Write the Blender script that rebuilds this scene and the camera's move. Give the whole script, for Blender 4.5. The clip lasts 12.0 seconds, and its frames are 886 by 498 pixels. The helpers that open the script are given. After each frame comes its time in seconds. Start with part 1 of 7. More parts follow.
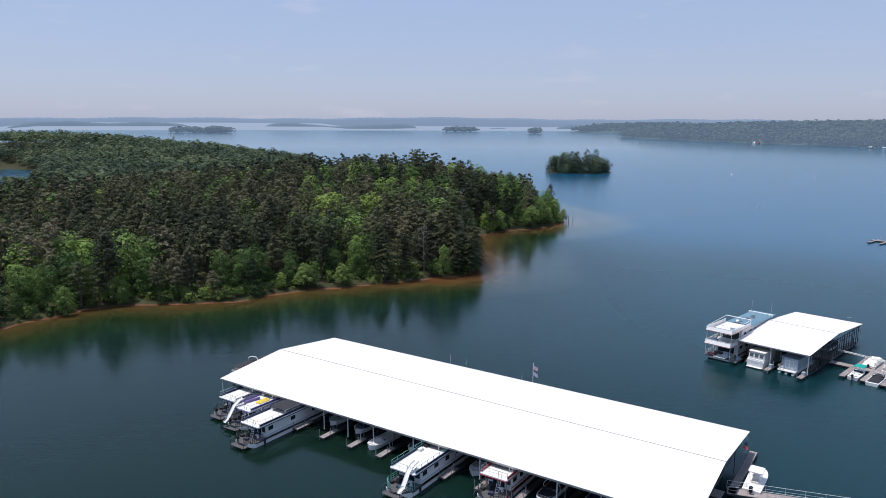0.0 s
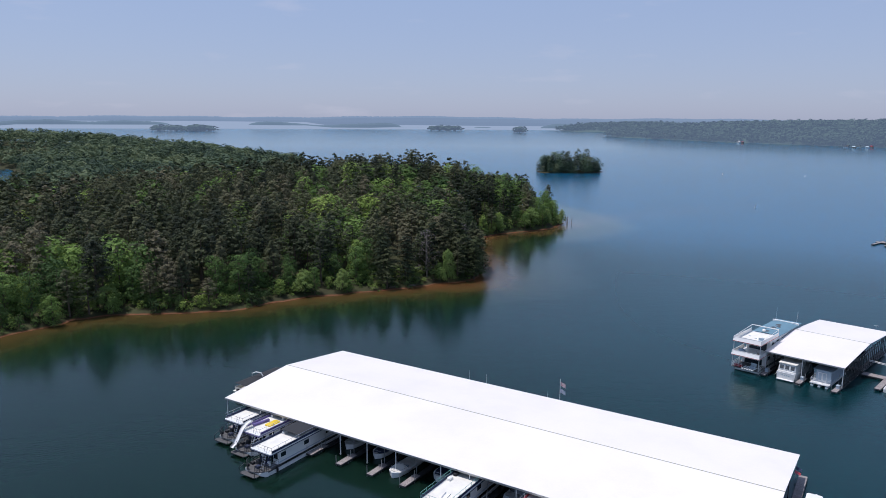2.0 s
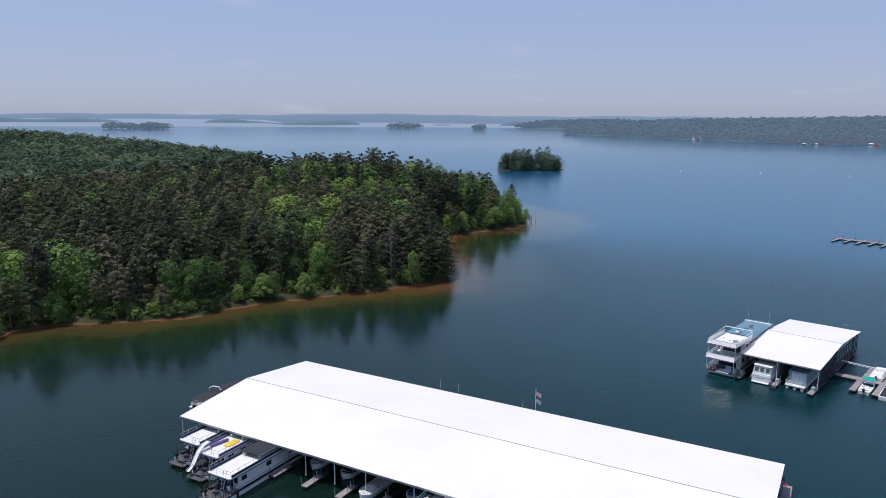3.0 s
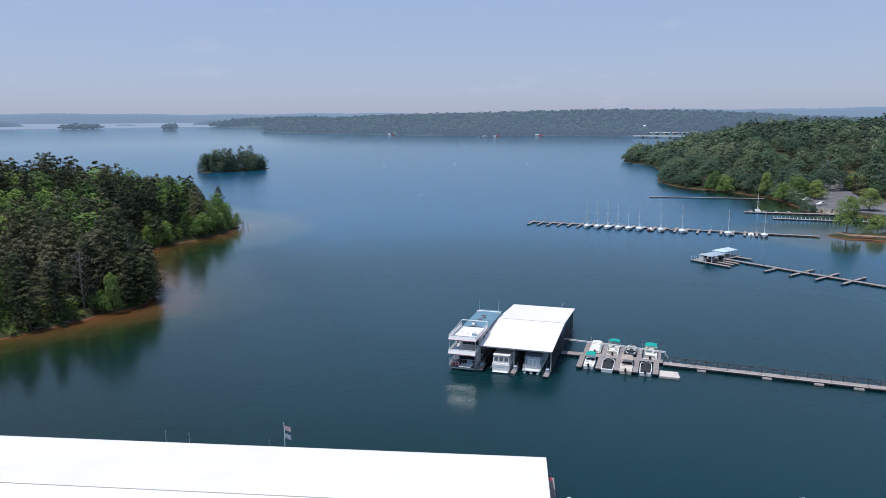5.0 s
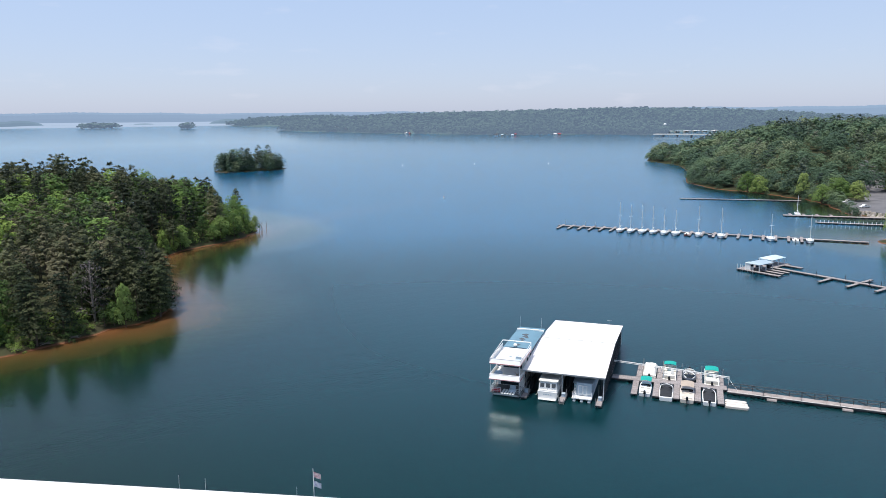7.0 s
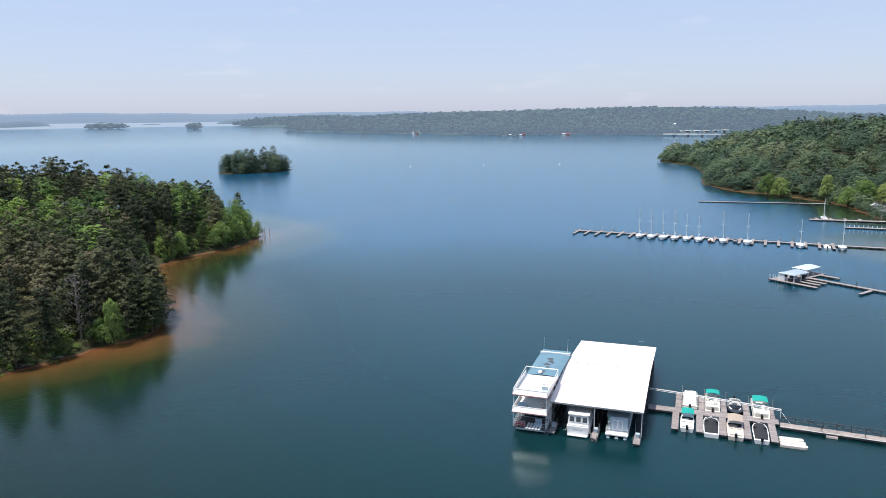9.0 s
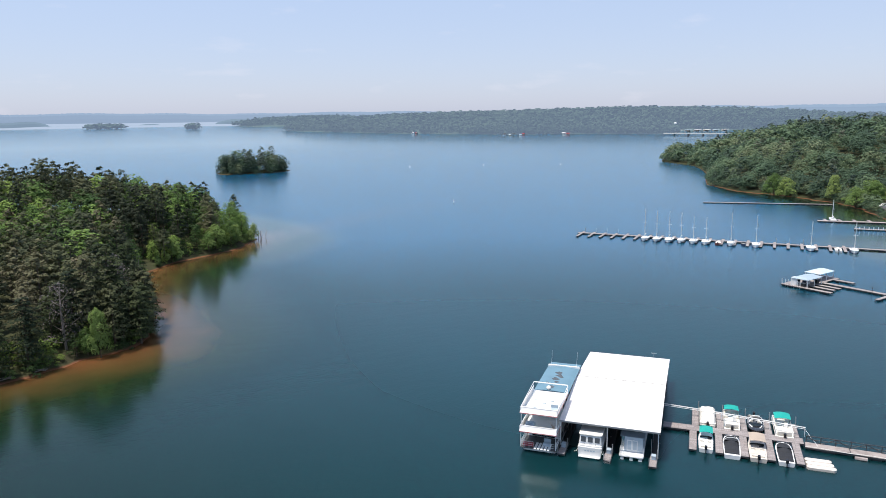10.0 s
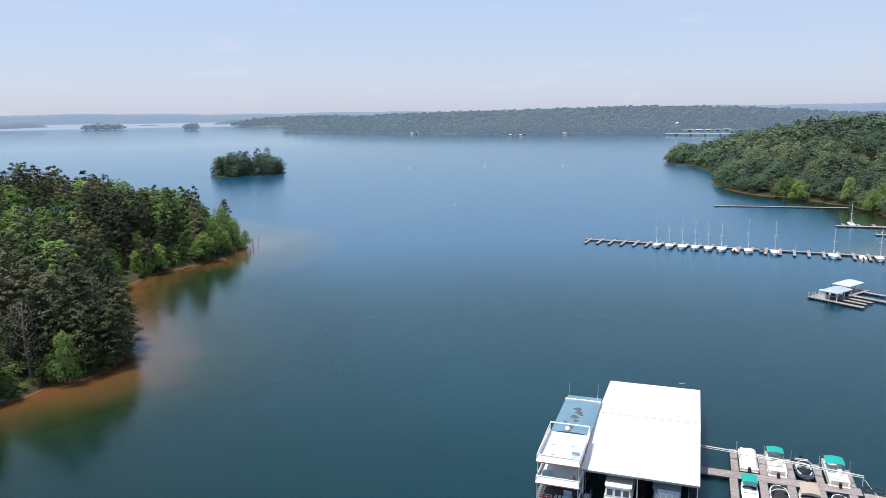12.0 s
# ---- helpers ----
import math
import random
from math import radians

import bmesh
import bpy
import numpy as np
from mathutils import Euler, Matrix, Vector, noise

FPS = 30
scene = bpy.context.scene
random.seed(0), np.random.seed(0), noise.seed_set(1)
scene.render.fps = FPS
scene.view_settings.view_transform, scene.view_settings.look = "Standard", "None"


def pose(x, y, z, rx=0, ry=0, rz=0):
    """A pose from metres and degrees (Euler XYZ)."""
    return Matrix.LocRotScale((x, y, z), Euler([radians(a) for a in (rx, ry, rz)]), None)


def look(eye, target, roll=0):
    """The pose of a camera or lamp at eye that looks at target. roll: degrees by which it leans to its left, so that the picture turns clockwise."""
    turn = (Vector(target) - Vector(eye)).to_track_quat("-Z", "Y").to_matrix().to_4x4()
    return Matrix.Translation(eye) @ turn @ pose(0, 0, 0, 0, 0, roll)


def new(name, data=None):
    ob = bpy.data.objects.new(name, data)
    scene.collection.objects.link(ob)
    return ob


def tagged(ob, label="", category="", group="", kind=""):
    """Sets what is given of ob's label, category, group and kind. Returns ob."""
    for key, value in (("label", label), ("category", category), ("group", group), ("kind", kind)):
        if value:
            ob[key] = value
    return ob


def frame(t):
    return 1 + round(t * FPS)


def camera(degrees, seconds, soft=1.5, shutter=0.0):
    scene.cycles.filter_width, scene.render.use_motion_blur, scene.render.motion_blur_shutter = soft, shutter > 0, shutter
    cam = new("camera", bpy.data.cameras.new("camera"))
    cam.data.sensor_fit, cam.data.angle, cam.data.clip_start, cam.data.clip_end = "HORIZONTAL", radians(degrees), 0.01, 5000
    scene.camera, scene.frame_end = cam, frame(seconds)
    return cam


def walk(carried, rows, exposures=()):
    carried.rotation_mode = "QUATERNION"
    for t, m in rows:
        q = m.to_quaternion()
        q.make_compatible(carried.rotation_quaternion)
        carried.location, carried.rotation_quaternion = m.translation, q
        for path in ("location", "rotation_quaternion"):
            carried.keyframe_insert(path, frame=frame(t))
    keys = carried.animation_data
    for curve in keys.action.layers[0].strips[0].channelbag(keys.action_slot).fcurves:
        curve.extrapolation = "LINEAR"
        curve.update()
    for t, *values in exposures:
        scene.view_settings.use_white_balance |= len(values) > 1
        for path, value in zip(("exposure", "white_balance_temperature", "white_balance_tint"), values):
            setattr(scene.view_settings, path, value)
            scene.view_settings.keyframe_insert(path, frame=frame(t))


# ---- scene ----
cam = camera(63.6, 12.0, 0.8)
PATH = [
    (0, (-7.052, -54.899, 49.428), (-6.859, -52.939, 49.081), 0.2),
    (0.5, (-8.948, -53.225, 49.56), (-8.712, -51.27, 49.213), 0.2),
    (1, (-10.393, -51.08, 49.686), (-10.156, -49.125, 49.337), 0.2),
    (1.5, (-11.502, -48.673, 49.682), (-11.264, -46.718, 49.333), 0.2),
    (2, (-12.43, -45.935, 49.706), (-12.192, -43.98, 49.356), 0.3),
    (2.5, (-12.78, -43.093, 49.745), (-12.469, -41.149, 49.393), 0.1),
    (2.7, (-13.064, -41.731, 49.822), (-12.733, -39.791, 49.468), 0.2),
    (4.3, (-12.905, -31.593, 49.69), (-12.328, -29.711, 49.33), -0.2),
    (4.5, (-12.595, -30.282, 49.613), (-11.907, -28.439, 49.254), -0.2),
    (5, (-12.412, -26.337, 49.468), (-11.324, -24.698, 49.104), -0.5),
    (5.5, (-12.187, -22.476, 49.631), (-10.99, -20.916, 49.263), -0.5),
    (6, (-11.225, -18.871, 49.647), (-10.028, -17.312, 49.279), -0.5),
    (6.5, (-10.355, -15.837, 49.739), (-9.246, -14.214, 49.371), -0.6),
    (7, (-8.826, -12.639, 49.921), (-7.774, -10.978, 49.553), -0.6),
    (9, (-2.723, 0.118, 50.119), (-1.687, 1.789, 49.751), -0.7),
    (9.5, (-0.992, 3.311, 50.092), (0.044, 4.981, 49.724), -0.7),
    (10, (0.741, 6.505, 50.19), (1.778, 8.175, 49.821), -0.8),
    (10.5, (2.538, 9.777, 50.286), (3.575, 11.447, 49.916), -0.8),
    (11, (4.492, 13.147, 50.297), (5.529, 14.817, 49.927), -0.9),
    (11.5, (6.482, 16.546, 50.352), (7.519, 18.216, 49.983), -0.8),
    (12, (8.06, 19.24, 50.526), (9.098, 20.91, 50.157), -0.9),
]

EXPOSURES = [(0, 0.11, 6230, 14), (0.5, -0.03, 6050, 15), (2.7, -0.06, 6050, 15), (4.5, -0.04, 6020, 13), (5.5, 0.14, 6080, 11), (7, 0.45, 6370, 10), (9, 0.50, 6540, 11), (12, 0.50, 6560, 11)]

# exposure follows the clip's own slight brightening
walk(cam, [(t, look(eye, target, roll)) for t, eye, target, roll in PATH], EXPOSURES)

# ---- sky and sun ----
SUN_TO = Vector((-0.28, 0.10, 1.0)).normalized()
world = bpy.data.worlds.new("sky")
scene.world = world
world.use_nodes = True
wn = world.node_tree
wn.nodes.clear()
w_out = wn.nodes.new("ShaderNodeOutputWorld")
w_bg = wn.nodes.new("ShaderNodeBackground")
HAZE, HIGH_HAZE, HAZE_SHARE = (2.40, 2.68, 3.62), (2.24, 2.90, 4.08), 0.76
sky = wn.nodes.new("ShaderNodeTexSky")
sky.sky_type = 'NISHITA'
sky.sun_disc = False
sky.sun_elevation = math.asin(SUN_TO.z)
sky.sun_rotation = math.atan2(SUN_TO.x, SUN_TO.y)
sky.altitude = 300
sky.air_density = 1.0
sky.dust_density = 1.0
sky.ozone_density = 2.5
w_bg.inputs[1].default_value = 0.15
# pale summer haze, thick at the horizon and thinning upwards
w_co = wn.nodes.new("ShaderNodeTexCoord")
w_sep = wn.nodes.new("ShaderNodeSeparateXYZ")
wn.links.new(w_co.outputs["Generated"], w_sep.inputs[0])
w_thin = wn.nodes.new("ShaderNodeMapRange")
w_thin.inputs["From Min"].default_value, w_thin.inputs["From Max"].default_value = 0.14, 1.0
w_thin.inputs["To Min"].default_value, w_thin.inputs["To Max"].default_value = HAZE_SHARE, 0.36
wn.links.new(w_sep.outputs["Z"], w_thin.inputs["Value"])
w_mix = wn.nodes.new("ShaderNodeMix")
w_mix.data_type = 'RGBA'
wn.links.new(w_thin.outputs[0], w_mix.inputs[0])
wn.links.new(sky.outputs[0], w_mix.inputs[6])
w_high = wn.nodes.new("ShaderNodeMapRange")
w_high.inputs["From Min"].default_value, w_high.inputs["From Max"].default_value = 0.02, 0.26
wn.links.new(w_sep.outputs["Z"], w_high.inputs["Value"])
w_air = wn.nodes.new("ShaderNodeMix")
w_air.data_type = 'RGBA'
wn.links.new(w_high.outputs[0], w_air.inputs[0])
w_air.inputs[6].default_value = (*HAZE, 1)
w_air.inputs[7].default_value = (*HIGH_HAZE, 1)
wn.links.new(w_air.outputs[2], w_mix.inputs[7])
w_map = wn.nodes.new("ShaderNodeMapping")
w_map.inputs["Scale"].default_value = (7.0, 7.0, 30.0)
wn.links.new(w_co.outputs["Generated"], w_map.inputs["Vector"])
w_puff = wn.nodes.new("ShaderNodeTexNoise")
w_puff.inputs["Scale"].default_value = 1.4
w_puff.inputs["Detail"].default_value = 5.0
wn.links.new(w_map.outputs[0], w_puff.inputs["Vector"])
w_cut = wn.nodes.new("ShaderNodeMapRange")
w_cut.inputs["From Min"].default_value, w_cut.inputs["From Max"].default_value = 0.60, 0.85
w_cut.inputs["To Min"].default_value, w_cut.inputs["To Max"].default_value = 0.0, 0.35
wn.links.new(w_puff.outputs["Fac"], w_cut.inputs["Value"])
w_cloud = wn.nodes.new("ShaderNodeMix")
w_cloud.data_type = 'RGBA'
wn.links.new(w_cut.outputs[0], w_cloud.inputs[0])
wn.links.new(w_mix.outputs[2], w_cloud.inputs[6])
w_cloud.inputs[7].default_value = (4.3, 4.2, 4.6, 1)
wn.links.new(w_cloud.outputs[2], w_bg.inputs[0])
wn.links.new(w_bg.outputs[0], w_out.inputs[0])

sun_data = bpy.data.lights.new("sun", 'SUN')
sun_data.energy = 3.7
sun_data.angle = radians(0.6)
sun_data.color = (1.0, 0.95, 0.87)
sun = new("sun", sun_data)
sun.matrix_world = look(SUN_TO * 200, (0, 0, 0))

# ---- materials ----


def nodes_of(name):
    m = bpy.data.materials.new(name)
    m.use_nodes = True
    nt = m.node_tree
    return m, nt, nt.nodes["Principled BSDF"]


def ramp(nt, fac, stops):
    r = nt.nodes.new("ShaderNodeValToRGB")
    e = r.color_ramp.elements
    while len(e) < len(stops):
        e.new(0.5)
    for el, (p, c) in zip(e, stops):
        el.position = p
        el.color = (*c, 1)
    nt.links.new(fac, r.inputs[0])
    return r.outputs[0]


def noise_of(nt, vec, scale, detail=4.0, rough=0.6):
    n = nt.nodes.new("ShaderNodeTexNoise")
    n.inputs["Scale"].default_value = scale
    n.inputs["Detail"].default_value = detail
    n.inputs["Roughness"].default_value = rough
    if vec is not None:
        nt.links.new(vec, n.inputs["Vector"])
    return n.outputs["Fac"]


def maths(nt, op, a, b=None):
    n = nt.nodes.new("ShaderNodeMath")
    n.operation = op
    for k, v in enumerate((a, b)):
        if v is None:
            continue
        if isinstance(v, (int, float)):
            n.inputs[k].default_value = v
        else:
            nt.links.new(v, n.inputs[k])
    return n.outputs[0]


def mixed(nt, fac, a, b, blend='MIX'):
    n = nt.nodes.new("ShaderNodeMix")
    n.data_type = 'RGBA'
    n.blend_type = blend
    for sock, v in ((n.inputs[0], fac), (n.inputs[6], a), (n.inputs[7], b)):
        if isinstance(v, (int, float)):
            sock.default_value = v
        elif isinstance(v, tuple):
            sock.default_value = (*v, 1)
        else:
            nt.links.new(v, sock)
    return n.outputs[2]


def bumped(nt, bsdf, height, strength, distance):
    b = nt.nodes.new("ShaderNodeBump")
    b.inputs["Strength"].default_value = strength
    b.inputs["Distance"].default_value = distance
    nt.links.new(height, b.inputs["Height"])
    nt.links.new(b.outputs[0], bsdf.inputs["Normal"])
    nt.links.new(b.outputs[0], bsdf.inputs["Coat Normal"])


def surface(name, base, rough=0.55, metal=0.0, var=0.22, scale=0.9, fine=14.0, bump=0.25, stain=None, spec=0.5):
    """A worn surface: broad stains and fine grain over a base colour."""
    m, nt, b = nodes_of(name)
    co = nt.nodes.new("ShaderNodeTexCoord").outputs["Object"]
    broad, grain = noise_of(nt, co, scale, 5), noise_of(nt, co, fine, 3)
    dark = tuple(c * (1 - var) for c in base) if stain is None else stain
    light = tuple(min(1, c * (1 + var * 0.35)) for c in base)
    col = ramp(nt, broad, [(0.3, dark), (0.52, base), (0.75, light)])
    col = mixed(nt, maths(nt, 'MULTIPLY', grain, 0.3), col, tuple(c * 0.8 for c in base))
    nt.links.new(col, b.inputs["Base Color"])
    nt.links.new(maths(nt, 'ADD', maths(nt, 'MULTIPLY', broad, 0.2), rough - 0.1), b.inputs["Roughness"])
    b.inputs["Metallic"].default_value = metal
    b.inputs["Specular IOR Level"].default_value = spec
    bumped(nt, b, grain, bump, 0.01)
    return m


def boards(name, base):
    """Weathered deck boards: each plank its own tone, dark gaps, grey stains."""
    m, nt, b = nodes_of(name)
    co = nt.nodes.new("ShaderNodeTexCoord").outputs["Object"]
    plank = nt.nodes.new("ShaderNodeTexBrick")
    plank.inputs["Scale"].default_value = 1.0
    plank.inputs["Brick Width"].default_value, plank.inputs["Row Height"].default_value = 2.4, 0.19
    plank.inputs["Mortar Size"].default_value = 0.012
    plank.inputs["Color1"].default_value = (*[c * 1.12 for c in base], 1)
    plank.inputs["Color2"].default_value = (*[c * 0.70 for c in base], 1)
    plank.inputs["Mortar"].default_value = (0.03, 0.025, 0.022, 1)
    nt.links.new(co, plank.inputs["Vector"])
    broad, grain = noise_of(nt, co, 0.8, 5), noise_of(nt, co, 11.0, 3)
    col = mixed(nt, ramp(nt, broad, [(0.42, (0, 0, 0)), (0.72, (0.65, 0.65, 0.65))]), plank.outputs["Color"], (0.17, 0.14, 0.13))
    col = mixed(nt, maths(nt, 'MULTIPLY', grain, 0.35), col, tuple(c * 1.25 for c in base))
    nt.links.new(col, b.inputs["Base Color"])
    b.inputs["Roughness"].default_value = 0.88
    b.inputs["Specular IOR Level"].default_value = 0.2
    bumped(nt, b, plank.outputs["Fac"], 0.5, 0.01)
    return m


def glass_dark(name, tint=(0.02, 0.03, 0.035)):
    m, nt, b = nodes_of(name)
    b.inputs["Base Color"].default_value = (*tint, 1)
    b.inputs["Roughness"].default_value = 0.06
    b.inputs["Specular IOR Level"].default_value = 0.7
    return m


def leaf_material(name, dark, mid, light, last, sheer):
    """Foliage: tone differs from leaf to leaf, tree to tree and over the wood."""
    m, nt, b = nodes_of(name)
    geo = nt.nodes.new("ShaderNodeNewGeometry")
    info = nt.nodes.new("ShaderNodeObjectInfo")
    att = nt.nodes.new("ShaderNodeAttribute")
    att.attribute_name = "tone"
    joined = maths(nt, 'GREATER_THAN', att.outputs["Fac"], 0.5)
    in_wood = maths(nt, 'MULTIPLY', joined, maths(nt, 'SUBTRACT', att.outputs["Fac"], 1.0))
    alone = maths(nt, 'MULTIPLY', maths(nt, 'SUBTRACT', 1.0, joined), info.outputs["Random"])
    tree = maths(nt, 'MULTIPLY', maths(nt, 'ADD', in_wood, alone), 0.78)
    tone = maths(nt, 'ADD', maths(nt, 'MULTIPLY', geo.outputs["Random Per Island"], 0.14), maths(nt, 'MULTIPLY', tree, 1.1))
    col = ramp(nt, tone, [(0.12, dark), (0.45, mid), (0.72, light), (1.0, last)])
    nt.links.new(col, b.inputs["Base Color"])
    b.inputs["Roughness"].default_value = 0.62
    b.inputs["Specular IOR Level"].default_value = 0.10
    tr = nt.nodes.new("ShaderNodeBsdfTranslucent")
    nt.links.new(col, tr.inputs[0])
    mx = nt.nodes.new("ShaderNodeMixShader")
    mx.inputs[0].default_value = sheer
    nt.links.new(b.outputs[0], mx.inputs[1])
    nt.links.new(tr.outputs[0], mx.inputs[2])
    nt.links.new(mx.outputs[0], nt.nodes["Material Output"].inputs[0])
    return m


def water_material():
    """Lake water: deep green-blue, clay showing through where it is shallow, wind ripples."""
    m, nt, b = nodes_of("lake_water")
    pos = nt.nodes.new("ShaderNodeNewGeometry").outputs["Position"]
    att = nt.nodes.new("ShaderNodeAttribute")
    att.attribute_name = "shoal"
    patch = noise_of(nt, pos, 0.035, 4)
    shoal = maths(nt, 'MULTIPLY', att.outputs["Fac"], maths(nt, 'ADD', maths(nt, 'MULTIPLY', patch, 0.9), 0.55))
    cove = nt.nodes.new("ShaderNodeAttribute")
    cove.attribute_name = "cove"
    # body tones carry reflections too: sky teal on open water, dark trees inshore
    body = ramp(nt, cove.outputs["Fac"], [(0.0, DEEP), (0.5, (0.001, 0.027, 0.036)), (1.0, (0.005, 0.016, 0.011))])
    silt = ramp(nt, shoal, [(0.08, (0.006, 0.021, 0.014)), (0.30, (0.013, 0.025, 0.009)), (0.58, (0.060, 0.042, 0.014)), (0.95, (0.125, 0.055, 0.021))])
    over = nt.nodes.new("ShaderNodeMapRange")
    over.inputs["From Min"].default_value, over.inputs["From Max"].default_value = 0.02, 0.14
    nt.links.new(shoal, over.inputs["Value"])
    col = mixed(nt, over.outputs[0], body, silt)
    silty = nt.nodes.new("ShaderNodeAttribute")
    silty.attribute_name = "plume"
    cloud = maths(nt, 'MULTIPLY', silty.outputs["Fac"], maths(nt, 'ADD', maths(nt, 'MULTIPLY', noise_of(nt, pos, 0.06, 4), 1.2), 0.35))
    col = mixed(nt, cloud, col, (0.150, 0.105, 0.100))
    nt.links.new(col, b.inputs["Base Color"])
    nt.links.new(maths(nt, 'SUBTRACT', 1.52, maths(nt, 'MULTIPLY', cove.outputs["Fac"], 0.24)), b.inputs["IOR"])
    open_water = maths(nt, 'SUBTRACT', 1.0, cove.outputs["Fac"])
    nt.links.new(maths(nt, 'MULTIPLY', open_water, 0.38), b.inputs["Coat Weight"])
    b.inputs["Coat Tint"].default_value = (0.76, 0.98, 1.0, 1)
    b.inputs["Coat IOR"].default_value = 1.33
    b.inputs["Coat Roughness"].default_value = 0.20
    b.inputs["Specular Tint"].default_value = (0.15, 0.88, 1.0, 1)
    span = nt.nodes.new("ShaderNodeVectorMath")
    span.operation = 'LENGTH'
    nt.links.new(pos, span.inputs[0])
    chop = nt.nodes.new("ShaderNodeMapRange")
    chop.inputs["From Min"].default_value, chop.inputs["From Max"].default_value = 150, 1500
    chop.inputs["To Min"].default_value, chop.inputs["To Max"].default_value = 0.28, 0.10
    nt.links.new(span.outputs["Value"], chop.inputs["Value"])
    lull = nt.nodes.new("ShaderNodeMapRange")
    lull.interpolation_type = 'SMOOTHSTEP'
    lull.inputs["From Min"].default_value, lull.inputs["From Max"].default_value = 0.60, 1.0
    nt.links.new(cove.outputs["Fac"], lull.inputs["Value"])
    sheltered = maths(nt, 'MAXIMUM', lull.outputs[0], over.outputs[0])
    nt.links.new(maths(nt, 'MULTIPLY', chop.outputs[0], maths(nt, 'SUBTRACT', 1.0, maths(nt, 'MULTIPLY', sheltered, 0.6))), b.inputs["Roughness"])
    b.subsurface_method = 'BURLEY'
    b.inputs["Subsurface Weight"].default_value = 1.0
    b.inputs["Subsurface Radius"].default_value = (0.6, 1.0, 1.0)
    b.inputs["Subsurface Scale"].default_value = 3.0
    stretch = nt.nodes.new("ShaderNodeMapping")
    stretch.inputs["Rotation"].default_value = (0, 0, radians(25))
    stretch.inputs["Scale"].default_value = (1.0, 2.2, 1.0)
    nt.links.new(pos, stretch.inputs["Vector"])
    small = noise_of(nt, stretch.outputs[0], 0.9, 3, 0.55)
    swell = noise_of(nt, stretch.outputs[0], 0.16, 2, 0.5)
    gust = noise_of(nt, pos, 0.012, 3, 0.5)
    height = maths(nt, 'ADD', maths(nt, 'MULTIPLY', small, maths(nt, 'ADD', maths(nt, 'MULTIPLY', gust, 0.5), 0.15)), maths(nt, 'MULTIPLY', swell, 0.6))
    calm = nt.nodes.new("ShaderNodeMapRange")
    calm.inputs["From Min"].default_value, calm.inputs["From Max"].default_value = 200, 1400
    calm.inputs["To Min"].default_value, calm.inputs["To Max"].default_value = 1.0, 0.15
    nt.links.new(span.outputs["Value"], calm.inputs["Value"])
    bumped(nt, b, maths(nt, 'MULTIPLY', height, calm.outputs[0]), 0.27, 0.16)
    return m


def ground_material():
    """Red clay at the water's edge, leaf litter and scrub above it."""
    m, nt, b = nodes_of("red_clay_and_litter")
    geo = nt.nodes.new("ShaderNodeNewGeometry").outputs["Position"]
    sep = nt.nodes.new("ShaderNodeSeparateXYZ")
    nt.links.new(geo, sep.inputs[0])
    broad, grain = noise_of(nt, geo, 0.12, 5), noise_of(nt, geo, 1.7, 4)
    clay = ramp(nt, grain, [(0.3, (0.13, 0.046, 0.022)), (0.7, (0.23, 0.098, 0.05))])
    litter = ramp(nt, broad, [(0.3, (0.030, 0.026, 0.014)), (0.6, (0.045, 0.05, 0.02)), (0.8, (0.06, 0.062, 0.03))])
    level = maths(nt, 'ADD', sep.outputs["Z"], maths(nt, 'MULTIPLY', grain, 0.5))
    up = nt.nodes.new("ShaderNodeMapRange")
    up.inputs["From Min"].default_value, up.inputs["From Max"].default_value = 0.28, 0.55
    nt.links.new(level, up.inputs["Value"])
    bare = nt.nodes.new("ShaderNodeAttribute")
    bare.attribute_name = "shoal"
    grown = maths(nt, 'MAXIMUM', up.outputs[0], maths(nt, 'SUBTRACT', 1.0, bare.outputs["Fac"]))
    nt.links.new(mixed(nt, grown, clay, litter), b.inputs["Base Color"])
    b.inputs["Roughness"].default_value = 0.9
    b.inputs["Specular IOR Level"].default_value = 0.2
    bumped(nt, b, grain, 0.6, 0.2)
    return m


def haze_glow(name, a, b_col, glow, leafy=0.3, air=(0.35, 0.49, 0.75)):
    """Backdrop of far woods and water, the summer air's haze put in as a glow."""
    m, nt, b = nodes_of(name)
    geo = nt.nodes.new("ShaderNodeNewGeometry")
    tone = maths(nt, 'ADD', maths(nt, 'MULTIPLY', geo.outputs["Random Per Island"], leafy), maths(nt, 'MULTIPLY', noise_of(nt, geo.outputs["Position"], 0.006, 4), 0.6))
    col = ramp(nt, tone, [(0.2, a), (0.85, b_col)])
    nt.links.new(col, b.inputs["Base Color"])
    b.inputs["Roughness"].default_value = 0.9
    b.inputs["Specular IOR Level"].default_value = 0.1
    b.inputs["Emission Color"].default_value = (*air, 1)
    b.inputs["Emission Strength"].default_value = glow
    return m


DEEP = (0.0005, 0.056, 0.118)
M_WATER = water_material()
M_GROUND = ground_material()
M_PINE = leaf_material("pine_needles", (0.024, 0.032, 0.019), (0.060, 0.073, 0.037), (0.112, 0.118, 0.058), (0.150, 0.128, 0.082), 0.12)
M_FIR = leaf_material("dark_needles", (0.016, 0.026, 0.013), (0.036, 0.050, 0.021), (0.062, 0.075, 0.031), (0.090, 0.088, 0.047), 0.10)
M_LEAF = leaf_material("broad_leaves", (0.056, 0.103, 0.033), (0.118, 0.195, 0.051), (0.192, 0.287, 0.068), (0.275, 0.358, 0.084), 0.24)
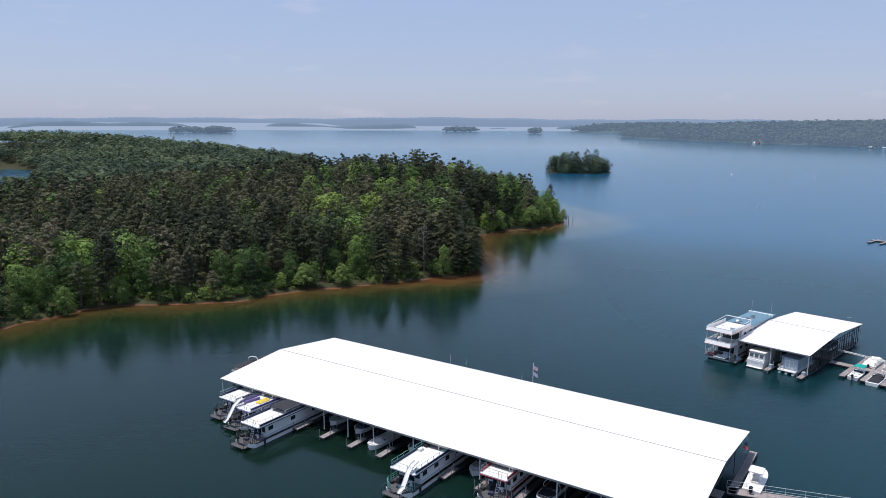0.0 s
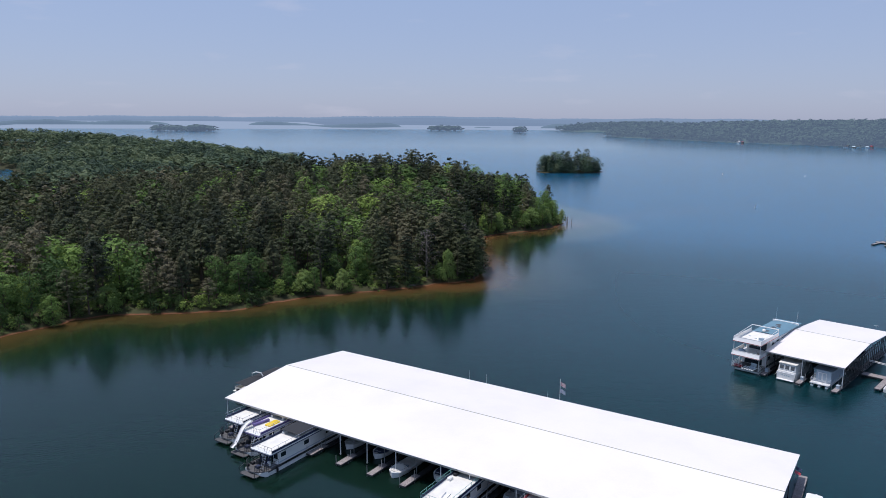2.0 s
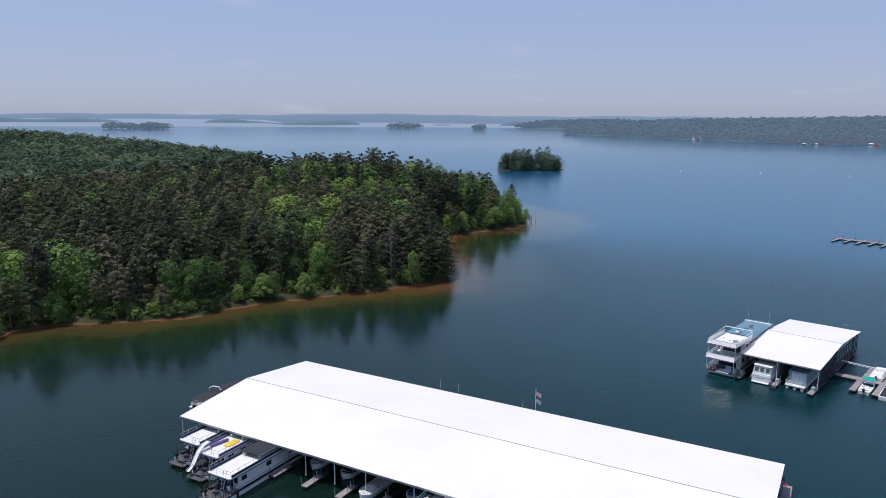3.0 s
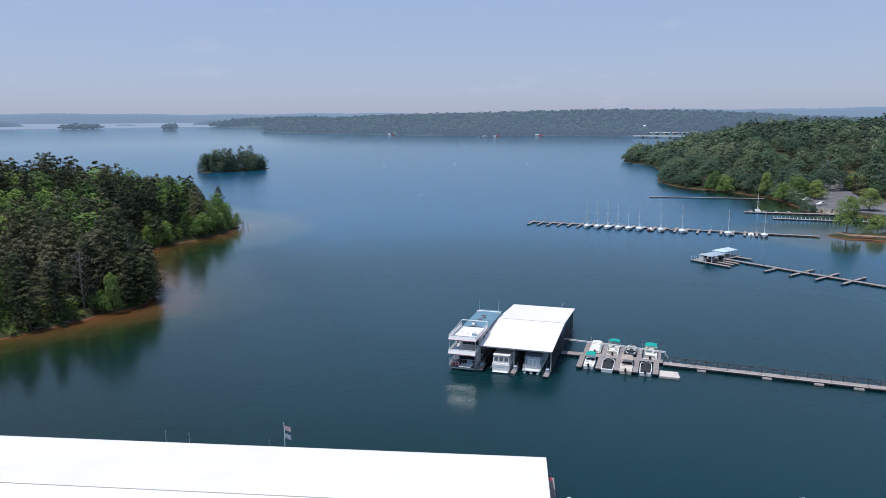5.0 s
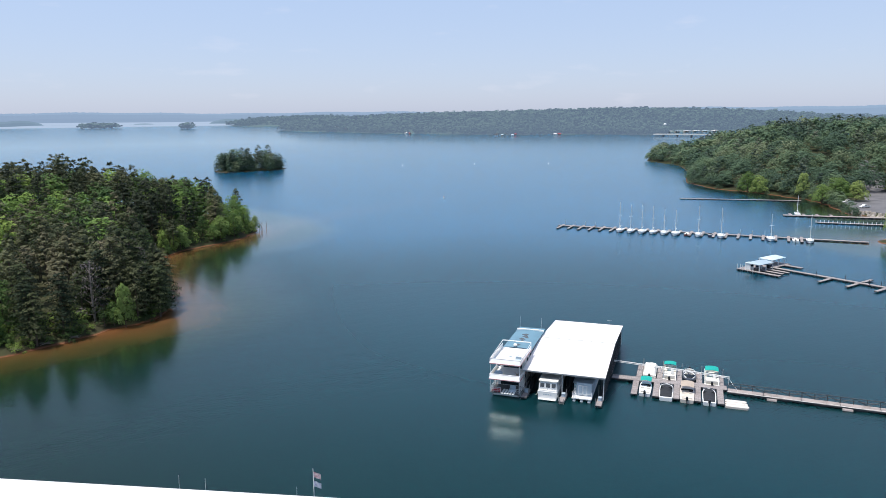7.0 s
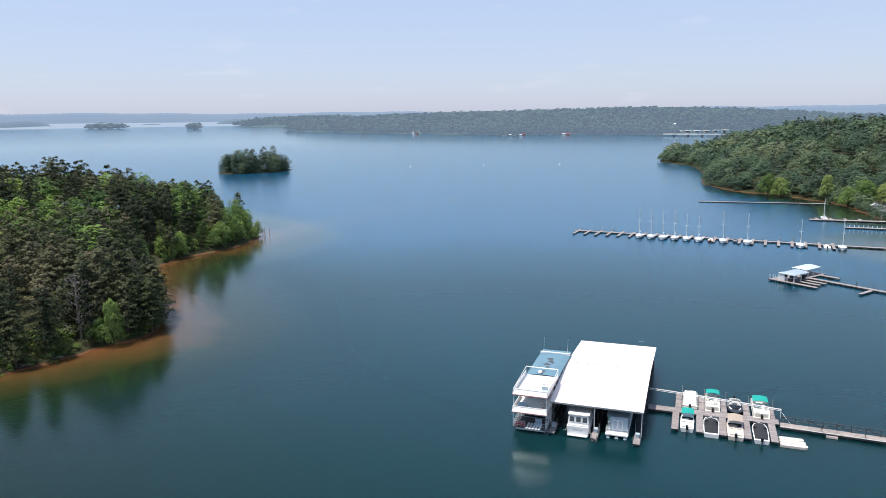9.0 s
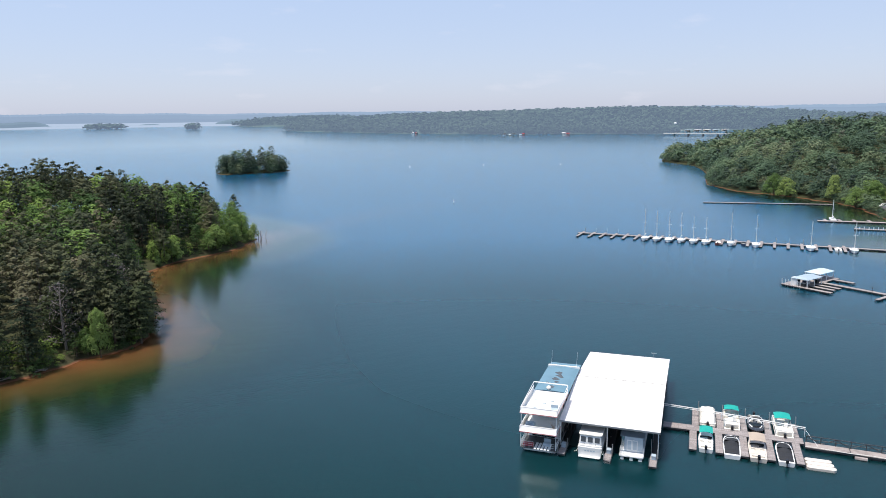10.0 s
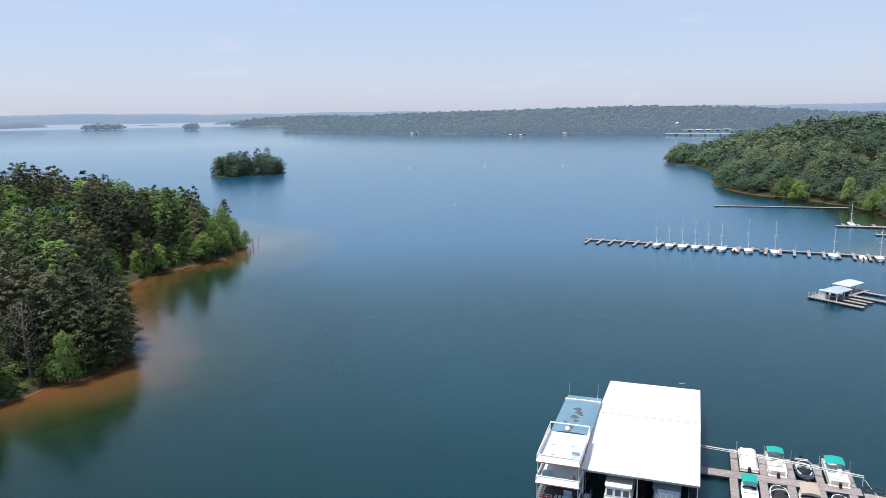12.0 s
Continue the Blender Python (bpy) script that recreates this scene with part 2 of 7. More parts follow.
# ridge leaves: distance haze put into the base colour, bluer than the near woods
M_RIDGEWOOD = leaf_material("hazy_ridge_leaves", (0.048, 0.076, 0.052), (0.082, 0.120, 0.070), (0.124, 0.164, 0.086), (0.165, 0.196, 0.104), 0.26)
M_SHRUB = leaf_material("shrub_leaves", (0.034, 0.062, 0.022), (0.070, 0.120, 0.036), (0.136, 0.205, 0.050), (0.225, 0.300, 0.066), 0.30)
# hill and islet foliage, its tones paled and blued to stand in for haze
M_HAZE_LEAF = leaf_material("haze_tinted_leaves", (0.064, 0.102, 0.070), (0.100, 0.156, 0.092), (0.146, 0.202, 0.108), (0.205, 0.235, 0.138), 0.30)
M_HAZE_PINE = leaf_material("haze_tinted_needles", (0.056, 0.082, 0.066), (0.084, 0.114, 0.082), (0.116, 0.142, 0.096), (0.160, 0.160, 0.118), 0.26)
M_WILLOW = leaf_material("willow_leaves", (0.130, 0.205, 0.062), (0.195, 0.282, 0.084), (0.260, 0.345, 0.108), (0.315, 0.375, 0.132), 0.45)
M_DRY = leaf_material("grey_twigs", (0.11, 0.092, 0.092), (0.17, 0.145, 0.145), (0.23, 0.195, 0.195), (0.27, 0.23, 0.23), 0.05)
M_BARK = surface("pine_bark", (0.11, 0.085, 0.065), 0.9, var=0.4, scale=2.0, bump=0.8, spec=0.2)
M_DEADWOOD = surface("bleached_wood", (0.24, 0.205, 0.175), 0.85, var=0.4, spec=0.2)
M_FAR = haze_glow("far_woods", (0.024, 0.044, 0.028), (0.070, 0.100, 0.054), 0.25, 0.14, (0.35, 0.475, 0.70))
M_FARTHER = haze_glow("farthest_woods", (0.03, 0.05, 0.065), (0.04, 0.062, 0.075), 0.46, 0.0, (0.42, 0.55, 0.76))
M_CAPES = haze_glow("distant_cape_woods", (0.03, 0.05, 0.055), (0.05, 0.075, 0.070), 0.34, 0.0, (0.38, 0.52, 0.72))
M_FARWATER = haze_glow("far_water_glow", (0.04, 0.06, 0.08), (0.05, 0.07, 0.09), 0.60, 0.0, (0.56, 0.68, 0.86))
M_ROOF = surface("white_roof_sheet", (0.79, 0.74, 0.715), 0.5, var=0.06, scale=0.12, fine=3.0, bump=0.1)
M_RIDGE = surface("ridge_cap", (0.30, 0.31, 0.24), 0.7, var=0.25)
M_STEEL = surface("galvanised_steel", (0.42, 0.43, 0.43), 0.45, 0.6, var=0.3)
M_DARKSTEEL = surface("dark_steel", (0.06, 0.062, 0.065), 0.55, 0.3, var=0.4)
M_WHITE = surface("white_paint", (0.78, 0.78, 0.76), 0.4, var=0.12, scale=0.6)
M_GEL = surface("white_gelcoat", (0.80, 0.79, 0.76), 0.22, var=0.08, scale=0.7, bump=0.05)
M_CREAM = surface("cream_gelcoat", (0.66, 0.58, 0.50), 0.3, var=0.12, bump=0.05)
M_GREYHULL = surface("grey_blue_panel", (0.42, 0.50, 0.56), 0.4, var=0.15)
M_DECK = boards("grey_boards", (0.32, 0.285, 0.275))
M_CONC = surface("concrete_deck", (0.33, 0.285, 0.265), 0.9, var=0.4, scale=0.9, fine=5.0, bump=0.4, spec=0.2)
M_FLOAT = surface("dock_float", (0.035, 0.035, 0.037), 0.6, var=0.4)
M_BLACK = surface("black_canvas", (0.018, 0.019, 0.022), 0.75, var=0.4)
M_NAVY = surface("navy_canvas", (0.02, 0.03, 0.075), 0.7, var=0.35)
M_TEAL = surface("teal_canvas", (0.0, 0.33, 0.27), 0.6, var=0.15)
M_TAN = surface("tan_canvas", (0.42, 0.34, 0.27), 0.75, var=0.15)
M_COVER = surface("pale_boat_cover", (0.74, 0.71, 0.64), 0.75, var=0.12)
M_RED = surface("red_trim", (0.42, 0.035, 0.045), 0.4, var=0.2)
M_MAROON = surface("maroon_stripe", (0.20, 0.05, 0.04), 0.4, var=0.2)
M_BLUEROOF = surface("faded_blue_roof", (0.125, 0.235, 0.30), 0.6, var=0.2, scale=0.45)
M_ROOFSTAIN = surface("dark_roof_stain", (0.085, 0.10, 0.115), 0.9, var=0.5, scale=3.0)
M_GREEN = surface("sea_green_pipe", (0.18, 0.42, 0.38), 0.4, var=0.15)
M_YELLOW = surface("yellow_plastic", (0.75, 0.52, 0.03), 0.4, var=0.1)
M_PURPLE = surface("violet_plastic", (0.16, 0.12, 0.30), 0.5, var=0.2)
M_SEAT = surface("cream_vinyl", (0.66, 0.62, 0.54), 0.5, var=0.1)
M_CHROME = surface("polished_rail", (0.70, 0.71, 0.72), 0.2, 0.9, var=0.1, bump=0.02)
M_GLASS = glass_dark("dark_glass")
M_WINDOW = glass_dark("grey_cabin_glass", (0.075, 0.085, 0.095))
M_DARKDECK = surface("dark_bow_deck", (0.085, 0.082, 0.082), 0.7, var=0.5, scale=2.2)
M_SHADE_SHEET = surface("dark_shade_sheet", (0.075, 0.075, 0.075), 0.8, var=0.3)
M_MOTOR = surface("outboard_black", (0.015, 0.015, 0.017), 0.25, var=0.2)
M_PALEROOF = surface("pale_blue_roof", (0.52, 0.62, 0.66), 0.5, var=0.15, scale=0.3)
M_SLATEROOF = surface("grey_blue_roof", (0.36, 0.44, 0.49), 0.5, var=0.15, scale=0.3)
M_ASPHALT = surface("asphalt", (0.15, 0.145, 0.15), 0.9, var=0.3, scale=0.15, spec=0.2)
M_SAND = surface("sandy_clay", (0.27, 0.185, 0.125), 0.95, var=0.45, scale=0.5, fine=3.0, spec=0.1)
M_STONE = surface("pale_stone", (0.42, 0.37, 0.32), 0.9, var=0.3, spec=0.2)
M_GRASS = surface("mown_grass", (0.17, 0.165, 0.075), 0.95, var=0.4, scale=0.2, fine=6, spec=0.1)
M_TYRE = surface("rubber", (0.02, 0.02, 0.02), 0.8, var=0.2)

# ---- mesh helpers ----


class Shape:
    """Collects simple solids in one bmesh."""

    def __init__(self):
        self.bm = bmesh.new()

    def hull(self, rings, close=True, caps=True):
        rows = [[self.bm.verts.new(p) for p in ring] for ring in rings]
        n = len(rows[0])
        for a, b in zip(rows, rows[1:]):
            for k in range(n if close else n - 1):
                q = (a[k], a[(k + 1) % n], b[(k + 1) % n], b[k])
                if len(set(q)) == 4:
                    self.bm.faces.new(q)
        if caps and close:
            self.bm.faces.new(rows[0][::-1])
            self.bm.faces.new(rows[-1])
        return self

    def box(self, x0, x1, y0, y1, z0, z1, edge=0.0, taper=0.0):
        """A block with chamfered upright edges and, where taper is given, a top drawn in."""
        e = min(edge, (x1 - x0) * 0.45, (y1 - y0) * 0.45)

        def ring(z, t):
            a0, a1, b0, b1 = x0 + t, x1 - t, y0 + t, y1 - t
            if e <= 0:
                return [(a0, b0, z), (a1, b0, z), (a1, b1, z), (a0, b1, z)]
            return [(a0 + e, b0, z), (a1 - e, b0, z), (a1, b0 + e, z), (a1, b1 - e, z), (a1 - e, b1, z), (a0 + e, b1, z), (a0, b1 - e, z), (a0, b0 + e, z)]

        if e > 0 and taper == 0 and z1 - z0 > 2.2 * e:
            return self.hull([ring(z0, 0), ring(z1 - e * 0.6, 0), ring(z1, e * 0.6)])
        return self.hull([ring(z0, 0), ring(z1, taper)])

    def tube(self, pts, r, n=6, r1=None):
        pts = [Vector(p) for p in pts]
        rings = []
        for k, p in enumerate(pts):
            d = (pts[min(k + 1, len(pts) - 1)] - pts[max(k - 1, 0)]).normalized()
            side = d.cross(Vector((0, 0, 1)) if abs(d.z) < 0.9 else Vector((1, 0, 0))).normalized()
            up = side.cross(d)
            rad = r if r1 is None else r + (r1 - r) * k / (len(pts) - 1)
            rings.append([p + (side * math.cos(a) + up * math.sin(a)) * rad for a in (2 * math.pi * j / n for j in range(n))])
        return self.hull(rings)

    def ball(self, c, r, squash=1.0, n=8):
        c = Vector(c)
        rings = []
        for k in range(1, 6):
            a = math.pi * k / 6
            rings.append([c + Vector((math.sin(a) * math.cos(b), math.sin(a) * math.sin(b), math.cos(a) * squash)) * r for b in (2 * math.pi * j / n for j in range(n))])
        return self.hull(rings)

    def sheet(self, grid, thick):
        """A thin curved sheet over a grid of points, with its thickness downwards."""
        top = [[self.bm.verts.new(p) for p in row] for row in grid]
        low = [[self.bm.verts.new((p[0], p[1], p[2] - thick)) for p in row] for row in grid]
        nr, nc = len(grid), len(grid[0])
        for i in range(nr - 1):
            for j in range(nc - 1):
                self.bm.faces.new((top[i][j], top[i][j + 1], top[i + 1][j + 1], top[i + 1][j]))
                self.bm.faces.new((low[i][j], low[i + 1][j], low[i + 1][j + 1], low[i][j + 1]))
        rim = [(0, j) for j in range(nc)] + [(i, nc - 1) for i in range(1, nr)] + [(nr - 1, j) for j in range(nc - 2, -1, -1)] + [(i, 0) for i in range(nr - 2, 0, -1)]
        for (a, b), (c, d) in zip(rim, rim[1:] + rim[:1]):
            self.bm.faces.new((top[a][b], low[a][b], low[c][d], top[c][d]))
        return self

    def mesh(self, name):
        bmesh.ops.recalc_face_normals(self.bm, faces=self.bm.faces)
        me = bpy.data.meshes.new(name)
        self.bm.to_mesh(me)
        self.bm.free()
        return me


def part(name, shape, material, parent, label="", smooth=False):
    me = shape.mesh(name) if isinstance(shape, Shape) else shape
    if not me.materials:
        me.materials.append(material)
    if smooth:
        me.shade_smooth()
    ob = new(name, me)
    ob.parent = parent
    if label:
        tagged(ob, label)
    return ob


def thing(name, m, label, category, group="", kind=""):
    e = new(name)
    e.empty_display_size = 0.3
    e.matrix_world = m
    return tagged(e, label, category, group, kind)


def single(name, shape, material, m, label, category, group="", kind="", smooth=False):
    me = shape.mesh(name) if isinstance(shape, Shape) else shape
    if material:
        me.materials.append(material)
    if smooth:
        me.shade_smooth()
    ob = new(name, me)
    ob.matrix_world = m
    return tagged(ob, label, category, group, kind)


def soup(name, quads, tone=None):
    """A mesh of loose leaves from an array (n, corners, 3)."""
    n, k = quads.shape[:2]
    me = bpy.data.meshes.new(name)
    me.vertices.add(n * k)
    me.vertices.foreach_set("co", np.ascontiguousarray(quads, dtype=np.float32).ravel())
    me.loops.add(n * k)
    me.loops.foreach_set("vertex_index", np.arange(n * k, dtype=np.int32))
    me.polygons.add(n)
    me.polygons.foreach_set("loop_start", np.arange(0, n * k, k, dtype=np.int32))
    if tone is not None:
        a = me.attributes.new("tone", 'FLOAT', 'POINT')
        a.data.foreach_set("value", np.repeat(np.asarray(tone, np.float32), k))
    me.update(calc_edges=True)
    return me

# ---- plan of the land ----
PENINSULA = [(-420, 20), (-220, 62), (-140, 95), (-97, 121), (-84, 138.5), (-72, 142.6), (-58, 141), (-45, 144.5), (-34, 154), (-24, 159), (-11, 162), (0, 165), (14, 170), (23, 174), (27, 181), (28.5, 196), (32, 226), (36, 252), (47, 264), (59, 272), (70, 277), (80, 285.5), (89, 298), (90, 330), (82, 380), (62, 430), (25, 470), (-46, 485), (-70, 560), (-80, 640), (-60, 740), (-150, 870), (-400, 990), (-1000, 1080), (-1000, 40)]
INLET = [(-1000, 400), (-340, 400), (-245, 415), (-216, 450), (-232, 500), (-274, 570), (-314, 640), (-352, 722), (-366, 738), (-400, 748), (-600, 780), (-1000, 800)]
RIGHT_LAND = [(582, 513), (566, 470), (545, 435), (480, 375), (421, 332), (400, 294), (398, 258), (388, 222), (379, 206), (362, 190), (346, 173), (347, 163), (349, 155), (349, 147), (348, 137), (341, 129), (325, 120), (312, 116), (303, 116), (294, 121.5), (289, 127), (282, 130), (279, 125), (280, 117), (284, 109.5), (288, 102.5), (294, 90.5), (320, 55), (420, 0), (800, -150), (1500, -150), (1500, 250), (1000, 540), (830, 585), (740, 600), (640, 560)]
MID_LAND = [(905, 2540), (952, 2040), (989, 1756), (1090, 1419), (1245, 1330), (1292, 1110), (1335, 1125), (1385, 1220), (1500, 1305), (1600, 1268), (1750, 1185), (2100, 1080), (3800, 1100), (3800, 4300), (1500, 4000), (1250, 3300)]
LONG_CAPE = [(1210, 3950), (1500, 3800), (2200, 4100), (2200, 4500), (1250, 4400)]
ISLETS = [(204, 668, 34, 19), (795, 3480, 20, 14), (520, 4250, 105, 50), (-860, 3560, 120, 40), (-760, 3590, 60, 30)]
"""Islets: centre, half length along x and half width along y."""


def signed(px, py, poly):
    """Distance to an outline, positive inside it."""
    best = np.full(px.shape, 1e12)
    inside = np.zeros(px.shape, bool)
    for (x0, y0), (x1, y1) in zip(poly, poly[1:] + poly[:1]):
        ex, ey = x1 - x0, y1 - y0
        t = np.clip(((px - x0) * ex + (py - y0) * ey) / (ex * ex + ey * ey), 0, 1)
        best = np.minimum(best, (px - x0 - t * ex) ** 2 + (py - y0 - t * ey) ** 2)
        cross = (y0 > py) != (y1 > py)
        if y0 != y1:
            inside ^= cross & (px < ex * (py - y0) / ey + x0)
    return np.where(inside, 1, -1) * np.sqrt(best)


def wobble(px, py, size, seed=0.0):
    """Smooth cheap noise, about -1 to 1."""
    a, b = px / size + seed, py / size + seed * 1.7
    return (np.sin(a * 2.1 + 1.3 * np.sin(b * 1.7 + 0.5)) + np.sin(b * 2.6 + 1.1 * np.sin(a * 1.9 + 2.0)) + np.sin((a + b) * 1.3 + 4.0) * 0.7) / 2.7


def shore_distance(px, py):
    d = np.maximum.reduce([np.minimum(signed(px, py, PENINSULA), -signed(px, py, INLET)), signed(px, py, RIGHT_LAND), signed(px, py, MID_LAND), signed(px, py, LONG_CAPE)])
    for cx, cy, rx, ry in ISLETS:
        q = np.sqrt(((px - cx) / rx) ** 2 + ((py - cy) / ry) ** 2)
        d = np.maximum(d, (1 - q) * min(rx, ry))
    return d + 1.1 * wobble(px, py, 6.0) + 1.0 * wobble(px, py, 17.0, 2.0)


HILLS = [(8, 300, 1.8, 70), (-10, 410, 6.5, 95), (-30, 330, 2.5, 130), (-190, 250, 1, 100), (40, 285, 10, 80), (-150, 620, 9, 110), (-330, 860, 15.5, 190), (-620, 900, 17, 240), (610, 250, 18.5, 190), (520, 380, 8, 110), (800, 330, 15, 220), (204, 668, 3, 30), (1500, 1750, 24, 420), (1300, 2300, 22, 420), (1800, 2900, 28, 600), (2100, 1650, 34, 480), (2900, 2600, 35, 700), (1600, 1450, 12, 220), (1700, 4250, 30, 500)]
CLEAR = [(346, 172), (366, 192), (380, 202), (398, 208), (418, 214), (428, 200), (413, 171), (396, 151), (374, 131), (350, 119), (332, 108), (322, 97), (296, 86), (270, 122), (284, 132), (325, 130), (342, 140)]
LOW_GROWTH = [(426, 158), (470, 200), (512, 182), (455, 138)]
HIGH_ROAD = [(478, 208), (500, 198), (530, 168), (526, 156), (500, 176), (474, 198)]


def ground_z(px, py):
    d = shore_distance(px, py)
    hill = np.zeros(px.shape)
    for cx, cy, h, r in HILLS:
        hill += h * np.exp(-((px - cx) ** 2 + (py - cy) ** 2) / (2 * (r * 0.75) ** 2))
    hill *= np.clip(-signed(px, py, CLEAR) / 45, 0, 1)
    rise = np.clip(d / 70.0, 0, 1)
    land = 0.75 * np.clip(d, 0, 1.3) + hill * rise + 0.015 * np.clip(d, 0, 100)
    return np.where(d > 0, land, np.maximum(d * 0.16, -6.0)), d


def spaced(lo, hi, bands, far_step):
    """Grid lines: fine inside the bands (from, to, step), ever coarser outside."""
    out, x = [], lo
    while x < hi:
        out.append(x)
        step = far_step
        for a, b, s in bands:
            gap = max(a - x, x - b, 0)
            step = min(step, s + gap * 0.16)
        x += step
    return np.array(out + [hi])


GX = spaced(-4990, 4990, [(-110, 110, 3.2), (270, 430, 7.0), (110, 620, 11.0), (950, 2150, 50.0)], 200)
GY = spaced(-4990, 4990, [(118, 318, 3.2), (90, 230, 7.0), (318, 700, 11.0), (1050, 2300, 50.0)], 200)
MX, MY = np.meshgrid(GX, GY)
MZ, MD = ground_z(MX, MY)


def grid_mesh(name, z, values=None, cove=None, plume=None):
    ny, nx = z.shape
    idx = np.arange(ny * nx).reshape(ny, nx)
    quads = np.stack([idx[:-1, :-1], idx[:-1, 1:], idx[1:, 1:], idx[1:, :-1]], -1).reshape(-1, 4)
    me = bpy.data.meshes.new(name)
    me.vertices.add(ny * nx)
    me.vertices.foreach_set("co", np.stack([MX, MY, z], -1).astype(np.float32).ravel())
    me.loops.add(quads.size)
    me.loops.foreach_set("vertex_index", quads.astype(np.int32).ravel())
    me.polygons.add(len(quads))
    me.polygons.foreach_set("loop_start", np.arange(0, quads.size, 4, dtype=np.int32))
    if values is not None:
        a = me.attributes.new("shoal", 'FLOAT', 'POINT')
        a.data.foreach_set("value", values.astype(np.float32).ravel())
    if plume is not None:
        a = me.attributes.new("plume", 'FLOAT', 'POINT')
        a.data.foreach_set("value", plume.astype(np.float32).ravel())
    if cove is not None:
        a = me.attributes.new("cove", 'FLOAT', 'POINT')
        a.data.foreach_set("value", cove.astype(np.float32).ravel())
    me.update(calc_edges=True)
    me.shade_smooth()
    return me


shoal = np.clip(1.0 + MD / 60.0, 0, 1) ** 3.3 * np.clip(2.3 - np.hypot(MX, MY) / 230, 0.0, 1) * np.clip(0.95 + MX / 120, 0.72, 1.0)
land_mesh = grid_mesh("ground", MZ, np.clip(3.4 - np.hypot(MX, MY) / 215, 0.0, 1))
land_mesh.materials.append(M_GROUND)
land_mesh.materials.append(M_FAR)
# ground beyond 1050 m takes the glowing haze colour too
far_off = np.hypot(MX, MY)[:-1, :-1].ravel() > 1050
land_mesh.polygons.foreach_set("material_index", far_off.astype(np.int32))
single("ground", land_mesh, None, Matrix(), "red clay shore and leaf-littered wooded ground round the lake", "ground", kind="structure")
# still green water in the peninsula's lee, trees' dark reflection put into its colour
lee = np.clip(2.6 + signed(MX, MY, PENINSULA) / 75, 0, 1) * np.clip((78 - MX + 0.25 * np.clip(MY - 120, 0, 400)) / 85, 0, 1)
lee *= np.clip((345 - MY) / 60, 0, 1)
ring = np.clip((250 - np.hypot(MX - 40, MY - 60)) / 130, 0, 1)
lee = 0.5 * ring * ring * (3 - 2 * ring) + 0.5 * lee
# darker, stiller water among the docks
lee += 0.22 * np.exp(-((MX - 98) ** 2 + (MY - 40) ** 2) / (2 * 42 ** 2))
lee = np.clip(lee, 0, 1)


def streak(points, width, strength):
    """A cloud of stirred-up silt along a line, fading out to its sides and its end."""
    best = np.zeros(MX.shape)
    n = len(points) - 1
    for k in range(n):
        (x0, y0), (x1, y1) = points[k], points[k + 1]
        ex, ey = x1 - x0, y1 - y0
        t = np.clip(((MX - x0) * ex + (MY - y0) * ey) / (ex * ex + ey * ey), 0, 1)
        d2 = (MX - x0 - t * ex) ** 2 + (MY - y0 - t * ey) ** 2
        best = np.maximum(best, np.exp(-d2 / (2 * width ** 2)) * (1 - 0.85 * (k + t) / n))
    return best * strength


silt_cloud = np.maximum(streak([(90, 300), (110, 310), (135, 322), (180, 345), (230, 365)], 8.0, 0.34), streak([(33, 214), (36, 196), (36, 176), (30, 158)], 5.0, 0.42))
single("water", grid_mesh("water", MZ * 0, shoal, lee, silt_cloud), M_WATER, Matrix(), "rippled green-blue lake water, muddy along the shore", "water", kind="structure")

# ---- boats ----


def outline(length, beam, blunt=0.0, n=12):
    """Half plan of a hull from stern to bow, bow towards +y, as (half width, y)."""
    pts = []
    for k in range(n + 1):
        s = k / n
        y = -length / 2 + length * s
        w = beam / 2 * (0.94 + 0.06 * math.sin(min(s * 2, 1) * math.pi / 2))
        if s > 0.45:
            q = (s - 0.45) / 0.55
            w *= math.sqrt(max(0.0, 1 - q ** (2.9 + blunt))) + 0.012
        pts.append((w, y))
    return pts


def hull_shape(length, beam, free, draft=0.3, flare=0.12, blunt=0.0):
    s = Shape()
    rings = []
    for w, y in outline(length, beam, blunt):
        t = (y + length / 2) / length
        top = free * (1 + 0.35 * t * t)
        keel = -draft * (1 - max(0, t - 0.7) / 0.3 * 0.85)
        c = w * (1 - flare * (0.6 + t))
        rings.append([(0, y, keel), (c * 0.7, y, keel * 0.5), (c, y, 0.08), (w, y, top), (-w, y, top), (-c, y, 0.08), (-c * 0.7, y, keel * 0.5)])
    return s.hull(rings)


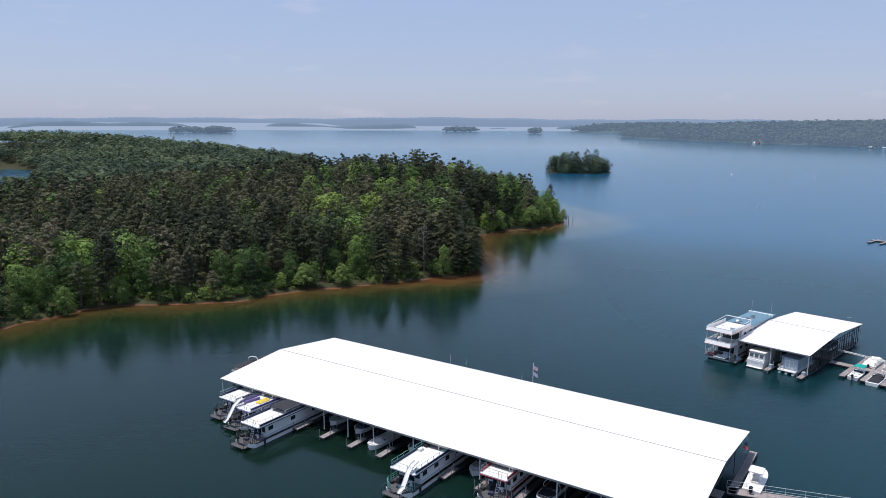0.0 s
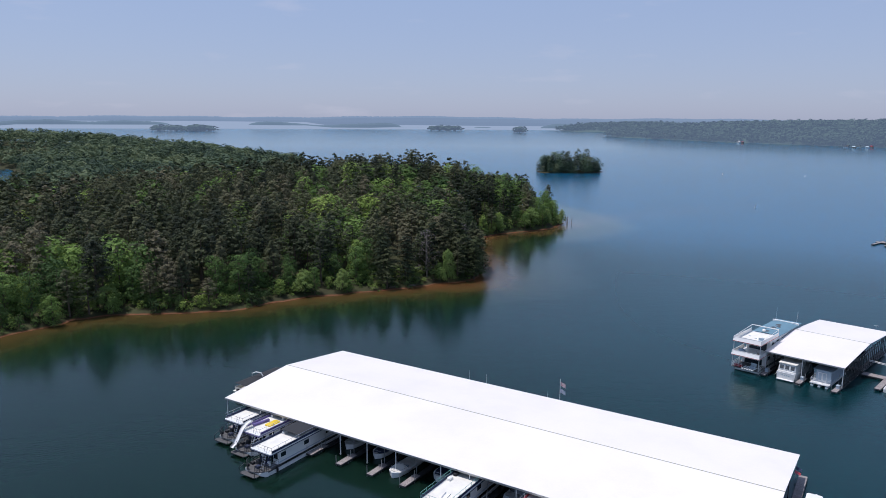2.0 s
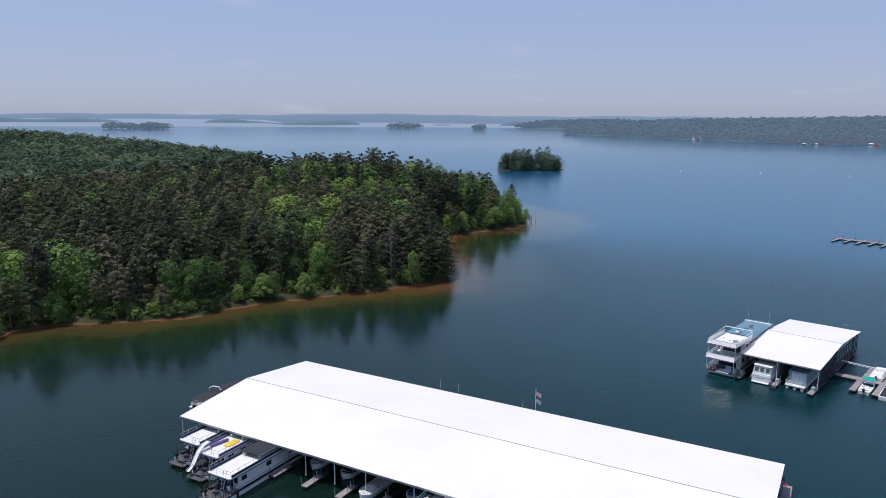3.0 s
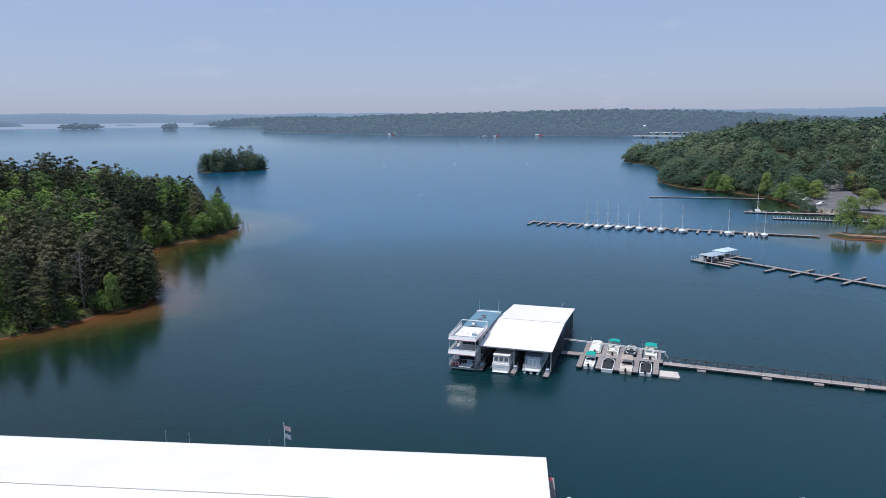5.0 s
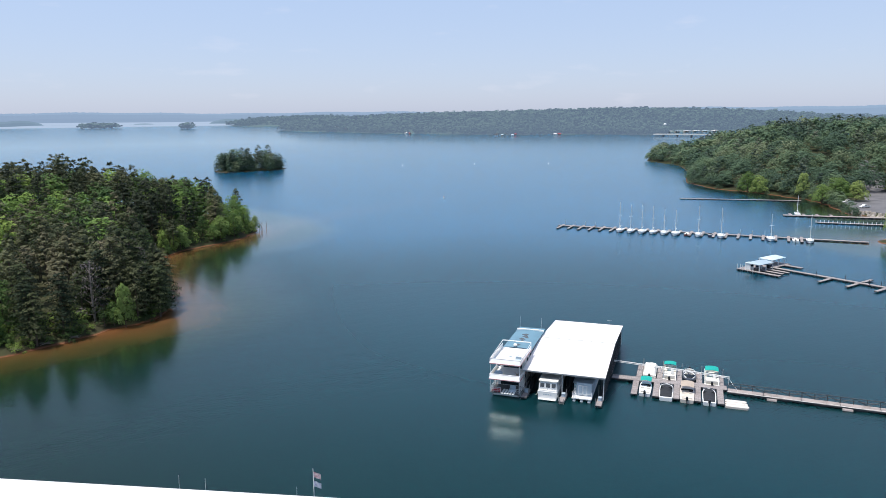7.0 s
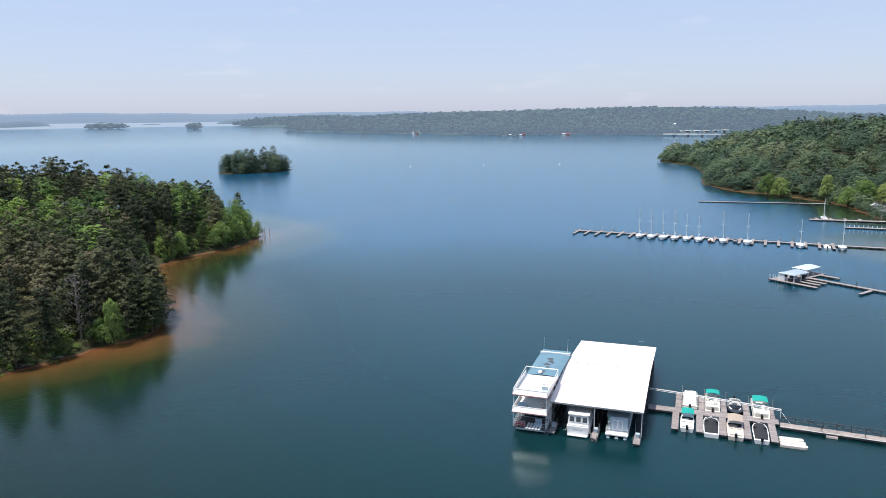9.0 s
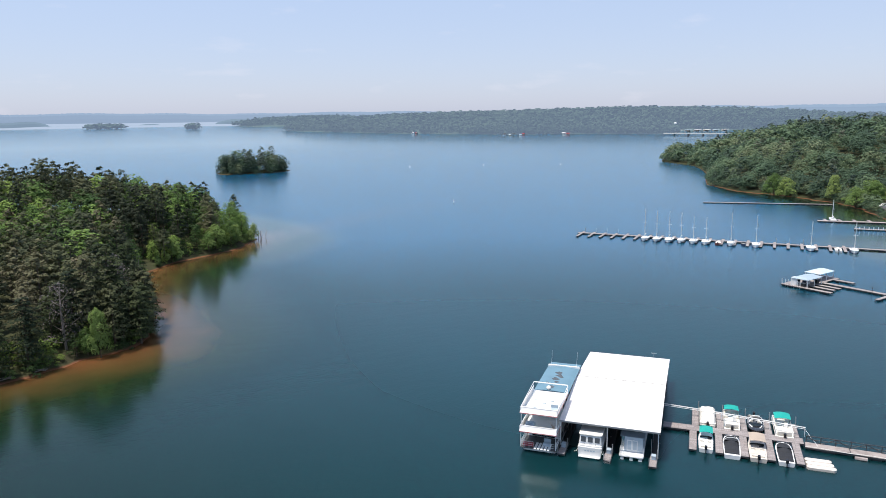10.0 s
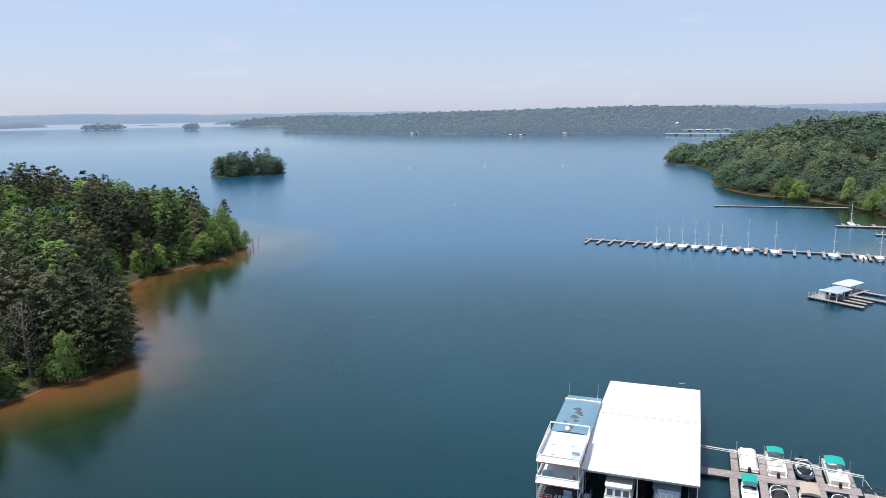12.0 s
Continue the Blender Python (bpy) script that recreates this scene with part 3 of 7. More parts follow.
def deck_shape(length, beam, free, dash=0.12, rim=0.2, floor=0.2, blunt=0.0):
    """Gunwale and foredeck, and the sunken cockpit inside it."""
    outer = outline(length, beam, blunt)
    yd = -length / 2 + length * (0.5 + dash)
    loop_o, loop_i = [], []
    for sgn, pts in ((1, outer), (-1, outer[::-1])):
        for w, y in pts:
            t = (y + length / 2) / length
            z = free * (1 + 0.35 * t * t) + 0.012
            loop_o.append((sgn * w, y, z))
            yi = min(max(y, -length / 2 + rim * 1.6), yd)
            wi = max(beam / 2 - rim, 0.1) * (1 if y < yd - 0.3 else 0.82)
            loop_i.append((sgn * min(wi, max(w - rim * 0.5, 0.02) if y < yd else wi), yi, free * 1.05 + 0.02 + 0.05 * (y > yd)))
    deck = Shape()
    a = [deck.bm.verts.new(p) for p in loop_o]
    b = [deck.bm.verts.new(p) for p in loop_i]
    n = len(a)
    for k in range(n):
        deck.bm.faces.new((a[k], a[(k + 1) % n], b[(k + 1) % n], b[k]))
    tub = Shape()
    c = [tub.bm.verts.new(p) for p in loop_i]
    d = [tub.bm.verts.new((p[0] * 0.95, p[1], floor)) for p in loop_i]
    for k in range(n):
        tub.bm.faces.new((c[k], c[(k + 1) % n], d[(k + 1) % n], d[k]))
    tub.bm.faces.new(d)
    return deck, tub, yd


def canopy(w, y0, y1, z, sag=0.18):
    return Shape().sheet([[(w * (i / 4 - 0.5), y0 + (y1 - y0) * j / 4, z - sag * abs(i / 2 - 1) ** 2.2 - 0.06 * abs(j / 2 - 1) ** 2) for i in range(5)] for j in range(5)], 0.04)


def hoop(w, y, z0, z1, lean=0.0, r=0.02):
    pts = [(-w, y, z0)] + [(-w * math.cos(a), y + lean * math.sin(a), z0 + (z1 - z0) * (0.35 + 0.65 * math.sin(a))) for a in (math.pi * k / 8 for k in range(9))] + [(w, y, z0)]
    return Shape().tube(pts, r, 5)


def outboard(boat, y, z, size=1.0):
    m = part("outboard_motor", Shape().box(-0.19 * size, 0.19 * size, y - 0.32 * size, y + 0.25 * size, z + 0.15, z + 0.72 * size, 0.09), M_MOTOR, boat, "black outboard motor cowling")
    part("motor_leg", Shape().box(-0.07, 0.07, y - 0.15, y + 0.1, -0.45, z + 0.16, 0.03), M_MOTOR, m)
    return m


def seat_block(boat, x0, x1, y0, y1, z, back=0.4, front=False):
    s = part("seat", Shape().box(x0, x1, y0, y1, z, z + 0.32, 0.05), M_SEAT, boat)
    yb = y1 if front else y0
    part("backrest", Shape().box(x0, x1, yb - 0.08, yb + 0.08, z + 0.3, z + 0.3 + back, 0.05), M_SEAT, s)


def runabout(m, length, beam, label, hull=None, stripe=None, cover=None, top=None, top_at=(0.0, 0.25), motor=True, arch=False, group="", inside=None):
    """An open motor boat, bow towards its +y."""
    b = thing("motorboat", m, label, "motorboat", group)
    free = 0.62
    h = part("hull", hull_shape(length, beam, free, blunt=1.1), hull or M_GEL, b, smooth=False)
    if stripe:
        s = Shape()
        for sgn in (1, -1):
            s.hull([[(sgn * (w + 0.012 - (free - z) * 0.1), y, z * (1 + 0.3 * ((y + length / 2) / length) ** 2)) for z in (0.38, 0.52)] for w, y in outline(length, beam, 1.1)], close=False)
        part("stripe", s, stripe, h, "painted hull stripe")
    deck, tub, yd = deck_shape(length, beam, free, blunt=1.1)
    part("deck", deck, hull or M_GEL, b)
    part("cockpit", tub, inside or M_SEAT, b)
    if cover:
        rim = outline(length, beam, 1.1)

        def half(y):
            return max(float(np.interp(y, [p[1] for p in rim], [p[0] for p in rim])) - 0.15, 0.06)

        y0, y1 = -length / 2 + 0.45, length / 2 - 0.42
        part("cover", Shape().sheet([[(half(y) * (i / 4 - 1), y, free * (1 + 0.35 * ((y + length / 2) / length) ** 2) + 0.05 + (0.30 + 0.08 * math.sin(y * 2.3)) * (1 - (i / 4 - 1) ** 2) * math.sin(math.pi * min(1, (j + 1) / 12))) for i in range(9)] for j, y in ((j, y0 + (y1 - y0) * j / 10) for j in range(11))], 0.03), cover, b, "fitted cover over the cockpit")
    else:
        for sgn in (1, -1):
            seat_block(b, sgn * beam * 0.25 - 0.28, sgn * beam * 0.25 + 0.28, yd - 1.3, yd - 0.8, 0.2)
        seat_block(b, -beam * 0.36, beam * 0.36, -length / 2 + 0.4, -length / 2 + 0.9, 0.2)
        part("console", Shape().box(beam * 0.12, beam * 0.38, yd - 0.35, yd, 0.2, free + 0.18, 0.05), M_BLACK, b)
    part("windscreen", Shape().sheet([[(x, yd + 0.25 - 0.28 * (x / beam * 2) ** 2 - 0.22 * k, free + 0.12 + 0.36 * k) for x in (-beam * 0.42, -beam * 0.2, 0, beam * 0.2, beam * 0.42)] for k in (0, 1)], 0.02), M_GLASS, b)
    part("bow_rail", Shape().tube([(w * 0.9 * sg, y, free * 1.3 + 0.28) for sg, seq in ((1, outline(length, beam, 1.1)[8:12]), (-1, outline(length, beam, 1.1)[11:7:-1])) for w, y in seq], 0.02, 5), M_CHROME, b)
    if arch:
        part("tower", hoop(beam / 2 - 0.05, yd - 0.6, free, 2.0, -0.3, 0.05), M_WHITE, b, "white wakeboard tower arch")
    if top:
        y0, y1 = -length / 2 + length * top_at[0], -length / 2 + length * top_at[1]
        part("bimini_top", canopy(beam * 0.92, y0, y1, 2.0), top, b, "stretched canvas bimini top")
        for y in (y0 + 0.1, y1 - 0.1):
            part("bimini_bow", Shape().tube([(-beam * 0.46, (y0 + y1) / 2, free), (-beam * 0.45, y, 1.76), (beam * 0.45, y, 1.76), (beam * 0.46, (y0 + y1) / 2, free)], 0.015, 4), M_CHROME, b)
    if motor:
        outboard(b, -length / 2 - 0.2, free - 0.1)
    return b


def pontoon_boat(m, length, beam, label, top=None, top_at=(0.6, 1.0), cover=None, group=""):
    """A flat-decked boat on two tubes, bow towards +y."""
    b = thing("pontoon_boat", m, label, "boat", group)
    for sgn in (1, -1):
        x = sgn * (beam / 2 - 0.35)
        part("pontoon", Shape().tube([(x, -length / 2, 0.1), (x, length / 2 - 0.7, 0.1), (x, length / 2 - 0.1, 0.3)], 0.32, 8, 0.26), M_STEEL, b)
    part("deck", Shape().box(-beam / 2, beam / 2, -length / 2, length / 2 - 0.2, 0.45, 0.55), M_COVER, b)
    if cover:
        y0, y1 = -length / 2 + 0.1, length / 2 - 0.25
        part("cover", Shape().sheet([[(beam / 2 * (i / 4 - 1) * 1.02, y0 + (y1 - y0) * j / 8, (0.85 if i in (0, 8) or j in (0, 8) else 1.45 + 0.05 * math.cos(i * 1.3) + 0.06 * math.sin(j * 1.9))) for i in range(9)] for j in range(9)], 0.03), cover, b, "pale tied-down canvas boat cover")
        part("skirt", Shape().box(-beam / 2, beam / 2, y0, y1, 0.55, 0.8, 0.1), cover, b)
    else:
        for sgn in (1, -1):
            x = sgn * (beam / 2 - 0.04)
            part("side_fence", Shape().box(x - 0.02, x + 0.02, -length / 2 + 0.5, length / 2 - 0.5, 0.55, 1.2), M_GEL, b)
            seat_block(b, x - 0.3 - sgn * 0.36, x + 0.3 - sgn * 0.36, length * 0.12, length * 0.42, 0.55, 0.3, True)
        part("end_fence", Shape().box(-beam / 2, beam / 2, length / 2 - 0.5, length / 2 - 0.46, 0.55, 1.15), M_GEL, b)
        seat_block(b, -beam * 0.4, beam * 0.4, -length / 2 + 0.35, -length / 2 + 0.9, 0.55, 0.4)
        part("helm", Shape().box(0.2, 0.75, -0.3, 0.15, 0.55, 1.35, 0.06), M_GEL, b)
    if top:
        y0, y1 = -length / 2 + length * top_at[0], -length / 2 + length * top_at[1]
        part("bimini_top", canopy(beam * 0.92, y0, y1, 2.15), top, b, "stretched canvas bimini top")
        for y in (y0 + 0.1, y1 - 0.1):
            part("bimini_bow", Shape().tube([(-beam * 0.48, (y0 + y1) / 2, 1.1), (-beam * 0.45, y, 1.92), (beam * 0.45, y, 1.92), (beam * 0.48, (y0 + y1) / 2, 1.1)], 0.018, 4), M_CHROME, b)
    outboard(b, -length / 2 - 0.15, 0.5)
    return b


def railing(parent, pts, z, height, material, step=1.2, bars=2, r=0.025):
    """Posts and rails along a line of (x, y) at deck height z; every post is a mesh of its own."""
    rail = part("railing", Shape().tube([(x, y, z + height) for x, y in pts], r, 5), material, parent)
    for k in range(1, bars):
        part("rail", Shape().tube([(x, y, z + height * k / bars) for x, y in pts], r * 0.8, 4), material, rail)
    for (x0, y0), (x1, y1) in zip(pts, pts[1:]):
        n = max(1, round(math.hypot(x1 - x0, y1 - y0) / step))
        for k in range(n + 1):
            x, y = x0 + (x1 - x0) * k / n, y0 + (y1 - y0) * k / n
            part("post", Shape().tube([(x, y, z), (x, y, z + height)], r, 5), material, rail)
    return rail


def pane(parent, x, y0, y1, z0, z1, side, border=M_WHITE):
    """A window in a cabin side: a border standing proud and dark glass in it."""
    w = part("window", Shape().box(x - 0.03, x + 0.03, y0, y1, z0, z1, 0.04), border, parent)
    part("glass", Shape().box(x + side * 0.02 - 0.02, x + side * 0.02 + 0.02, y0 + 0.07, y1 - 0.07, z0 + 0.07, z1 - 0.07), M_GLASS, w)
    return w


def slide_part(parent, x, y, z, material=None):
    """A water slide that leaves the roof and curves down over the bow."""
    path = [(x, y + 1.6, z + 0.9), (x, y + 0.6, z + 0.75), (x, y - 0.4, z + 0.1), (x + 0.1, y - 1.2, z - 0.8), (x + 0.15, y - 1.9, z - 1.6), (x + 0.15, y - 2.6, z - 1.85)]
    s = Shape()
    s.hull([[(px - 0.36, py, pz + 0.2), (px - 0.3, py, pz), (px + 0.3, py, pz), (px + 0.36, py, pz + 0.2), (px + 0.3, py, pz - 0.05), (px - 0.3, py, pz - 0.05)] for px, py, pz in path])
    sl = part("slide", s, material or M_GEL, parent, "curved white water slide")
    for py, pz in ((y + 0.6, z + 0.7), (y + 1.5, z + 0.85)):
        part("slide_leg", Shape().tube([(x, py, z), (x, py, pz)], 0.03, 5), M_CHROME, sl)


def houseboat(m, length, beam, label, trim=None, side=None, slide_x=None, rail=None, shade=False, toys=False, roof_z=3.1, group="", windows=5):
    """A cabin houseboat, bow towards its -y; y runs from -length / 2 to length / 2."""
    b = thing("houseboat", m, label, "houseboat", group)
    y0, y1, w = -length / 2, length / 2, beam / 2
    rail = rail or M_CHROME
    hull = Shape().hull([[(-w * k, y, zb), (w * k, y, zb), (w * k, y, 0.72), (-w * k, y, 0.72)] for y, k, zb in ((y0, 0.72, 0.3), (y0 + 0.9, 0.98, -0.15), (y0 + 2.2, 1.0, -0.35), (y1, 1.0, -0.35))])
    h = part("hull", hull, M_GEL, b)
    part("rub_rail", Shape().box(-w - 0.05, w + 0.05, y0 + 1.0, y1 + 0.03, 0.6, 0.72), trim or M_DARKSTEEL, h)
    part("bow_deck", Shape().hull([[(w * math.sin(a), y0 + 1.5 - 1.9 * math.cos(a), z) for a in (radians(-90 + 18 * i) for i in range(11))] + [(w, y0 + 3.4, z), (-w, y0 + 3.4, z)] for z in (0.70, 0.80)]), M_DARKDECK, b, "dark rounded bow deck")
    bow_line = [(w * 0.97 * math.sin(a), y0 + 1.5 - 1.86 * math.cos(a)) for a in (radians(-80 + 20 * i) for i in range(9))]
    bow_rail = M_DARKSTEEL if rail is M_CHROME else rail
    railing(b, bow_line[:4], 0.8, 0.95, bow_rail, 0.35, 4, 0.035)
    railing(b, bow_line[5:], 0.8, 0.95, bow_rail, 0.35, 4, 0.035)
    for sgn in (1, -1):
        part("fender", Shape().tube([(sgn * (w + 0.16), y0 + 2.6, 0.15), (sgn * (w + 0.16), y0 + 2.6, 0.85)], 0.15, 8), M_BLACK, b)
        part("boarding_frame", Shape().tube([(sgn * w * 0.7, y0 - 1.0, 0.45), (sgn * w * 0.72, y0 - 1.05, 1.25), (sgn * w * 0.75, y0 - 0.1, 1.5), (sgn * w * 0.8, y0 + 0.5, 0.8)], 0.045, 5), M_DARKSTEEL, b)
    part("swim_step", Shape().box(-w * 0.75, w * 0.75, y0 - 1.1, y0 - 0.1, 0.35, 0.45, 0.25), M_DARKDECK, b, "weathered boarding platform at the bow")
    cab = part("cabin", Shape().box(-w + 0.3, w - 0.3, y0 + 3.2, y1 - 1.4, 0.74, roof_z, 0.12), side or M_GEL, b)
    n = windows
    for sgn in (1, -1):
        span = (length - 5.6) / n
        for k in range(n):
            yy = y0 + 3.7 + span * k
            pane(cab, sgn * (w - 0.3), yy, yy + min(1.15, span * 0.6), 1.65, 2.45, sgn)
        part("lower_stripe", Shape().box(sgn * (w - 0.285) - 0.02, sgn * (w - 0.285) + 0.02, y0 + 3.3, y1 - 1.5, 1.0, 1.14), trim or M_GREYHULL, cab)
    door = part("front_door", Shape().box(-0.95, 0.95, y0 + 3.13, y0 + 3.2, 0.8, 2.75), M_WHITE, cab)
    for x in (-0.48, 0.48):
        part("glass", Shape().box(x - 0.4, x + 0.4, y0 + 3.10, y0 + 3.14, 0.95, 2.65), M_GLASS, door)
    for sgn in (1, -1):
        part("front_window", Shape().box(sgn * (w * 0.5 + 0.35) - 0.35, sgn * (w * 0.5 + 0.35) + 0.35, y0 + 3.13, y0 + 3.19, 1.6, 2.5), M_GLASS, cab)
    roof = part("roof_deck", Shape().box(-w, w, y0 + 1.5, y1 - 0.3, roof_z, roof_z + 0.16, 0.2), M_GEL, b)
    part("roof_trim", Shape().box(-w - 0.03, w + 0.03, y0 + 1.47, y1 - 0.27, roof_z - 0.12, roof_z, 0.2), trim or M_NAVY, roof)
    part("roof_mat", Shape().box(-w + 0.35, w - 0.35, y0 + 2.2, y0 + 2.2 + length * 0.42, roof_z + 0.16, roof_z + 0.18), M_COVER, roof)
    for x in (-w + 0.15, w - 0.15):
        part("porch_post", Shape().tube([(x, y0 + 1.7, 0.8), (x, y0 + 1.7, roof_z - 0.12)], 0.045, 6), rail, b)
    railing(b, [(-w + 0.1, y1 - 0.5), (-w + 0.1, y0 + 1.8), (w - 0.1, y0 + 1.8), (w - 0.1, y1 - 0.5)], roof_z + 0.16, 0.85, rail, 1.4)
    railing(b, [(-w + 0.08, y0 + 3.1), (-w + 0.08, y0 + 1.6)], 0.8, 0.9, rail, 0.6, 3)
    railing(b, [(w - 0.08, y0 + 3.1), (w - 0.08, y0 + 1.6)], 0.8, 0.9, rail, 0.6, 3)
    stair = part("ladder", Shape().tube([(w * 0.55, y0 + 0.9, 0.8), (w * 0.55, y0 + 1.9, roof_z + 0.9)], 0.03, 5), rail, b)
    part("ladder_side", Shape().tube([(w * 0.55 - 0.5, y0 + 0.9, 0.8), (w * 0.55 - 0.5, y0 + 1.9, roof_z + 0.9)], 0.03, 5), rail, stair)
    for k in range(7):
        t = k / 7
        part("rung", Shape().tube([(w * 0.55 - 0.5, y0 + 0.95 + t, 0.95 + t * (roof_z - 0.8)), (w * 0.55, y0 + 0.95 + t, 0.95 + t * (roof_z - 0.8))], 0.025, 4), rail, stair)
    for x in (-0.9, 0.6):
        chair = part("deck_chair", Shape().box(x - 0.3, x + 0.3, y0 + 1.9, y0 + 2.5, 0.8, 1.2, 0.05), M_NAVY, b)
        part("chair_back", Shape().box(x - 0.3, x + 0.3, y0 + 2.44, y0 + 2.52, 1.2, 1.75, 0.03), M_NAVY, chair)
    if slide_x is not None:
        slide_part(b, slide_x, y0 + 1.7, roof_z + 0.2)
    if shade:
        part("shade_top", canopy(beam * 0.9, y0 + length * 0.37, y0 + length * 0.55, roof_z + 0.98, 0.1), M_BLACK, b, "black canvas sun shade on the roof")
        for x in (-w + 0.4, w - 0.4):
            for y in (y0 + length * 0.38, y0 + length * 0.54):
                part("shade_post", Shape().tube([(x, y, roof_z + 0.16), (x, y, roof_z + 0.9)], 0.025, 5), M_CHROME, b)
    if toys:
        part("float_mat", Shape().box(-0.1, 1.1, y0 + 4.6, y0 + 7.0, roof_z + 0.18, roof_z + 0.3, 0.2), M_YELLOW, b, "yellow water toy mat on the roof")
        part("rolled_mat", Shape().tube([(-1.2, y0 + 3.4, roof_z + 0.4), (-0.7, y0 + 6.2, roof_z + 0.4)], 0.24, 8), M_PURPLE, b, "violet rolled float on the roof")
    for sgn in (1, -1):
        part("toe_board", Shape().box(sgn * (w - 0.1) - 0.03, sgn * (w - 0.1) + 0.03, y0 + 1.9, y1 - 0.5, roof_z + 0.165, roof_z + 0.5), trim or M_NAVY, roof, "dark board along the roof edge")
    for k in range(6):
        x, y, s = -w + 0.5 + (k * 0.83) % (beam - 1.0), y0 + 0.5 + (k * 1.37) % 2.3, 0.22 + 0.05 * (k % 3)
        part("deck_clutter", Shape().box(x - s, x + s, y - s, y + s, 0.8, 1.15 + 0.25 * (k % 2), 0.05), (M_BLACK, M_DARKSTEEL, M_NAVY, M_GEL, M_BLACK, M_DARKSTEEL)[k], b)
    for k in range(4):
        y = y0 + 7.5 + k * 1.6
        part("roof_locker", Shape().box(-w + 0.4, -w + 0.9, y, y + 0.9, roof_z + 0.16, roof_z + 0.55, 0.05), (M_GEL, M_BLACK, M_COVER, M_NAVY)[k], roof)
    part("roof_box", Shape().box(-0.6, 0.5, y1 - 3.4, y1 - 2.4, roof_z + 0.16, roof_z + 0.6, 0.06), M_GEL, b)
    return b


def tall_houseboat(m):
    """Three decks, red-edged parapets, a blue roof aft; bow at y = 0, length 23 m, beam 5.6 m from x = 0."""
    b = thing("houseboat", m, "large white three-deck houseboat with red stripes and faded blue roof", "houseboat")
    w, ln = 5.5, 22.5
    part("hull", Shape().hull([[(0.1 + k, y, z), (w - 0.1 - k, y, z), (w - 0.1 - k, y, 0.75), (0.1 + k, y, 0.75)] for y, k, z in ((0.5, 0.5, 0.25), (1.6, 0, -0.3), (ln, 0, -0.3))]), M_GEL, b)
    part("main_deck", Shape().box(0, w, 0, ln, 0.75, 0.87, 0.1), M_DARKDECK, b)
    lower = part("lower_cabin", Shape().box(0.35, w - 0.35, 4.2, ln - 1.0, 0.87, 3.3, 0.1), M_GEL, b)
    part("middle_deck", Shape().box(-0.05, w + 0.05, -0.25, 6.4, 3.3, 3.45, 0.1), M_GEL, b)
    part("side_deck", Shape().box(0.05, w - 0.3, 6.45, ln - 0.3, 3.3, 3.43), M_DARKDECK, b)
    upper = part("upper_cabin", Shape().box(0.35, w - 0.35, 6.2, ln - 1.8, 3.45, 6.1, 0.1), M_GEL, b)
    top = part("top_deck", Shape().box(0.0, w, 0.1, 9.6, 6.1, 6.25, 0.1), M_GEL, b)
    part("deck_mat", Shape().box(0.4, w - 0.4, 0.6, 8.8, 6.25, 6.27), M_COVER, top)
    for z, y0, y1, par in ((3.45, -0.25, 6.0, b), (6.25, 0.1, 9.4, b)):
        p = part("parapet", Shape().hull([[(-0.05 + d * 0.2, y0 + d, zz), (w + 0.05 - d * 0.2, y0 + d, zz), (w + 0.05 - d * 0.2, y0 + d + 0.08, zz), (-0.05 + d * 0.2, y0 + d + 0.08, zz)] for zz, d in ((z, -0.12), (z + 0.8, 0.30))]), M_GEL, par, "white sloping parapet with a red stripe")
        part("top_rail", Shape().box(-0.02, w + 0.02, y0 + 0.26, y0 + 0.44, z + 0.8, z + 0.86, 0.03), M_GEL, p)
        for x in (-0.05, w - 0.03):
            part("parapet_side", Shape().box(x, x + 0.08, y0 + 0.08, y1, z, z + 0.8), M_GEL, p)
        part("red_stripe", Shape().box(-0.075, w + 0.075, y0 - 0.16, y0 - 0.125, z - 0.03, z + 0.06), M_RED, p, "red painted stripe")
        for x in (-0.08, w + 0.053):
            part("red_stripe", Shape().box(x, x + 0.027, y0, y1, z - 0.06, z + 0.05), M_RED, p, "red painted stripe")
    for x in (0.1, w - 0.1):
        for y, za, zb in ((0.1, 0.87, 3.3), (3.9, 0.87, 3.3), (0.35, 3.45, 6.1), (5.6, 3.45, 6.1)):
            part("deck_post", Shape().tube([(x, y, za), (x, y, zb)], 0.06, 6), M_WHITE, b)
    arch = part("rail_arch", Shape().tube([(0.0, 9.3, 6.25), (0.0, 9.4, 7.7), (w, 9.4, 7.7), (w, 9.3, 6.25)], 0.09, 6), M_WHITE, b, "white pipe arch across the deck")
    for x in (0.0, w):
        part("arch_rail", Shape().tube([(x, 9.4, 7.65), (x, 0.2, 7.1)], 0.05, 5), M_WHITE, arch)
    part("blue_roof", Shape().sheet([[(w * i / 6, 9.7 + (ln - 10.4) * j / 4, 6.2 + 0.25 * math.sin(math.pi * i / 6)) for i in range(7)] for j in range(5)], 0.14), M_BLUEROOF, b, "faded stained blue aft roof")
    for x, y, r in ((2.5, 11.2, 0.55), (2.9, 13.6, 0.4), (2.5, 15.0, 0.6), (2.9, 16.6, 0.55), (2.6, 17.8, 0.6), (1.6, 13.0, 0.3), (3.3, 16.0, 0.35)):
        part("roof_stain", Shape().hull([[(x + r * (1 + 0.35 * math.sin(3 * a + y)) * math.cos(a), y + r * (0.9 + 0.3 * math.cos(2 * a + x)) * math.sin(a), z + 6.2 + 0.25 * math.sin(math.pi * x / w)) for a in (2 * math.pi * j / 11 for j in range(11))] for z in (-0.05, 0.012)]), M_ROOFSTAIN, b, "dark stain on the blue roof")
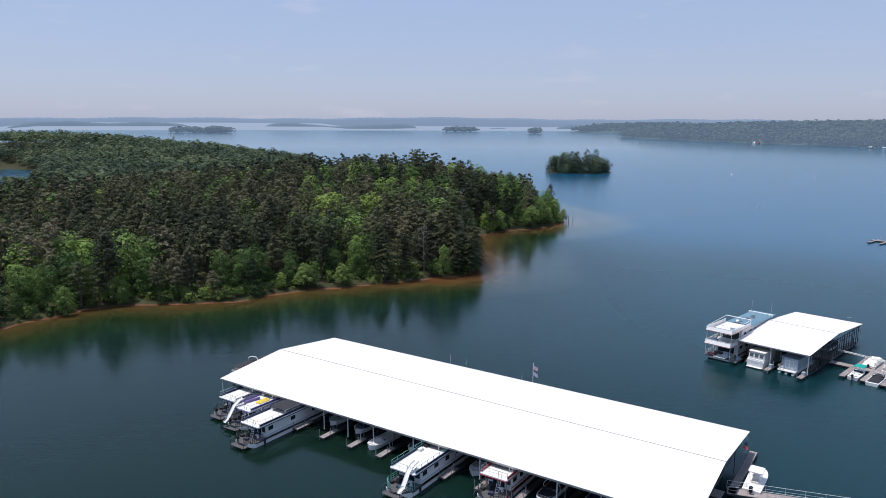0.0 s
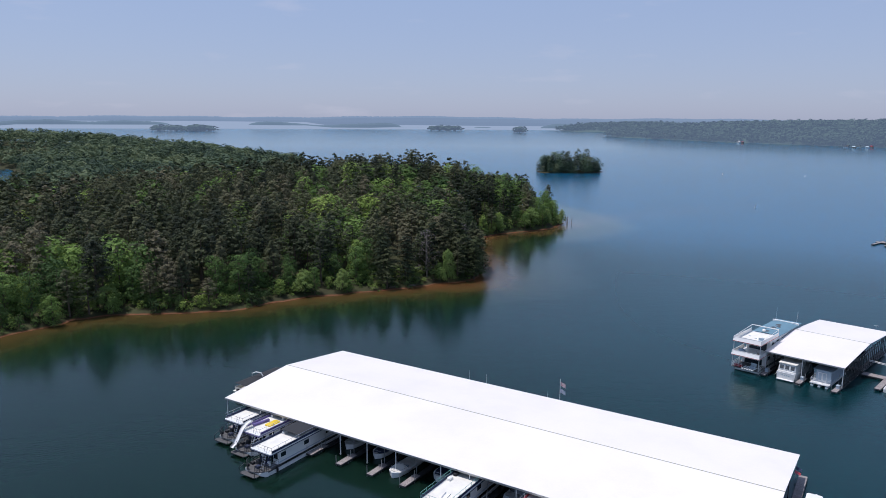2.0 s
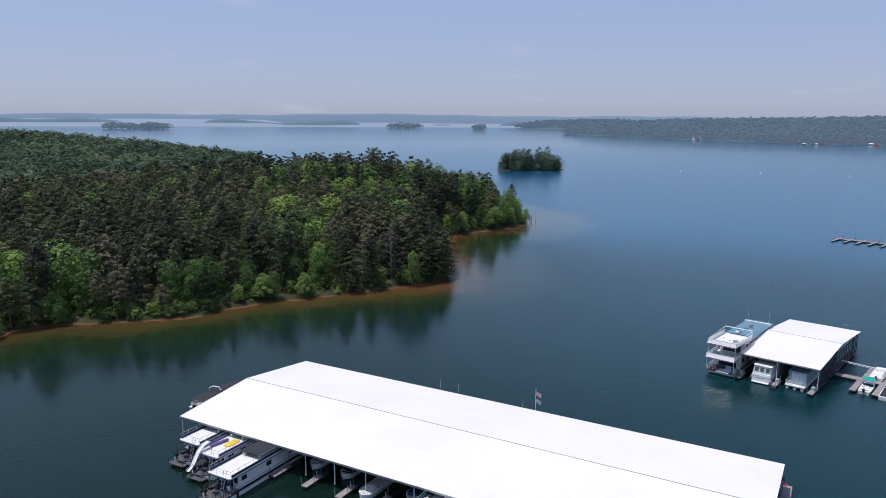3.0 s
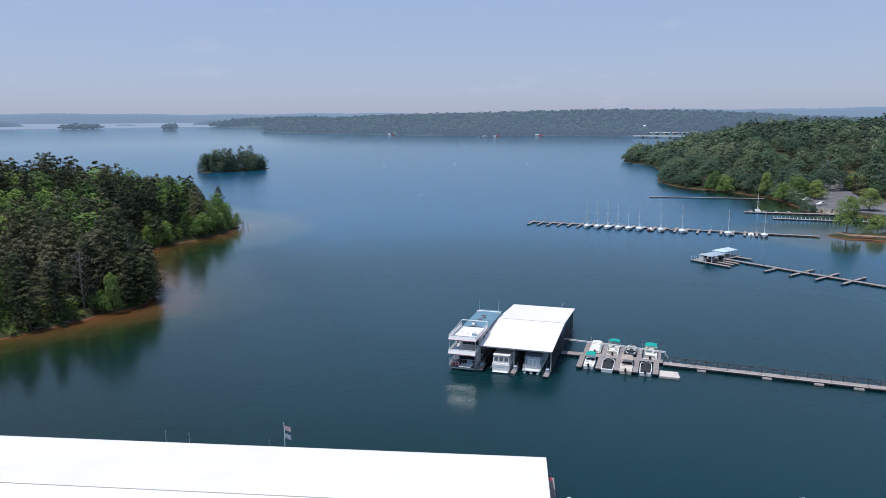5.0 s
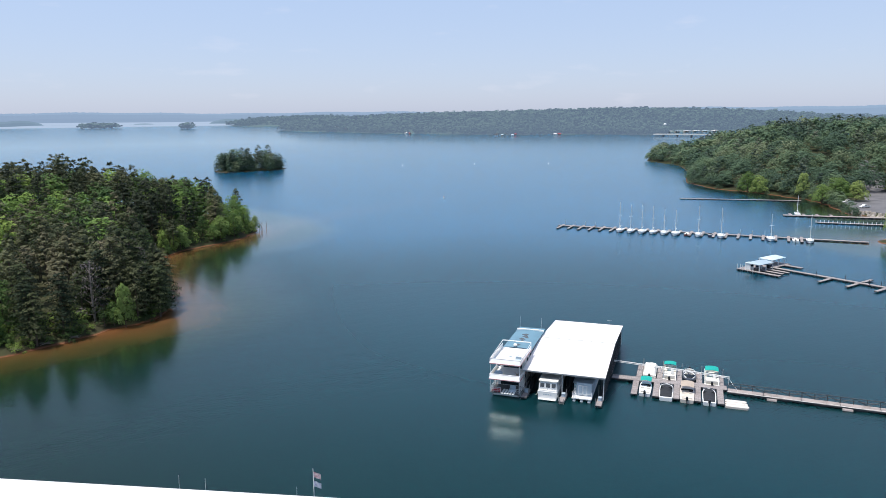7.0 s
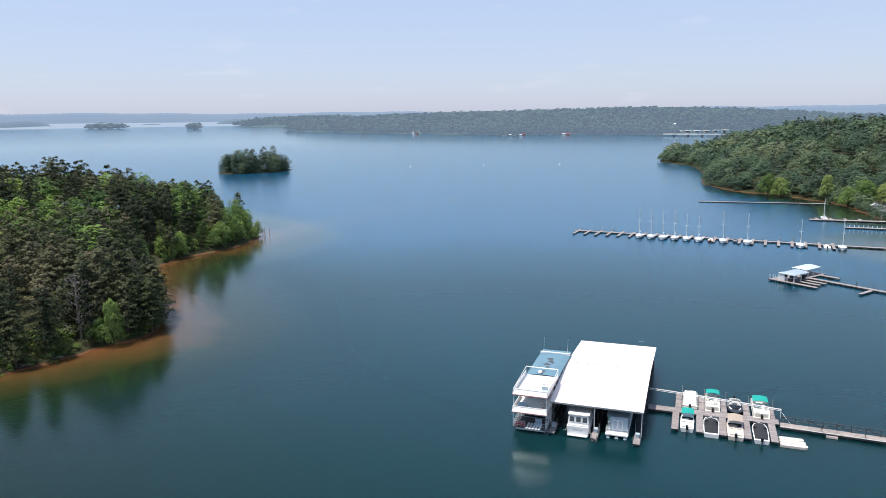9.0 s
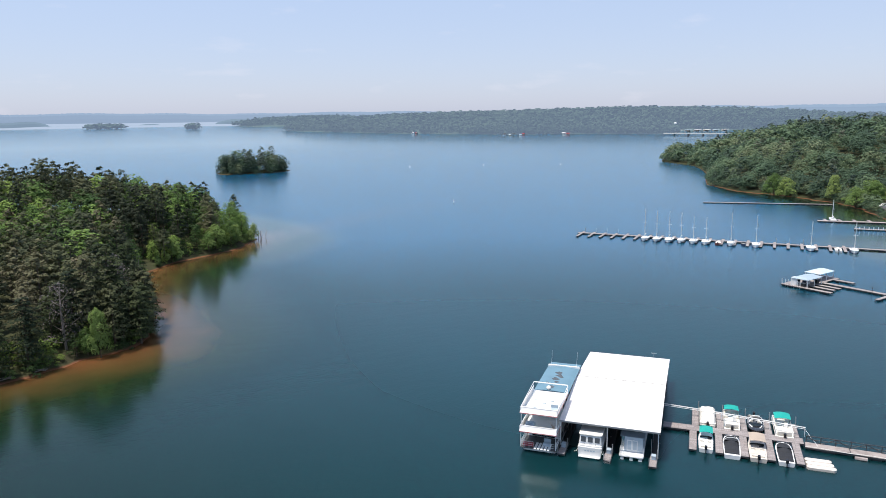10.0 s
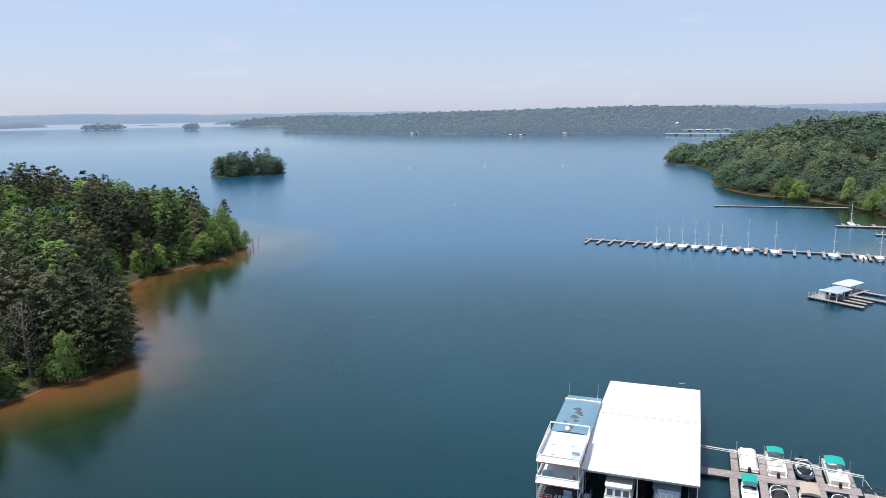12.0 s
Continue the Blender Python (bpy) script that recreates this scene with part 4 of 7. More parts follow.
    part("roof_end", Shape().box(0, w, ln - 1.3, ln - 1.0, 6.2, 6.6, 0.05), M_WHITE, b)
    part("aft_canopy", Shape().box(0.1, w - 0.1, ln - 0.98, ln + 1.0, 6.1, 6.25, 0.1), M_BLUEROOF, b)
    for x in (0.5, w - 0.6):
        part("whip_antenna", Shape().tube([(x, ln - 0.8, 6.1), (x + 0.15, ln - 0.9, 9.2)], 0.03, 4, 0.015), M_WHITE, b)
    part("dome", Shape().ball((2.3, 10.1, 6.7), 0.4, 0.8), M_GEL, b, smooth=True)
    for sgn, x in ((-1, 0.35), (1, w - 0.35)):
        for k in range(5):
            pane(lower, x, 5.2 + k * 3.1, 6.7 + k * 3.1, 1.8, 2.7, sgn)
            pane(upper, x, 7.0 + k * 2.6, 8.3 + k * 2.6, 4.5, 5.4, sgn)
    part("front_glass", Shape().box(1.0, w - 1.0, 4.15, 4.2, 0.95, 2.9), M_GLASS, lower)
    part("front_glass", Shape().box(1.0, w - 1.0, 6.15, 6.2, 3.55, 5.6), M_GLASS, upper)
    railing(b, [(0.1, 4.0), (0.1, 0.12), (2.0, 0.12)], 0.87, 0.95, M_WHITE, 0.7, 3)
    railing(b, [(w - 0.1, 4.0), (w - 0.1, 0.12), (4.6, 0.12)], 0.87, 0.95, M_WHITE, 0.7, 3)
    for k in range(5):
        part("gangplank", Shape().box(2.15 + k * 0.5, 2.5 + k * 0.5, -0.35, 1.9, 0.9, 0.98, 0.03), M_WHITE, b)
    for x, y, z in ((0.7, 0.8, 3.45), (4.2, 1.4, 6.25), (3.3, 1.0, 0.87)):
        c = part("deck_chair", Shape().box(x, x + 1.1, y, y + 0.8, z, z + 0.5, 0.06), M_GREYHULL, b, "blue-grey deck seat")
        part("chair_back", Shape().box(x, x + 1.1, y + 0.75, y + 0.85, z + 0.5, z + 1.0, 0.03), M_GREYHULL, c)
    for x, y in ((1.0, 5.3), (3.6, 5.5), (2.5, 4.4), (1.4, 2.4)):
        part("deck_locker", Shape().box(x, x + 0.5, y, y + 0.22, 6.27, 6.36, 0.05), M_GREYHULL, b)
    part("cooler", Shape().box(0.5, 1.9, 1.2, 2.2, 3.45, 4.15, 0.1), M_GREYHULL, b, "grey-blue lidded deck cooler")
    part("planter", Shape().box(4.5, 5.0, 0.9, 1.5, 3.45, 4.0, 0.08), M_TAN, b)
    for k in range(7):
        part("plant_stem", Shape().tube([(4.75, 1.2, 4.0), (4.75 + 0.5 * math.cos(k * 0.9), 1.2 + 0.5 * math.sin(k * 0.9), 4.5 + 0.07 * k)], 0.05, 4, 0.02), M_TAN, b)
    for k in range(5):
        part("hand_rail", Shape().tube([(0.25, 0.5 + 0.8 * k, 0.9), (0.25, 0.5 + 0.8 * k, 2.0)], 0.03, 4), M_WHITE, b)
    part("red_bench", Shape().box(0.4, 1.9, 0.5, 1.0, 0.87, 1.35, 0.06), M_RED, b, "red deck bench")
    return b


def cruiser(m, label, hull=None, length=11.5, beam=3.7, group=""):
    """An aft-cabin motor yacht, stern at -y."""
    b = thing("motor_yacht", m, label, "motorboat", group)
    part("hull", hull_shape(length, beam, 1.55, 0.5, 0.1), hull or M_GEL, b)
    y0 = -length / 2
    part("aft_deck", Shape().box(-beam * 0.46, beam * 0.46, y0 + 0.15, y0 + 3.6, 1.5, 1.75, 0.2), M_GEL, b)
    cab = part("saloon", Shape().hull([[(-beam * k, y, 1.65), (beam * k, y, 1.65), (beam * k * 0.92, y + d, 3.15), (-beam * k * 0.92, y + d, 3.15)] for y, k, d in ((y0 + 0.5, 0.45, 0.3), (y0 + 6.2, 0.45, 0.0), (y0 + 7.4, 0.36, -0.8))]), M_GEL, b)
    for k in range(3):
        x = -beam * 0.40 + k * beam * 0.275
        wd = beam * 0.25
        wnd = part("aft_window", Shape().hull([[(x, y0 + 0.44 + d, z), (x + wd, y0 + 0.44 + d, z), (x + wd, y0 + 0.52 + d, z), (x, y0 + 0.52 + d, z)] for z, d in ((2.05, 0.07), (3.0, 0.26))]), M_WHITE, cab)
        part("glass", Shape().hull([[(x + 0.1, y0 + 0.41 + d, z), (x + wd - 0.1, y0 + 0.41 + d, z), (x + wd - 0.1, y0 + 0.46 + d, z), (x + 0.1, y0 + 0.46 + d, z)] for z, d in ((2.15, 0.09), (2.9, 0.24))]), M_WINDOW, wnd)
    part("hard_top", Shape().box(-beam * 0.46, beam * 0.46, y0 + 0.6, y0 + 6.6, 3.15, 3.3, 0.25), M_COVER, b, "pale canvas hard top")
    part("swim_platform", Shape().box(-beam * 0.42, beam * 0.42, y0 - 0.6, y0 + 0.05, 0.2, 0.28, 0.08), M_GEL, b)
    railing(b, [(-beam * 0.44, y0 + 0.3), (beam * 0.44, y0 + 0.3)], 1.7, 0.4, M_CHROME, 0.8, 1)
    for k in range(4):
        part("name_bar", Shape().box(-0.75 + 0.4 * k, -0.45 + 0.4 * k, y0 - 0.02, y0 + 0.05, 0.95, 1.12), M_GREYHULL, b)
    for sgn in (1, -1):
        part("dock_line", Shape().tube([(sgn * beam * 0.42, y0 + 0.2, 1.5), (sgn * beam * 0.52, y0 - 0.3, 0.9), (sgn * beam * 0.62, y0 + 0.4, 0.55)], 0.03, 4), M_COVER, b)
    return b


def deck_cruiser(m):
    """A box-cabin pontoon houseboat with double doors, bow at y = 0, x from 0 to 3.4."""
    b = thing("houseboat", m, "small grey-blue cabin pontoon houseboat with white double doors", "houseboat")
    w, ln = 3.5, 11.0
    for x in (0.45, w / 2, w - 0.45):
        part("pontoon", Shape().tube([(x, -0.05, 0.12), (x, 0.3, 0.1), (x, ln, 0.1)], 0.27, 8), M_GEL, b, smooth=False)
    part("deck", Shape().box(0, w, -0.1, ln, 0.5, 0.65, 0.08), M_GEL, b)
    cab = part("cabin", Shape().box(0.2, w - 0.2, 1.5, ln - 1, 0.65, 2.9, 0.06), M_GREYHULL, b)
    part("roof", Shape().box(0.0, w, 1.45, ln - 0.5, 2.9, 2.98, 0.1), M_GREYHULL, b)
    for x in (w / 2 - 0.78, w / 2 + 0.02):
        d = part("door", Shape().box(x, x + 0.76, 1.44, 1.5, 0.68, 2.5), M_WHITE, cab)
        part("glass", Shape().box(x + 0.12, x + 0.64, 1.41, 1.45, 1.0, 2.35), M_GREYHULL, d)
    railing(b, [(0.1, 1.4), (0.1, 0.0), (1.2, 0.0)], 0.65, 0.9, M_WHITE, 0.7, 3)
    railing(b, [(w - 0.1, 1.4), (w - 0.1, 0.0), (2.3, 0.0)], 0.65, 0.9, M_WHITE, 0.7, 3)
    part("ladder", Shape().box(0.22, 0.62, 1.38, 1.44, 0.65, 3.0), M_CHROME, b)
    return b


def sailboat(m, label, mast=12.0, length=7.8, cover=None, hull=None, group="moored sailboats"):
    """A small sloop, bow towards +y, sails furled."""
    b = thing("sailboat", m, label, "sailboat", group)
    beam = length * 0.39
    part("hull", hull_shape(length, beam, 0.85, 0.35, 0.22, 0.25), hull or M_GEL, b)
    part("boot_stripe", hull_shape(length + 0.03, beam + 0.03, 0.12, 0.3, 0.03, 0.25), cover or M_NAVY, b, "dark stripe at the waterline")
    deck, tub, _ = deck_shape(length, beam, 0.85, -0.12, 0.45, 0.45, 0.25)
    part("deck", deck, M_GEL, b)
    part("cockpit", tub, M_GEL, b)
    cab = part("cabin_top", Shape().hull([[(-k, y, 0.9), (k, y, 0.9), (k * 0.8, y, z), (-k * 0.8, y, z)] for y, k, z in ((-0.9, beam * 0.32, 1.45), (0.8, beam * 0.32, 1.42), (2.3, beam * 0.16, 1.1))]), M_GEL, b)
    for sgn in (1, -1):
        part("port_window", Shape().box(sgn * beam * 0.29 - 0.03, sgn * beam * 0.29 + 0.03, -0.6, 0.6, 1.1, 1.3), M_GLASS, cab)
    my = 0.5
    ms = part("mast", Shape().tube([(0, my, 1.2), (0, my, mast)], 0.13, 6, 0.09), M_WHITE, b)
    part("spreader", Shape().tube([(-0.75, my, mast * 0.56), (0.75, my, mast * 0.56)], 0.035, 4), M_WHITE, ms)
    boom = part("boom", Shape().tube([(0, my, 2.0), (0, my - 3.1, 2.05)], 0.06, 5), M_WHITE, b)
    part("furled_sail", Shape().tube([(0, my - 0.1, 2.2), (0, my - 1.5, 2.22), (0, my - 3.0, 2.2)], 0.17, 6, 0.11), cover or M_COVER, boom)
    for p in ((0, length / 2 - 0.1, 1.15), (0, -length / 2 + 0.1, 0.9), (-beam * 0.47, my - 0.2, 0.95), (beam * 0.47, my - 0.2, 0.95)):
        part("stay", Shape().tube([p, (0, my, mast - 0.2)], 0.012, 3), M_CHROME, b)
    part("rudder", Shape().box(-0.03, 0.03, -length / 2 - 0.25, -length / 2 + 0.02, -0.4, 0.8), M_WHITE, b)
    return b


def centre_console(m):
    b = thing("fishing_boat", m, "white open fishing boat with square hard top", "motorboat")
    part("hull", hull_shape(7.4, 2.5, 0.8, 0.35), M_GEL, b)
    deck, tub, _ = deck_shape(7.4, 2.5, 0.8, 0.28, 0.22, 0.35)
    part("gunwale", deck, M_GEL, b)
    part("cockpit", tub, M_GEL, b)
    part("console", Shape().box(-0.45, 0.45, -0.6, 0.5, 0.35, 1.5, 0.1), M_GEL, b)
    part("seat", Shape().box(-0.5, 0.5, -1.5, -1.0, 0.35, 1.1, 0.08), M_SEAT, b)
    part("hard_top", Shape().box(-0.95, 0.95, -1.5, 0.7, 2.35, 2.45, 0.2), M_GEL, b, "white square hard top")
    for x in (-0.8, 0.8):
        for y in (-1.2, 0.45):
            part("top_post", Shape().tube([(x * 0.7, y, 0.6), (x, y, 2.35)], 0.03, 5), M_CHROME, b)
    outboard(b, -3.95, 0.6, 1.2)
    return b


# ---- docks ----
MB = pose(-34.6, 71.4, 0, 0, 0, -39.6)
MS = pose(69.2, 83.6, 0, 0, 0, -51.5)


def at(base, x, y, z=0, turn=0):
    return base @ pose(x, y, z, 0, 0, turn)


def pier(parent, x0, x1, y0, y1, name="finger_pier", deck=None, z=0.5):
    """A floating pier: decking, side boards and floats below it."""
    p = part(name, Shape().box(x0, x1, y0, y1, z - 0.1, z, 0.03), deck or M_DECK, parent)
    t = 0.06
    fr = Shape()
    for a in ((x0 - t, x0, y0, y1), (x1, x1 + t, y0, y1), (x0 - t, x1 + t, y0 - t, y0), (x0 - t, x1 + t, y1, y1 + t)):
        fr.box(*a, z - 0.26, z - 0.02)
    part("side_board", fr, M_DARKSTEEL, p)
    lx, ly = x1 - x0, y1 - y0
    n = max(1, int(max(lx, ly) / 3.2))
    for k in range(n):
        c = (k + 0.5) / n
        if ly >= lx:
            part("float", Shape().box(x0 + 0.06, x1 - 0.06, y0 + ly * c - 1.0 * min(1, ly / n / 2.4), y0 + ly * c + 1.0 * min(1, ly / n / 2.4), -0.25, z - 0.12, 0.08), M_FLOAT, p)
        else:
            part("float", Shape().box(x0 + lx * c - 1.0, x0 + lx * c + 1.0, y0 + 0.06, y1 - 0.06, -0.25, z - 0.12, 0.08), M_FLOAT, p)
    return p


def truss(width, ridge_y, z_eave, z_ridge):
    """A gable truss across the roof at x = 0."""
    s = Shape()
    low = z_eave - 0.25

    def top(y):
        return z_eave - 0.12 + (z_ridge - z_eave) * (y / ridge_y if y < ridge_y else (width - y) / (width - ridge_y))

    s.tube([(0, 0.2, low), (0, width - 0.2, low)], 0.05, 4)
    s.tube([(0, 0.1, top(0.1)), (0, ridge_y, top(ridge_y)), (0, width - 0.1, top(width - 0.1))], 0.06, 4)
    n = 10
    for k in range(n):
        ya, yb = width * k / n, width * (k + 0.5) / n
        s.tube([(0, max(ya, 0.2), low), (0, yb, top(yb))], 0.03, 4)
        s.tube([(0, yb, top(yb)), (0, min(width * (k + 1) / n, width - 0.2), low)], 0.03, 4)
    return s


def covered_dock(m, length, width, ridge_y, z_eave, z_ridge, piers, pier_len, label, walk_y, truss_at, mid_rows, reach=2.6, fasc=None):
    """A floating dock under a low white gable roof: slips open on both long sides."""
    d = thing("covered_dock", m, label, "boat dock")
    for y0, z0, y1, z1 in ((-0.25, z_eave, ridge_y, z_ridge), (ridge_y, z_ridge, width + 0.25, z_eave)):
        n = max(2, round(length / 6))
        slope = part("roof_slope", Shape().sheet([[(-0.2 + (length + 0.4) * i / n, y0 + (y1 - y0) * j / 6, z0 + (z1 - z0) * j / 6) for i in range(n + 1)] for j in range(7)], 0.06), M_ROOF, d, "white ribbed metal roof slope")
        # dark sheet added below the slope to deepen the shade under the roof
        part("roof_lining", Shape().sheet([[(-0.1 + (length + 0.2) * i / n, y0 + 0.1 + (y1 - y0 - 0.2) * j / 2, z0 + (z1 - z0) * (0.1 / abs(y1 - y0) + j / 2 * (1 - 0.2 / abs(y1 - y0))) - 0.075) for i in range(n + 1)] for j in range(3)], 0.02), M_SHADE_SHEET, slope, "dark sheet added under the roof to deepen its shade")
        rib = Shape()
        nr = int(length / 0.9)
        for k in range(nr + 1):
            x = length * k / nr
            rib.hull([[(x - 0.02, y, z + 0.002), (x + 0.02, y, z + 0.002), (x + 0.010, y, z + 0.006), (x - 0.010, y, z + 0.006)] for y, z in ((y0, z0), (y1, z1))])
        tagged(part("roof_ribs", rib, M_ROOF, slope), kind="stuff")
    part("ridge_cap", Shape().hull([[(x, ridge_y - 0.1, z_ridge), (x, ridge_y, z_ridge + 0.05), (x, ridge_y + 0.1, z_ridge), (x, ridge_y, z_ridge - 0.02)] for x in (-0.25, length + 0.25)]), M_RIDGE, d, "grey-green ridge cap")
    for y in (-0.3, width + 0.22):
        part("fascia", Shape().box(-0.2, length + 0.2, y, y + 0.05, z_eave - 0.26, z_eave + 0.0), fasc or M_STEEL, d)
    tr = truss(width, ridge_y, z_eave, z_ridge).mesh("truss")
    for x in truss_at:
        part("truss", tr, M_DARKSTEEL, d).location = (x, 0, 0)
    part("main_walk", Shape().box(0, length, walk_y - 1.0, walk_y + 1.0, 0.38, 0.52), M_DECK, d)
    part("walk_float", Shape().box(0.2, length - 0.2, walk_y - 0.9, walk_y + 0.9, -0.25, 0.38), M_FLOAT, d)
    for x in piers:
        pier(d, x - 0.5, x + 0.5, -reach, 1.1)
        # pier continues under the roof; its shade there is given as black colour
        part("inner_float", Shape().box(x - 0.4, x + 0.4, 1.2, walk_y - 1.05, -0.2, 0.3, 0.05), M_FLOAT, d, "shaded inner part of the finger pier, made low and black")
        for k in range(4):
            part("slip_post", Shape().tube([(x + (0.45 if k % 2 else -0.45), 1.5 + 2.3 * k, -0.4), (x + (0.45 if k % 2 else -0.45), 1.5 + 2.3 * k, 2.6 + 0.4 * (k % 3))], 0.04, 5), M_DARKSTEEL if k % 2 else M_STEEL, d)
        for px0, py0, ht in ((x - 0.5, -reach + 0.1, 1.7), (x + 0.5, -reach + 1.6, 1.5), (x + 0.5, -0.4, 1.9)):
            part("mooring_post", Shape().tube([(px0, py0, -0.4), (px0, py0, ht)], 0.05, 5), M_STEEL if py0 < 0 else M_DARKSTEEL, d)
        pier(d, x - 0.55, x + 0.55, walk_y + 1.05, min(walk_y + 1.05 + pier_len, width + reach))
    post = Shape().box(-0.055, 0.055, -0.055, 0.055, 0.4, z_eave - 0.1).mesh("post")
    bracket = Shape().box(-0.11, 0.11, -0.11, 0.11, 0.5, 0.58).mesh("post_foot")
    for x in truss_at:
        for y in (0.0, *mid_rows, width):
            p = part("post", post, M_WHITE if y in (0.0, width) else M_DARKSTEEL, d) if y in (0.0, width) else part("inner_post", post.copy(), M_DARKSTEEL, d)
            if y not in (0.0, width):
                p.data.materials.clear()
                p.data.materials.append(M_DARKSTEEL)
            p.location = (x, y, 0)
            f = part("post_foot", bracket, M_STEEL, p)
    return d


BIG_PIERS = [3.7 + 5.75 * k for k in range(15)]
big = covered_dock(MB, 83.4, 29.6, 14.3, 3.95, 5.5, BIG_PIERS, 15.0, "long white-roofed covered boat dock on steel posts", 14.8, [0.1, 8.0, 13.0, 19.0, 24.9, 30.0, 35.2, 42.8, 47.4, 54.3, 59.0, 66.0, 72.0, 78.0, 83.3], (7.0, 21.5))
small_dock = covered_dock(MS, 14.3, 32.6, 16.2, 4.6, 5.75, [0.6, 7.3, 13.7], 15.0, "white-roofed covered boat dock with dark open sides", 14.5, [0.05, 6.95, 14.25], (5.0, 10.0, 21.0, 27.0), 2.9)

for x in (0.9, 2.1, 3.0, 4.2, 5.2, 6.1, 7.3, 8.4, 9.2, 10.6, 11.5, 12.3, 13.8, 15.6, 16.9, 18.4, 19.8, 21.4, 23.0, 24.5, 26.2, 28.0, 29.5, 30.8):
    part("side_post", Shape().box(14.18, 14.3, x - 0.06, x + 0.06, 0.4, 4.5), M_DARKSTEEL, small_dock)
for z in (1.0, 1.9, 3.4, 4.2):
    part("side_beam", Shape().box(14.2, 14.28, 0.5, 32.0, z, z + 0.1), M_DARKSTEEL, small_dock)

# boats at the long dock
houseboat(at(MB, 6.5, 1.8), 15.5, 4.1, "white houseboat with chrome rails moored in a covered slip", group="houseboats", roof_z=2.7)
houseboat(at(MB, 12.0, 1.2), 17.5, 4.2, "white houseboat with a water slide and yellow roof mat", trim=M_PURPLE, slide_x=-1.4, toys=True, group="houseboats", roof_z=2.8)
houseboat(at(MB, 18.2, -1.2), 20.0, 4.2, "long white houseboat with black sun shade and curved bow", side=M_GEL, shade=True, group="houseboats", roof_z=2.9, windows=3)
houseboat(at(MB, 46.8, 0.2), 19.5, 4.3, "white houseboat with a slide and sea-green pipe rails", slide_x=1.2, rail=M_GREEN, group="houseboats", roof_z=2.8)
houseboat(at(MB, 57.9, 3.4), 15.0, 4.2, "white houseboat with red-trimmed roof deck", trim=M_RED, group="houseboats", roof_z=2.9)
runabout(at(MB, 35.2, 2.4, 0, 180), 6.8, 2.5, "white motorboat under a pale cover in a covered slip", cover=M_COVER, motor=True, group="covered motorboats")
runabout(at(MB, 24.0, 6.2, 0, 180), 7.6, 2.6, "white motorboat with wakeboard tower in a covered slip", arch=True, group="covered motorboats")
runabout(at(MB, 29.6, 6.0, 0, 180), 7.4, 2.6, "white motorboat with navy cover in a covered slip", cover=M_NAVY, group="covered motorboats")
runabout(at(MB, 41.0, 5.2, 0, 180), 7.2, 2.5, "white motorboat with navy cover in a covered slip", cover=M_NAVY, group="covered motorboats")
runabout(at(MB, 52.5, 5.0, 0, 180), 8.2, 2.7, "white motorboat with wakeboard tower in a covered slip", arch=True, group="covered motorboats")
runabout(at(MB, 64.0, 3.0, 0, 180), 7.4, 2.6, "white motorboat under a pale cover in a covered slip", cover=M_BLACK, arch=True, group="covered motorboats")
runabout(at(MB, 69.8, 3.0, 0, 180), 7.0, 2.5, "white motorboat with navy cover in a covered slip", cover=M_NAVY, group="covered motorboats")
for x, ln in ((29.2, 9.5), (32.8, 9.0)):
    cruiser(at(MB, x + 0.4, 24.0), "white motor yacht with whip antenna in a covered slip", length=ln, beam=3.2, group="covered motor yachts")
dark_boat = pontoon_boat(at(MB, -7.0, 14.6, 0, 0), 12.0, 3.2, "dark-topped pontoon boat moored along the dock end", top=M_BLACK, top_at=(0.02, 0.9))
part("slide_arch", Shape().tube([(-1.4, -1.6, 1.0), (-1.2, -1.5, 2.6), (-0.4, -1.3, 2.95), (0.6, -1.0, 2.9), (1.0, -0.9, 2.3)], 0.12, 8), M_GEL, dark_boat, "white curved arch rail")
centre_console(at(MB, 86.4, 21.2, 0, 0))

# flag pole and whip aerials on the far edge of the long dock
fp = thing("flagpole", at(MB, 47.0, 30.4, 0.5), "thin white flagpole with two limp flags", "flagpole")
part("pole", Shape().tube([(0, 0, -0.1), (0, 0, 6.9)], 0.05, 6, 0.03), M_WHITE, fp)
part("pole_foot", Shape().box(-0.2, 0.2, -0.9, 0.15, -0.1, 0.0), M_STEEL, fp)
M_FLAG = surface("faded_flag", (0.62, 0.50, 0.52), 0.8, var=0.45, scale=2.5, stain=(0.30, 0.08, 0.12))
M_FLAGB = surface("pale_flag", (0.50, 0.53, 0.60), 0.8, var=0.4, scale=2.5, stain=(0.10, 0.12, 0.30))
for z, mt, nm in ((6.1, M_FLAG, "faded red and white flag"), (4.9, M_FLAGB, "pale blue and white flag")):
    fl = Shape()
    fl.sheet([[(0.05 + 0.9 * i / 5, 0.08 * math.sin(i * 1.9 + z), z + 0.35 * (j - 0.5) * 2 - 0.10 * i * (0.4 + 0.25 * (i / 5)))for i in range(6)] for j in (1, 0)], 0.015)
    part("flag", fl, mt, fp, nm)
for x, top in ((29.4, 5.6), (32.9, 5.4), (44.8, 4.9)):
    single("whip_aerial", Shape().tube([(0, 0, 0), (0.05, 0.1, top - 1.2)], 0.025, 4, 0.012), M_WHITE, at(MB, x, 30.2, 1.2), "thin white whip aerial above a moored boat", "antenna", "aerials")

# gangway at the end of the long dock
gang = thing("gangway", at(MB, 83.6, 16.4, 0, 16), "grey floating gangway with white pipe rails", "gangway")
pier(gang, 0, 34.0, -0.9, 0.9, "walkway", M_CONC)
railing(gang, [(0, -0.85), (34.0, -0.85)], 0.5, 1.0, M_WHITE, 2.4)
railing(gang, [(0, 0.85), (34.0, 0.85)], 0.5, 1.0, M_WHITE, 2.4)
